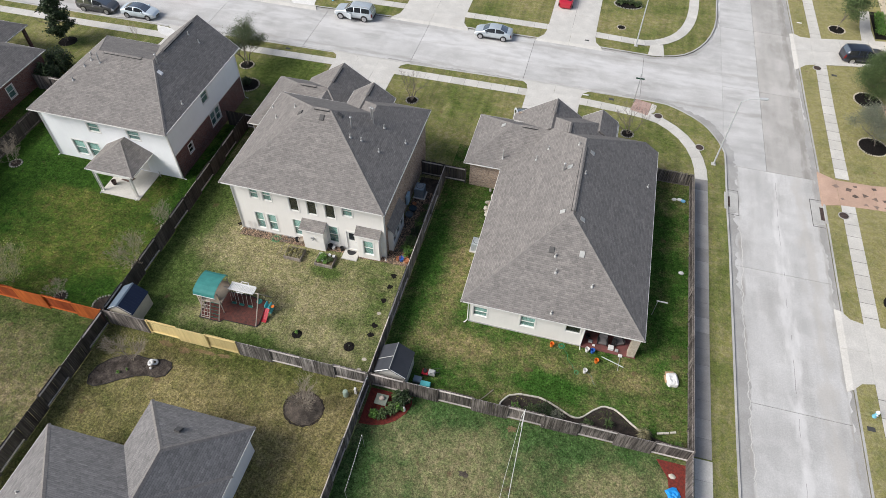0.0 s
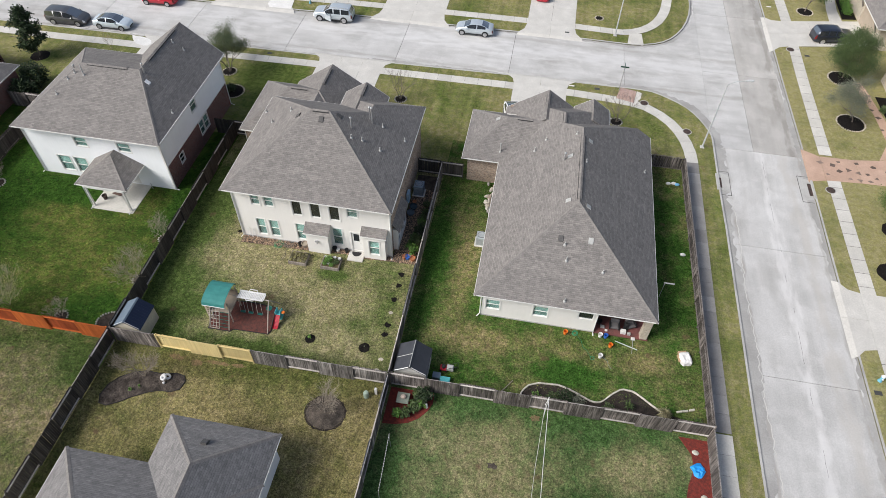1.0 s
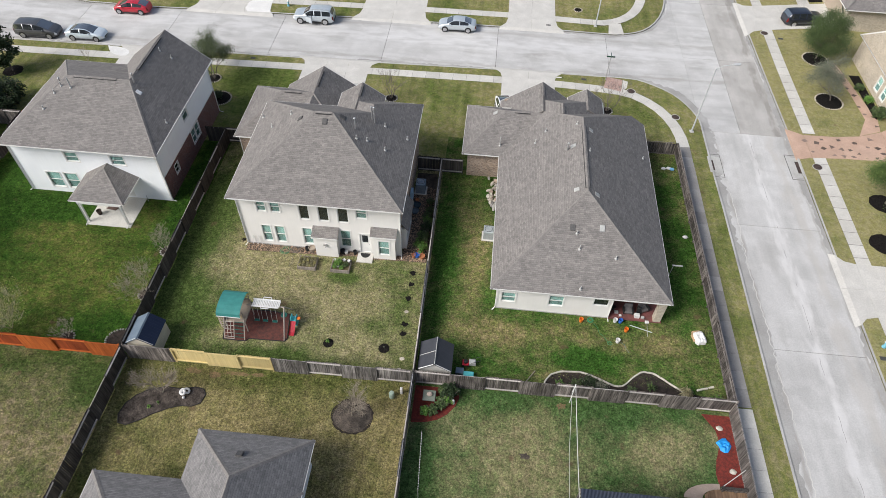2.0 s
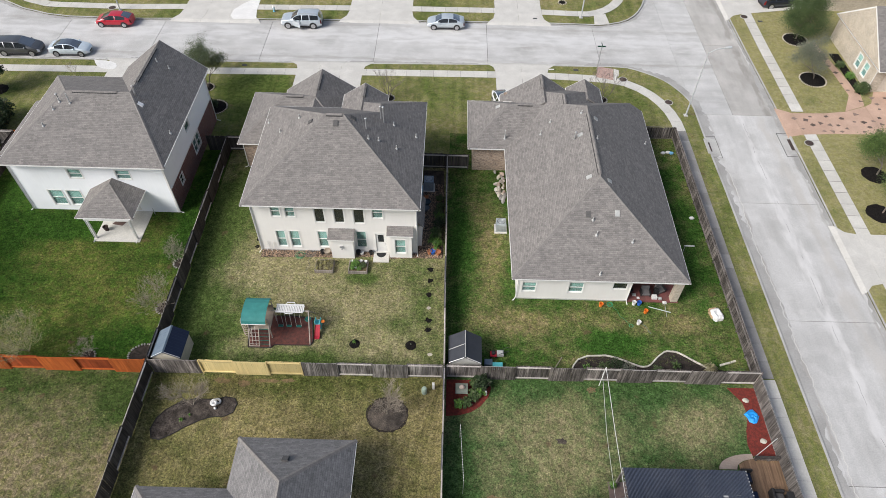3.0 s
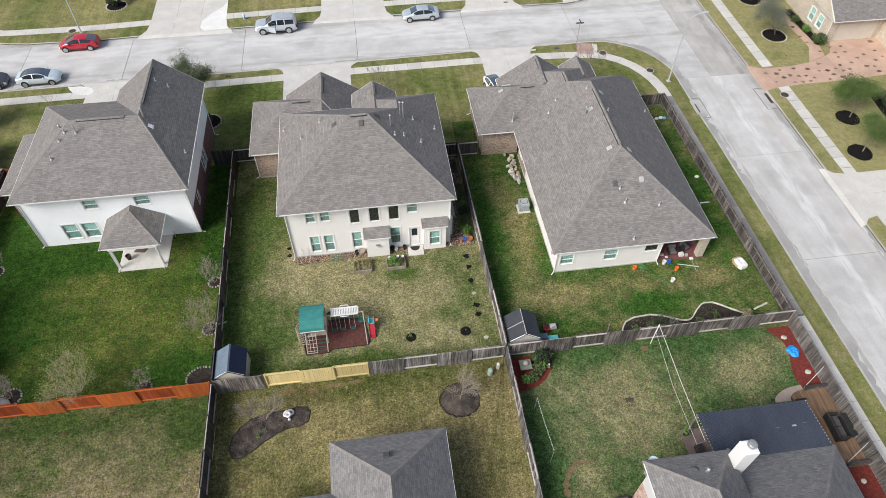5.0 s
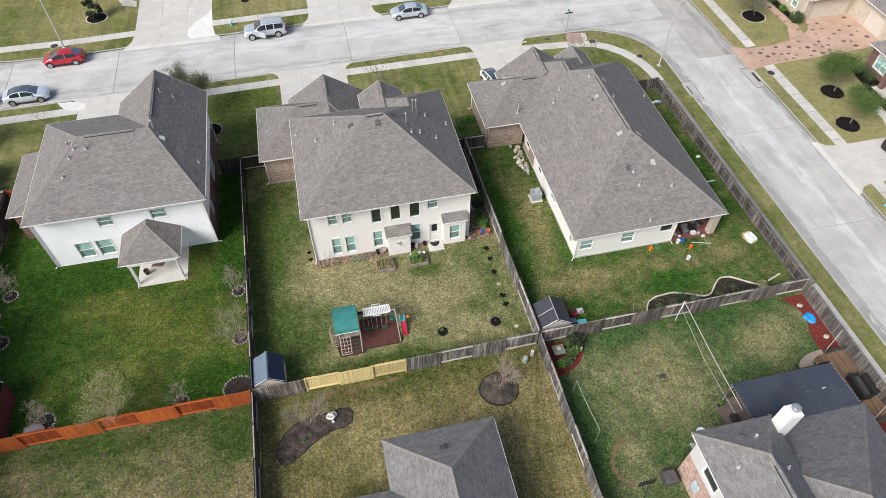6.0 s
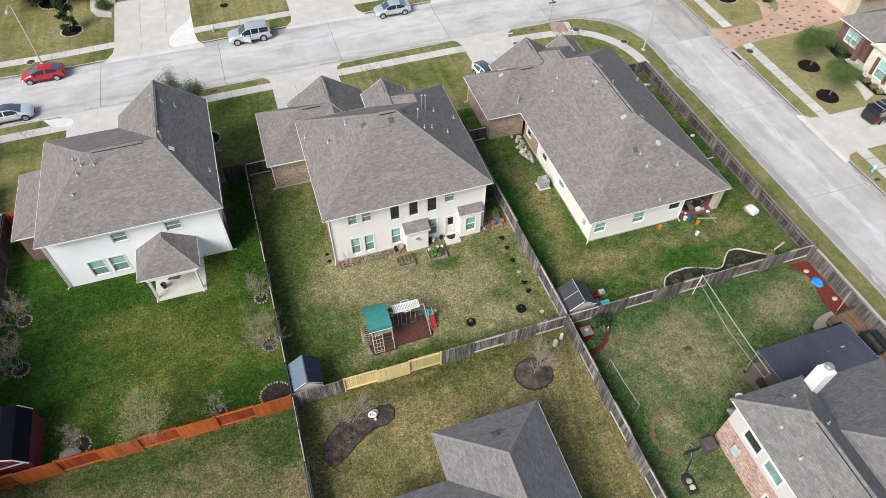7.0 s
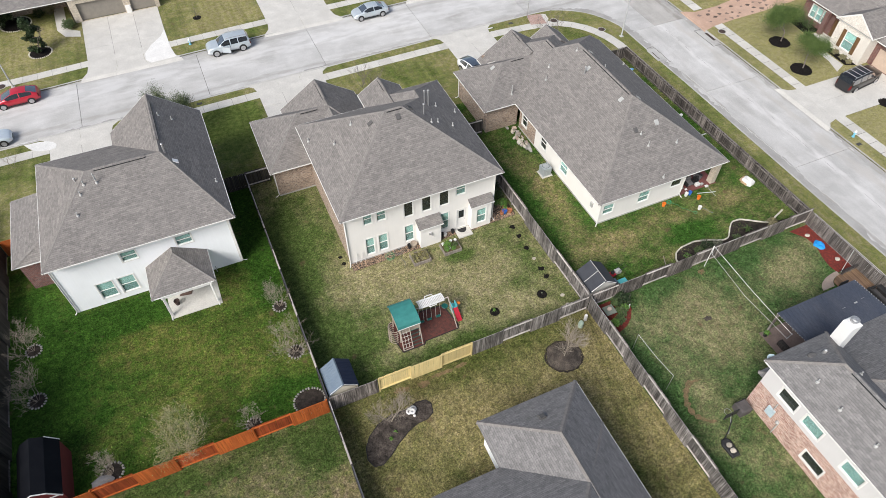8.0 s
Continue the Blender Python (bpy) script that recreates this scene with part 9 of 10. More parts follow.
for i in range(9):
    a, b = (math.radians(178 - 88 * (i + k) / 9) for k in (0.02, 0.98))
    part("paver", Geo().slab([(21.3 + rx * math.cos(t), -6.45 + ry * math.sin(t)) for rx, ry, t in ((2.5, 1.15, a), (2.5, 1.15, b), (1.3, 0.78, b), (1.3, 0.78, a))], -0.1, 0.05), PAVER_TAN, pth)
bed = thing("garden_bed", (22, -2.7, 0), label="red mulch strip along the side fence", category="garden bed", group="mulched beds")
part("mulch", Geo().slab([(20.9, -0.25), (23.0, -0.25), (23.15, -5.5), (21.3, -5.45), (21.2, -4.6), (21.4, -3.6), (21.85, -2.4), (21.7, -1.4)], -0.1, 0.03), MULCH_RED, bed)
part("mulch", Geo().slab([(20.6, -11.6), (23.2, -11.6), (23.2, -16), (20.6, -16)], -0.1, 0.03), MULCH_RED, bed)
for x, y, s in ((22.0, -1.25, 0.24), (22.35, -4.35, 0.26), (22.0, -12.6, 0.22)):
    single("flat_rock", stone_geo(random.Random(int(s * 100)), s, s * 0.8, 0.06), WHITE_STONE, "flat pale rock on red mulch", "rock", "bed rocks", at=(x, y, 0.07))
rg = random.Random(12)
tp = [[(0.48 * k * math.cos(a) * rg.uniform(0.7, 1.2), 0.46 * k * math.sin(a) * rg.uniform(0.7, 1.2), z + rg.uniform(-0.04, 0.04)) for a in (6.283 * i / 11 for i in range(11))] for k, z in ((1.1, 0.02), (1.0, 0.08), (0.7, 0.15), (0.3, 0.11), (0.06, 0.16))]
single("tarpaulin", Geo().loft(tp), mat("bright_blue_sheet", (0.02, 0.3, 0.75), (0.02, 0.26, 0.68), 2, 20, 0.5, bump=0.1), "crumpled bright blue tarpaulin on red mulch", "tarpaulin", at=(22.1, -2.5, 0.06))
for y0 in (-5.72, -11.5):
    bn = thing("timber_screen", (22.2, y0, 0), label="low dark timber bench wall at the deck's end", category="bench", group="bench walls")
    part("front_board", Geo().soft(-0.95, 0.95, -0.06, 0.06, 0.05, 0.5, 0.01), FENCE_BROWN, bn, world=False)
    part("cap_board", Geo().soft(-1.0, 1.0, -0.1, 0.1, 0.5, 0.55, 0.01), FENCE_DARK, bn, world=False)
    for x in (-0.85, 0.0, 0.85):
        part("post", Geo().soft(x - 0.05, x + 0.05, -0.12, -0.06, 0, 0.5, 0.005), FENCE_BROWN, bn, world=False)
    single("string_light_pole", Geo().tube([(21.3, y0 + 0.1, 0.3), (22.4, y0 + 0.75, 1.9)], 0.025, 6), PALE_PLASTIC, "thin leaning pale pole by the bench wall", "pole", "leaning poles")
WICKER = mat("black_wicker", (0.02, 0.019, 0.019), (0.035, 0.033, 0.032), 8, 60, 0.7, bump=0.5)
DARKCUSH = mat("charcoal_cushion", (0.075, 0.07, 0.068), (0.055, 0.052, 0.05), 3, 40, 0.9)
so = thing("sofa", (21.9, -8.9, 0.14), 88, "black wicker sofa with charcoal cushions on the deck", "sofa")
part("base", Geo().soft(-0.95, 0.95, -0.42, 0.42, 0.05, 0.34, 0.03), WICKER, so, world=False)
part("backrest", Geo().soft(-0.95, 0.95, 0.3, 0.45, 0.34, 0.8, 0.04), WICKER, so, world=False)
for x in (-0.88, 0.88):
    part("arm", Geo().soft(x - 0.09, x + 0.09, -0.42, 0.4, 0.34, 0.62, 0.03), WICKER, so, world=False)
for x in (-0.4, 0.4):
    part("cushion", Geo().soft(x - 0.38, x + 0.38, -0.38, 0.28, 0.34, 0.46, 0.04), DARKCUSH, so, world=False)
tb = thing("coffee_table", (22.85, -8.9, 0.14), label="long black wicker table on the deck", category="table")
part("top", Geo().soft(-0.35, 0.35, -0.85, 0.85, 0.5, 0.56, 0.02), BLACK, tb, world=False)
part("base", Geo().soft(-0.3, 0.3, -0.78, 0.78, 0.02, 0.5, 0.02), WICKER, tb, world=False)
tuft(22.85, -9.3, 0.2, 0.25, LEAF_STRAW, "small dry plant on the black table", 24, 131).location.z = 0.7
for x, y, tn in ((20.2, -7.1, 0), (20.3, -8.4, 90), (20.4, -10.3, 180)):
    ch = thing("armchair", (x, y, 0.14), tn, "dark wicker armchair beside the patio cover", "chair", "deck chairs")
    part("base", Geo().soft(-0.38, 0.38, -0.38, 0.38, 0.05, 0.36, 0.03), WICKER, ch, world=False)
    part("backrest", Geo().soft(-0.38, 0.38, 0.28, 0.4, 0.36, 0.82, 0.04), WICKER, ch, world=False)
    part("cushion", Geo().soft(-0.3, 0.3, -0.34, 0.26, 0.36, 0.46, 0.03), NAVY, ch, world=False)
pot(11.35, -7.85, 0.2, 0.35, BLACK, "dark pot with a leafy plant on the patio corner")
tuft(11.35, -7.85, 0.4, 0.5, LEAF_BRIGHT, "leafy green plant in a patio pot", 50, 132, wide=0.03).location.z = 0.25
single("bench_seat", Geo().soft(11.6, 12.0, -10.0, -8.8, 0.05, 0.5, 0.03), FENCE_DARK, "dark timber bench under the patio edge", "bench")
hoop = thing("basketball_hoop", (2.8, -13.9, 0), label="portable basketball hoop with black backboard and base", category="basketball hoop")
part("base", Geo().loft([[(2.8 + a, -13.9 + b, z) for a, b in ((-0.32, -0.75), (0.32, -0.75), (0.4, 0.3), (0.2, 0.6), (-0.2, 0.6), (-0.4, 0.3))] for z in (0.0, 0.14)] + [[(2.8 + a * 0.8, -13.9 + b * 0.85, 0.2) for a, b in ((-0.32, -0.75), (0.32, -0.75), (0.4, 0.3), (0.2, 0.6), (-0.2, 0.6), (-0.4, 0.3))]]), BLACK, hoop)
for a in (-0.3, 0.12):
    blk = part("ballast_stone", stone_geo(random.Random(int(a * 100)), 0.24, 0.2, 0.07), PALE_STONE, hoop, world=False)
    blk.location = (0.0, a - 0.05, 0.24)
part("pole", Geo().tube([(2.8, -13.35, 0.1), (2.82, -13.2, 1.3), (2.86, -12.95, 2.3), (2.9, -12.75, 2.75)], 0.04, 8), BLACK, hoop)
part("strut", Geo().tube([(2.84, -13.0, 2.0), (2.9, -12.74, 2.45)], 0.03, 6).tube([(2.84, -13.1, 1.7), (2.86, -13.3, 0.9)], 0.035, 6), METAL, hoop)
bb = part("backboard", Geo().soft(2.35, 3.45, -12.72, -12.66, 2.35, 3.0, 0.01), BLACK, hoop, "black backboard")
part("target_frame", Geo().box(2.7, 3.1, -12.655, -12.645, 2.45, 2.49).box(2.7, 3.1, -12.655, -12.645, 2.72, 2.76).box(2.7, 2.74, -12.655, -12.645, 2.49, 2.72).box(3.06, 3.1, -12.655, -12.645, 2.49, 2.72), PALE_PLASTIC, bb)
pts = [(2.9 + 0.23 * math.cos(6.283 * i / 20), -12.4 + 0.23 * math.sin(6.283 * i / 20), 2.5) for i in range(21)]
part("rim", Geo().tube(pts, 0.012, 5), METAL, hoop)
dish = thing("satellite_dish", (6.6, -11.2, 4.9), label="pale blue satellite dish under the eave", category="satellite dish")
part("reflector", Geo().spin([(0.01, 0.0), (0.2, 0.03), (0.36, 0.12), (0.37, 0.12), (0.2, 0.01), (0.01, -0.02)], 20, (0, 0, 0)), mat("dish_paint", (0.5, 0.62, 0.66), (0.45, 0.56, 0.6)), dish, world=False)
part("arm", Geo().tube([(0, 0, -0.02), (0.0, -0.3, -0.15)], 0.025, 6), METAL, dish, world=False)
ump = thing("porch_pot", (-29.75, 13.6, 0.05), label="dark round pot on the white house's porch", category="pot")
part("bowl", Geo().spin([(0.16, 0), (0.22, 0.4), (0.24, 0.45), (0.2, 0.45), (0.16, 0.3), (0.01, 0.3)], 16), mat("dark_clay", (0.07, 0.045, 0.04), (0.05, 0.035, 0.03)), ump, world=False)
single("cardboard_sheet", Geo().slab([(-29.5, 14.3), (-28.6, 14.15), (-28.3, 14.75), (-29.2, 14.9)], 0.055, 0.1), mat("brown_card", (0.14, 0.09, 0.075), (0.11, 0.07, 0.06)), "brown folded sheet lying on the porch slab", "cardboard")
single("tap_post", Geo().tube([(-26.2, 15.7, 0), (-26.2, 15.7, 0.7)], 0.03, 6), PALE_PLASTIC, "slim standpipe beside the porch", "tap")
single("tarpaulin", stone_geo(random.Random(3), 0.8, 0.5, 0.18), mat("grey_sheet", (0.25, 0.24, 0.24), (0.18, 0.175, 0.175)), "grey crumpled sheet at the fence foot", "tarpaulin", at=(-36.6, 0.9, 0.1))

# ---- street things ----
DARK_IRON = mat("rusty_iron", (0.1, 0.07, 0.06), (0.06, 0.045, 0.04), 5, 30, 0.8, 0.3)
LAMP_POLE = mat("grey_lamp_pole", (0.55, 0.56, 0.56), (0.48, 0.49, 0.49), 3, 30, 0.5, 0.2)


def street_lamp(x, y, h, arm, lean, label):
    root = thing("street_lamp", (x, y, 0), label=label, category="street lamp", group="street lamps")
    part("base_plate", Geo().soft(-0.2, 0.2, -0.2, 0.2, -0.05, 0.1, 0.03), KERB, root, world=False)
    part("pole", Geo().tube([(0, 0, 0), (0, 0, h)], 0.085, 12, r1=0.05), LAMP_POLE, root, world=False)
    d = Vector((*arm, 0))
    if d.length:
        part("arm", Geo().tube([(0, 0, h - 0.1), tuple(d * 0.4 + Vector((0, 0, h + 0.25))), tuple(d + Vector((0, 0, h + 0.35)))], 0.04, 8), LAMP_POLE, root, world=False)
        e = d.normalized()
        n = Vector((-e.y, e.x, 0))
        p = d + Vector((0, 0, h + 0.35))
        rows = [[tuple(p + e * s + n * (w * a) + Vector((0, 0, b))) for a, b in ((-1, -0.05), (1, -0.05), (1, 0.03), (0.5, 0.09), (-0.5, 0.09), (-1, 0.03))] for s, w in ((-0.1, 0.07), (0.15, 0.14), (0.5, 0.15), (0.68, 0.08))]
        part("lamp_head", Geo().loft(rows), LAMP_POLE, root, world=False)
    return root


street_lamp(25.05, 32.05, 7.6, (1.55, 0.3), 0, "grey street lamp with an arm over the road")
street_lamp(16.2, 51.4, 7.2, (-0.1, -2.0), 0, "grey street lamp across the street")
street_lamp(-41.4, 50.3, 7.2, (0.1, -2.0), 0, "grey street lamp behind the red car")
st = thing("street_sign", (16.7, 40.15, 0), label="street name sign with two crossed plates on a pole", category="sign")
part("pole", Geo().tube([(0, 0, 0), (0, 0, 3.0)], 0.035, 8), METAL, st, world=False)
part("sign_plate", Geo().soft(-0.45, 0.45, -0.012, 0.012, 2.88, 3.04, 0.005), mat("sign_green", (0.012, 0.06, 0.035), (0.01, 0.05, 0.03)), st, world=False)
part("sign_plate", Geo().soft(-0.012, 0.012, -0.45, 0.45, 3.08, 3.24, 0.005), bpy.data.materials["sign_green"], st, world=False)
for x, y, r in ((19.4, 38.3, 0.42), (23.7, 34.25, 0.4), (36.75, 28.0, 0.42), (37.0, 52.6, 0.42), (-42.6, 50.9, 0.42)):
    mh = thing("manhole", (x, y, 0), label="round rusty manhole cover set in concrete", category="manhole", group="manhole covers")
    part("collar", Geo().spin([(r + 0.07, -0.1), (r + 0.07, 0.03), (r, 0.032), (r, -0.1)], 24), KERB, mh, world=False)
    part("cover", Geo().spin([(r - 0.01, -0.1), (r - 0.01, 0.036), (r * 0.6, 0.042), (0.01, 0.042)], 24), DARK_IRON, mh, world=False)
for x0, x1, y0, y1, s in ((26.0, 26.5, 26.2, 28.1, 1), (34.75, 35.25, 26.7, 28.9, -1)):
    inl = thing("storm_inlet", ((x0 + x1) / 2, (y0 + y1) / 2, 0), label="concrete storm drain inlet with a dark grate", category="drain", group="storm drains")
    xr = (x0 + 0.25, x0 + 1.35) if s > 0 else (x1 - 1.35, x1 - 0.25)
    part("apron", Geo().slab([(xr[0], y0 - 0.5), (xr[1], y0 - 0.3), (xr[1], y1 + 0.3), (xr[0], y1 + 0.5)], -0.3, -0.105), KERB, inl)
    part("grate", Geo().box(*((x0 + 0.22, x0 + 0.55) if s > 0 else (x1 - 0.55, x1 - 0.22)), y0 + 0.25, y1 - 0.25, -0.2, -0.085), DARK_IRON, inl)
    for bx0, bx1, by0, by1 in ((xr[0], xr[1], y0 - 0.72, y0 - 0.68), (xr[0], xr[1], y1 + 0.68, y1 + 0.72), (xr[1] - 0.04, xr[1], y0 - 0.68, y1 + 0.68) if s > 0 else (xr[0], xr[0] + 0.04, y0 - 0.68, y1 + 0.68)):
        part("joint", Geo().box(bx0, bx1, by0, by1, -0.16, -0.1), JOINT, inl, "dark joint line")
    part("hood", Geo().soft(*((x0 + 0.0, x0 + 0.22) if s > 0 else (x1 - 0.22, x1)), y0 - 0.2, y1 + 0.2, -0.3, 0.03, 0.03), KERB, inl)
for x, y in ((-22.3, 51.0), (36.1, 7.1)):
    hy = thing("fire_hydrant", (x, y, 0), label="pale blue and white fire hydrant on the verge", category="hydrant", group="fire hydrants")
    part("barrel", Geo().spin([(0.16, 0), (0.16, 0.05), (0.11, 0.07), (0.11, 0.5), (0.15, 0.52), (0.15, 0.56)], 14), mat("hydrant_blue", (0.2, 0.5, 0.62), (0.16, 0.42, 0.54)) if x < 0 else bpy.data.materials["hydrant_blue"], hy, world=False)
    part("bonnet", Geo().spin([(0.14, 0.56), (0.13, 0.66), (0.07, 0.75), (0.03, 0.8), (0.01, 0.8)], 14), WHITE_PLASTIC, hy, world=False)
    for sg in (-1, 1):
        part("nozzle", Geo().spin([(0.06, sg * 0.1), (0.06, sg * 0.2)] if sg > 0 else [(0.06, -0.2), (0.06, -0.1)], 10, (0, 0, 0.42), axis="y"), WHITE_PLASTIC, hy, world=False)
for x, y in ((35.75, 6.0), (14.3, 39.9), (10.4, 50.9), (-23.4, 39.2), (38.75, 51.6)):
    single("meter_box", Geo().soft(x - 0.28, x + 0.28, y - 0.18, y + 0.18, -0.1, 0.02, 0.01), mat("meter_lid", (0.05, 0.05, 0.05), (0.07, 0.07, 0.07)) if y == 6.0 else bpy.data.materials["meter_lid"], "dark meter box lid set in the verge", "meter box", "meter lids", kind="structure")
for x, y in ((11.5, 39.9), (35.9, 62.5)):
    single("newspaper", Geo().soft(x - 0.3, x + 0.3, y - 0.08, y + 0.08, 0.0, 0.06, 0.02), WHITE_PLASTIC, "white rolled paper lying on the verge", "paper", "papers")
# brick ramp at the corner and the stamped drive
RAMP = brick_mat("ramp_brick", (0.42, 0.27, 0.225), (0.33, 0.2, 0.165), (0.46, 0.4, 0.36))
structure("kerb_ramp", Geo().slab([(16.4, 38.6), (18.3, 38.1), (18.6, 40.3), (16.9, 40.7)], -0.2, 0.028), RAMP, "red brick kerb ramp at the corner", "ramp", uv=True)
structure("kerb_ramp", Geo().slab([(18.32, 38.1), (19.0, 38.9), (19.2, 40.05), (18.65, 40.3)], -0.2, 0.03), WALKWAY, "pale concrete wing of the kerb ramp", "ramp")
structure("kerb_ramp", Geo().slab([(17.7, 49.75), (19.6, 50.0), (19.4, 52.4), (17.9, 52.0)], -0.2, 0.026), WALKWAY, "pale concrete kerb ramp across the street", "ramp")
SALMON = concrete_mat("stamped_salmon", (0.52, 0.36, 0.275), (0.45, 0.305, 0.23), (0.33, 0.235, 0.185))
DIAMOND = mat("dark_inlay", (0.2, 0.145, 0.12), (0.14, 0.105, 0.09), 3, 20, 0.85, rnd=0.5)
dv = thing("driveway", (42, 32, 0), label="salmon stamped concrete driveway with dark inlaid stones", category="driveway", kind="structure")
for pts in ([(34.95, 28.9), (36.6, 29.35), (36.6, 32.9), (35.0, 33.7)], [(36.63, 29.35), (39.98, 29.6), (39.98, 33.0), (36.63, 32.9)], [(40.01, 29.6), (44.98, 29.7), (44.98, 34.4), (42.5, 33.4), (40.01, 33.0)], [(45.01, 29.7), (52.9, 30.3), (52.9, 37.15), (47.0, 37.15), (45.9, 35.0), (45.01, 34.4)], [(42.5, 33.45), (44.95, 34.5), (45.3, 36.4), (44.6, 41.5), (43.9, 47), (42.9, 47), (43.8, 41.2), (44.0, 36.4)]):
    part("panel", Geo().slab(pts, -0.25, 0.025), SALMON, dv)
# angular stones let into the stamped concrete
rgd = random.Random(44)
laid = []
for i in range(150):
    if i < 128:
        x = rgd.uniform(36.2, 52.3)
        y = rgd.uniform(29.9 + max(0, x - 46) * 0.05, 32.6 if x < 42 else 33.2 if x < 46 else 36.6)
    else:
        y = rgd.uniform(34.8, 46.5)
        x = 44.6 - (y - 36) * 0.11 + rgd.uniform(-0.3, 0.3)
    if any(math.dist((x, y), o) < 0.85 for o in laid):
        continue
    laid.append((x, y))
    a0, r = rgd.uniform(0, 6.283), rgd.uniform(0.24, 0.46)
    n = rgd.choice((3, 4, 4, 5))
    pts = [(x + r * rgd.uniform(0.7, 1.1) * math.cos(a0 + 6.283 * k / n), y + 0.75 * r * rgd.uniform(0.7, 1.1) * math.sin(a0 + 6.283 * k / n)) for k in range(n)]
    part("stone_inlay", Geo().slab(pts, -0.1, 0.033 + 0.0003 * len(laid)), DIAMOND, dv)

# ---- houses along the far edges ----
H = thing("house", (54, 41, 0), label="single-storey tan stone house with two garages", category="house", group="suburban houses")
roof(H, 45.9, 62, 36.5, 48.6, 3.0, (45.9, 42.55, 7.2), (54.2, 42.55, 7.2), gable="W", gable_mat=STONE)
roof(H, 52.5, 64, 29.5, 40, 3.002, (58, 34.5, 6.3), (60, 34.5, 6.3))
wall(H, (46.2, 37.2), (52.9, 37.2), 0, 2.9, STONE, [(1.1, 6.1, 0.05, 2.2)])
CREAM_DOOR = mat("cream_door_paint", (0.6, 0.55, 0.48), (0.56, 0.51, 0.44))
part("garage_door", Geo().box(47.3, 52.3, 37.3, 37.36, 0.05, 2.2), CREAM_DOOR, H)
wall(H, (52.9, 37.2), (52.9, 30.0), 0, 2.9, STONE, [(2.8, 5.6, 0.05, 2.2)])
part("garage_door", Geo().box(52.96, 53.02, 31.6, 34.4, 0.05, 2.2), CREAM_DOOR, H)
wall(H, (52.9, 30.0), (63.5, 30.0), 0, 2.9, STONE)
F0, F1 = (46.2, 48.1), (46.2, 37.2)
FW = [(6.6, 7.55, 0.7, 2.2), (8.35, 9.3, 0.7, 2.2)]
wall(H, F0, F1, 0, 3.0, STONE, FW)
for h4 in FW:
    window(H, F0, F1, *h4)
wall(H, (58, 48.1), F0, 0, 2.9, STONE)
downspout(H, 46.13, 37.15, 2.9, -1, -0.3)
bed = thing("garden_bed", (45.4, 38, 0), label="dark mulch bed before a stone house", category="garden bed", group="mulched beds")
part("mulch", Geo().slab([(45.2, 36.5), (45.9, 37.4), (45.9, 44.6), (44.75, 44.6), (44.95, 40.5), (45.0, 37.5)], -0.1, 0.04), MULCH_BLACK, bed)
shrub(45.4, 37.0, 0.8, 1.2, LEAF_OAK, "large round green shrub beside a garage", 1700, 0.08, 141)
shrub(45.2, 39.6, 0.5, 0.8, LEAF_BRIGHT, "leafy green shrub in a mulch bed", 500, 0.08, 142)
shrub(44.9, 41.8, 0.5, 0.8, LEAF_OAK, "leafy green shrub in a mulch bed", 500, 0.08, 143)

H = thing("house", (54, 62, 0), label="tan stone house with brown timber braces beside a driveway", category="house", group="suburban houses")
roof(H, 45.9, 63, 54.0, 72, 3.0, (51.5, 61.5, 6.6), (57, 64.5, 6.6))
wall(H, (46.6, 71.4), (46.6, 54.6), 0, 2.9, STONE, [(10.2, 15.2, 0.05, 2.2)])
part("garage_door", Geo().box(46.68, 46.74, 56.2, 61.2, 0.05, 2.2), mat("tan_door_paint", (0.42, 0.35, 0.28), (0.38, 0.32, 0.25)), H)
wall(H, (46.6, 54.6), (62.4, 54.6), 0, 2.9, STONE)
for y in (55.6, 61.8, 64.6):
    part("timber_brace", Geo().tube([(46.55, y, 1.7), (45.95, y, 2.9)], 0.09, 4), FENCE_BROWN, H, "brown timber brace")
bed = thing("garden_bed", (45.6, 64, 0), label="dark planted bed before a stone house", category="garden bed", group="mulched beds")
part("mulch", Geo().slab([(44.7, 61.2), (46.5, 61.5), (46.5, 68), (45.0, 68)], -0.1, 0.04), MULCH_BLACK, bed)
for x, y, r, s in ((45.5, 62.6, 0.65, 151), (45.6, 63.9, 0.65, 152), (45.7, 65.2, 0.65, 153), (45.8, 66.5, 0.6, 154)):
    shrub(x, y, r, 0.9, LEAF_BRIGHT, "bright green hedge shrub in a dark bed", 700, 0.08, s)
structure("front_path", Geo().slab([(43.0, 60.3), (44.6, 60.6), (44.5, 63.2), (45.0, 68), (43.9, 68), (43.2, 63.5)], -0.2, 0.026), DRIVE, "curved concrete front path", "path")

H = thing("house", (53, 18, 0), label="red brick house with a white stone gable and brown shutters", category="house", group="suburban houses")
hip(H, 47.1, 61, 10, 27.2, 3.0)
WST = brick_mat("white_stone_face", (0.72, 0.68, 0.62), (0.6, 0.56, 0.5), (0.62, 0.58, 0.52))
roof(H, 45.95, 53, 15.9, 21.1, 3.5, (45.95, 18.5, 5.2), (53, 18.5, 5.2), gable="W", gable_mat=WST, caps=False)
G0, G1 = (46.15, 20.7), (46.15, 16.2)
wall(H, G0, G1, 0, 3.6, WST, [(1.5, 2.9, 0.7, 2.7)])
window(H, G0, G1, 1.5, 2.9, 0.7, 2.7)
BROWN_SHUTTER = mat("brown_shutter", (0.16, 0.09, 0.04), (0.13, 0.075, 0.035))
for y in (19.45, 17.55):
    part("shutter", Geo().soft(46.06, 46.14, y - 0.22, y + 0.22, 0.65, 2.75, 0.01), BROWN_SHUTTER, H, "brown wooden shutter")
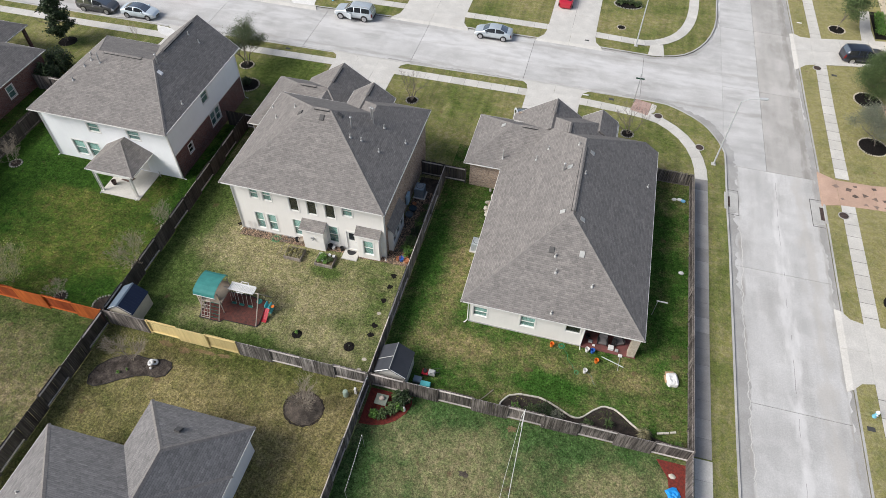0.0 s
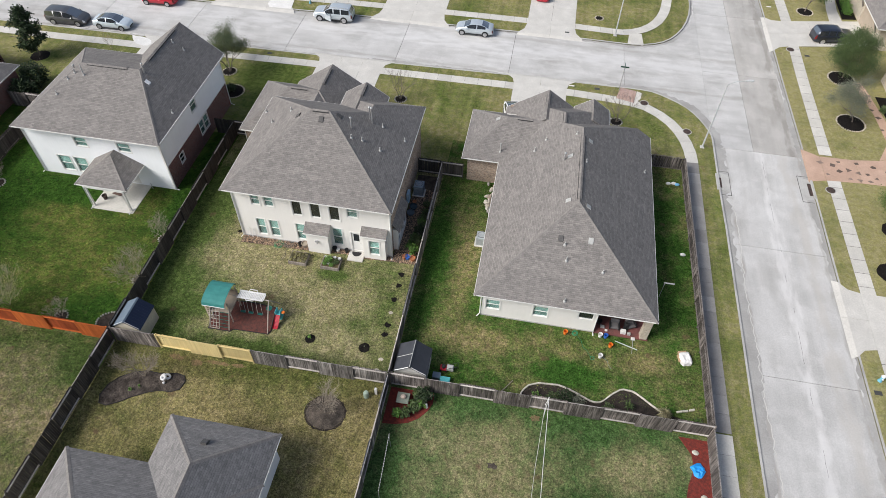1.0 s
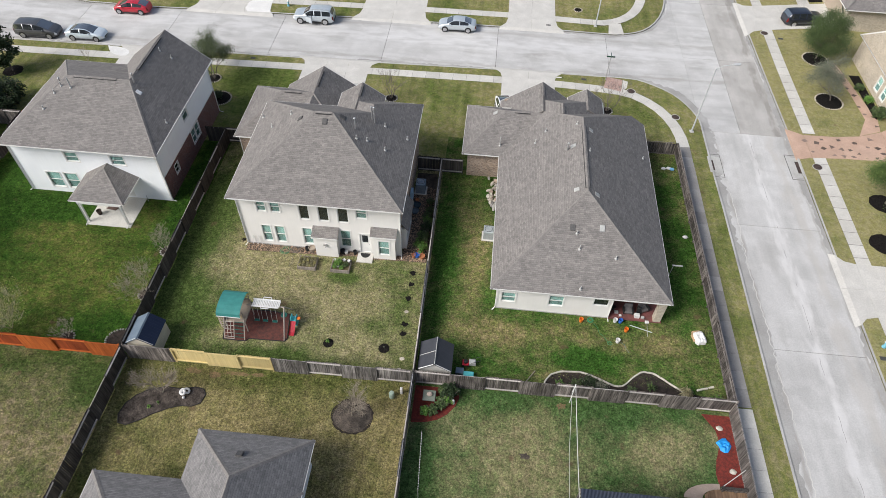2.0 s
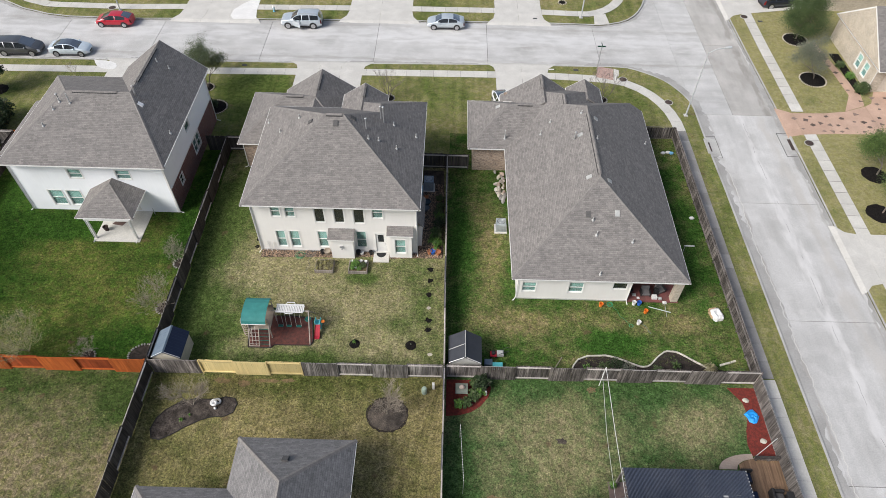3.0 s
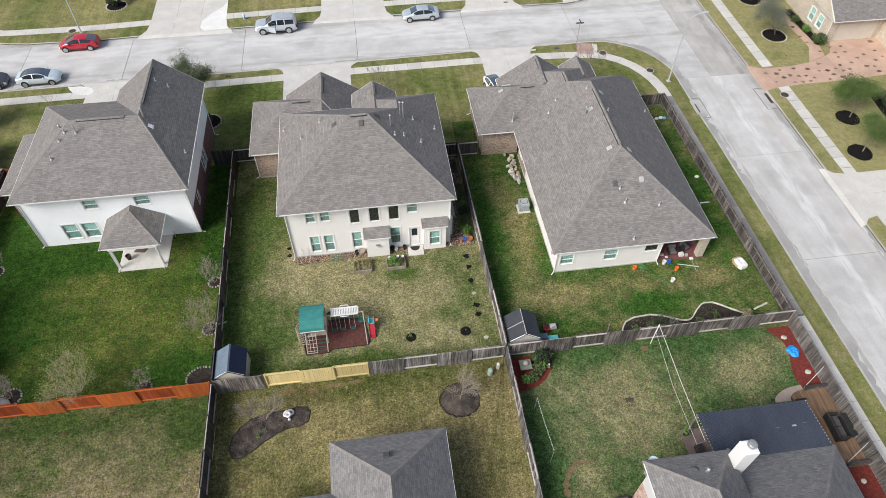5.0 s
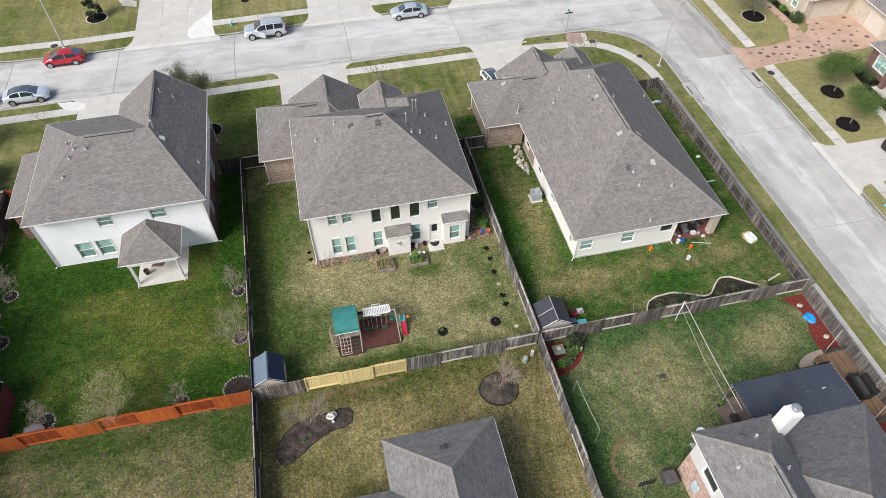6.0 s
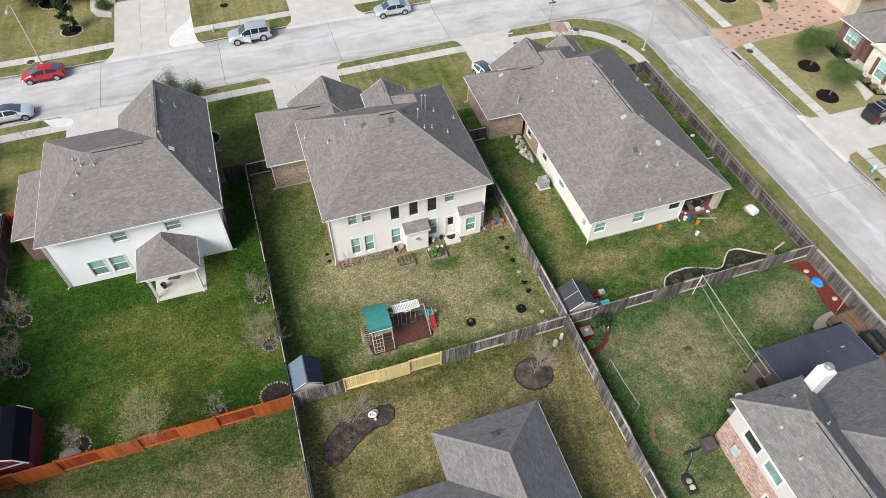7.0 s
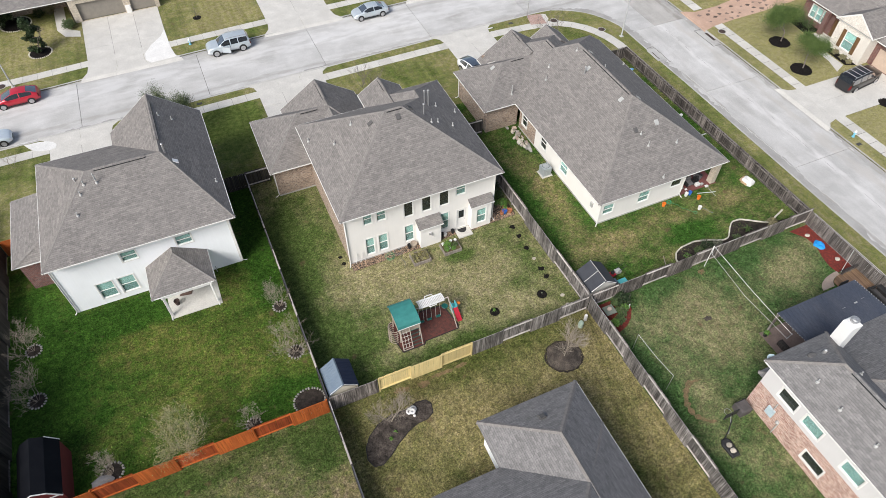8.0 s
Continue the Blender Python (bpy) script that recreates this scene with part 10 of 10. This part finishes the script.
N0, N1 = (47.7, 26.8), (47.7, 20.7)
NW = [(1.1 + 0.85 * i, 1.85 + 0.85 * i, 0.8, 2.3) for i in range(3)]
wall(H, N0, N1, 0, 2.9, BRICK_RED, NW + [(4.6, 5.5, 0.1, 2.2)])
for h4 in NW:
    window(H, N0, N1, *h4)
part("door", Geo().box(47.78, 47.83, 21.32, 22.18, 0.1, 2.2), BROWN_SHUTTER, H, "brown front door in the porch")
part("porch_column", Geo().soft(46.75, 47.25, 22.6, 23.1, 0, 2.85), BRICK_RED, H, "square red brick porch column", uv=True)
part("porch_slab", Geo().box(46.2, 47.7, 20.8, 23.2, -0.2, 0.08), DRIVE, H)
wall(H, (47.6, 16.2), (47.6, 10.4), 0, 2.9, BRICK_RED, [(0.6, 5.3, 0.05, 2.2)])
part("garage_door", Geo().box(47.7, 47.76, 10.9, 15.6, 0.05, 2.2), mat("tan_door", (0.55, 0.43, 0.34), (0.5, 0.39, 0.31)), H)
wall(H, (46.15, 16.2), (47.6, 16.2), 0, 3.4, WST)
wall(H, (47.7, 20.7), (46.15, 20.7), 0, 3.4, WST)
wall(H, (47.6, 10.4), (60.6, 10.4), 0, 2.9, BRICK_RED)
wall(H, (60.6, 26.8), (47.7, 26.8), 0, 2.9, BRICK_RED)
bed = thing("garden_bed", (45.4, 20, 0), label="dark mulch bed before a white stone gable", category="garden bed", group="mulched beds")
part("mulch", Geo().slab([(46.1, 16.3), (46.1, 20.75), (46.2, 23.4), (47.65, 23.4), (47.65, 27), (46.0, 27), (45.2, 21), (45.0, 16.8)], -0.1, 0.04), MULCH_BLACK, bed)
for i, (x, y, r) in enumerate(((46.8, 25.9, 0.75), (46.7, 24.5, 0.75), (45.6, 20.4, 0.4), (45.55, 19.0, 0.4), (45.5, 17.8, 0.4), (45.5, 16.9, 0.35))):
    shrub(x, y, r, r * 1.5, LEAF_OAK if i < 3 else LEAF_STRAW, "leafy shrub in a mulch bed before a house", 500, 0.07, 150 + i, "front bed shrubs")
structure("front_path", Geo().slab([(43.2, 16.2), (44.8, 16.9), (45.0, 21.6), (44.2, 21.6), (43.9, 18.2)], -0.2, 0.026), DRIVE, "curved concrete front path", "path")

H = thing("house", (-29, 66, 0), label="tan stone house with brown garage doors across the street", category="house", group="suburban houses")
TAUPE = mat("taupe_door", (0.26, 0.235, 0.2), (0.23, 0.21, 0.18), 2, 20, 0.6)
wall(H, (-24.2, 61.4), (-34.2, 61.4), 0, 2.9, STONE, [(0.5, 3.3, 0.05, 2.3), (4.1, 9.2, 0.05, 2.3)])
part("garage_door", Geo().box(-27.5, -24.7, 61.5, 61.56, 0.05, 2.3), TAUPE, H)
part("garage_door", Geo().box(-33.4, -28.3, 61.5, 61.56, 0.05, 2.3), TAUPE, H)
part("pier", Geo().soft(-28.2, -27.6, 61.1, 61.5, 0, 1.0), TRIM, H)
wall(H, (-34.2, 61.4), (-34.2, 66), 0, 2.9, STONE)
wall(H, (-34.2, 66), (-46, 66), 0, 2.9, BRICK_TAN)
roof(H, -47, -23.8, 61.1, 78, 3.0, (-38, 70, 7), (-31, 70, 7))
structure("front_path", Geo().slab([(-33.9, 57.9), (-33.9, 59.2), (-35.2, 60.2), (-35.4, 66), (-36.6, 66), (-36.4, 60.4), (-35.6, 58.6)], -0.2, 0.026), DRIVE, "curved concrete front path", "path")
structure("drive_patch", Geo().slab([(-27.0, 49.0), (-24.2, 49.15), (-24.5, 51.3), (-24.62, 55.6), (-25.2, 54.2), (-26.6, 52.6), (-27.4, 51.2), (-27.5, 49.8)], -0.1, 0.034), concrete_mat("new_concrete", (0.68, 0.67, 0.645), (0.65, 0.635, 0.61), (0.58, 0.565, 0.54)), "bright new concrete patch on the driveway", "patch")
structure("drive_patch", Geo().slab([(-40.6, 39.5), (-40.1, 39.4), (-39.3, 39.4), (-38.5, 39.2), (-37.9, 38.85), (-37.6, 38.3), (-37.7, 37.8), (-38.3, 37.65), (-39.2, 37.9), (-39.8, 38.3), (-40.2, 38.8)], -0.1, 0.036), bpy.data.materials["new_concrete"], "bright new concrete wing beside the driveway", "patch")

# ---- loose blades that roughen the lawns ----

# slabs, sheds and beds where no grass grows: x0, x1, y0, y1 and x, y, radius
CLEAR = [(-15, -10.1, 2.1, 5.0), (-30.9, -26.2, 12.2, 16), (-21, -18.7, 0.3, 2.8), (0.45, 3, 0.5, 3.05), (-41.3, -38.2, 0.2, 4.2), (9.7, 22.9, 0.1, 1.5), (0.2, 3.3, -2.6, -0.1), (21.3, 23.2, -5.5, -0.2), (-19.6, -14.7, -4.6, -2.3), (11, 19.4, -11.5, -7.4), (14.7, 19, 7, 10.2)]
CLEAR_ROUND = [(-3.85, -3.1, 1.25), (-22.5, 1.15, 1.0), (-22.35, 10.1, 0.5), (-22.3, 5.5, 0.55), (-40.4, 9, 0.55), (-40.5, 13.6, 0.5), (-36, 1.4, 0.6), (-26.6, 0.95, 0.45), (-6.8, 2.65, 0.38), (-2.5, 2.65, 0.4), (-1.25, 10.15, 0.28), (-1.25, 8.95, 0.28), (-1.25, 7.5, 0.28), (-1.25, 5, 0.28), (-1.25, 4.1, 0.28), (8.35, -4.75, 0.35)]


def blades(x0, x1, y0, y1, key, n, seed, label, hi=0.1):
    rng = np.random.default_rng(seed)
    x, y = rng.uniform(x0, x1, n), rng.uniform(y0, y1, n)
    keep = np.ones(n, bool)
    for a0, a1, b0, b1 in CLEAR:
        keep &= ~((x > a0) & (x < a1) & (y > b0) & (y < b1))
    for cx, cy, cr in CLEAR_ROUND:
        keep &= (x - cx) ** 2 + (y - cy) ** 2 > cr * cr
    x, y = x[keep], y[keep]
    k = len(x)
    a, h, w = rng.uniform(0, 6.283, k), rng.uniform(0.2, 1.0, k) * hi * 0.55, rng.uniform(0.02, 0.05, k)
    lx, ly = rng.normal(0, 0.09, k), rng.normal(0, 0.09, k)
    co = np.zeros((k, 4, 3))
    co[:, 0] = np.stack([x - w * np.cos(a), y - w * np.sin(a), np.full(k, -0.01)], 1)
    co[:, 1] = np.stack([x + w * np.cos(a), y + w * np.sin(a), np.full(k, -0.01)], 1)
    co[:, 2] = np.stack([x + w * 0.7 * np.cos(a) + lx, y + w * 0.7 * np.sin(a) + ly, h], 1)
    co[:, 3] = np.stack([x - w * 0.7 * np.cos(a) + lx, y - w * 0.7 * np.sin(a) + ly, h * 0.8], 1)
    me = bpy.data.meshes.new("grass_blades")
    me.from_pydata(co.reshape(-1, 3).tolist(), [], np.arange(4 * k).reshape(-1, 4).tolist())
    me.materials.append(grass_mat(key + "_blades", *TURF[key]) if key + "_blades" not in bpy.data.materials else bpy.data.materials[key + "_blades"])
    tagged(new("grass", me), label, "grass", kind="stuff")


blades(-41.4, -21.5, 0.2, 15.9, "lush", 26000, 1, "uneven lush green grass blades on the back lawn", 0.12)
blades(-21.1, -0.1, 0.2, 10.9, "dry", 15000, 2, "short tan grass blades on the back lawn", 0.06)
blades(0.3, 22.9, 0.2, 7.2, "mixed", 13000, 3, "green grass blades on the back lawn", 0.08)
blades(0.3, 5.6, 7.2, 22.4, "mixed", 7000, 4, "green grass blades in the side yard", 0.08)
blades(19.1, 22.8, 7.2, 27.9, "mixed", 6000, 5, "green grass blades in the side yard", 0.08)
blades(-21.1, -15.9, 10.9, 22.0, "dry", 4500, 6, "short tan grass blades in the side yard", 0.06)
blades(-23.5, -21.6, 12, 24.5, "lush", 2500, 7, "dark green grass blades in the side yard", 0.1)
blades(-41, -21.5, -14, -0.5, "west", 18000, 8, "thin grass blades on the south-western lawn", 0.08)
blades(-21.1, -0.1, -14, -0.4, "south", 16000, 9, "short golden grass blades on the southern lawn", 0.06)
blades(0.3, 21.2, -14, -0.4, "east", 16000, 10, "green and tan grass blades on the south-eastern lawn", 0.07)
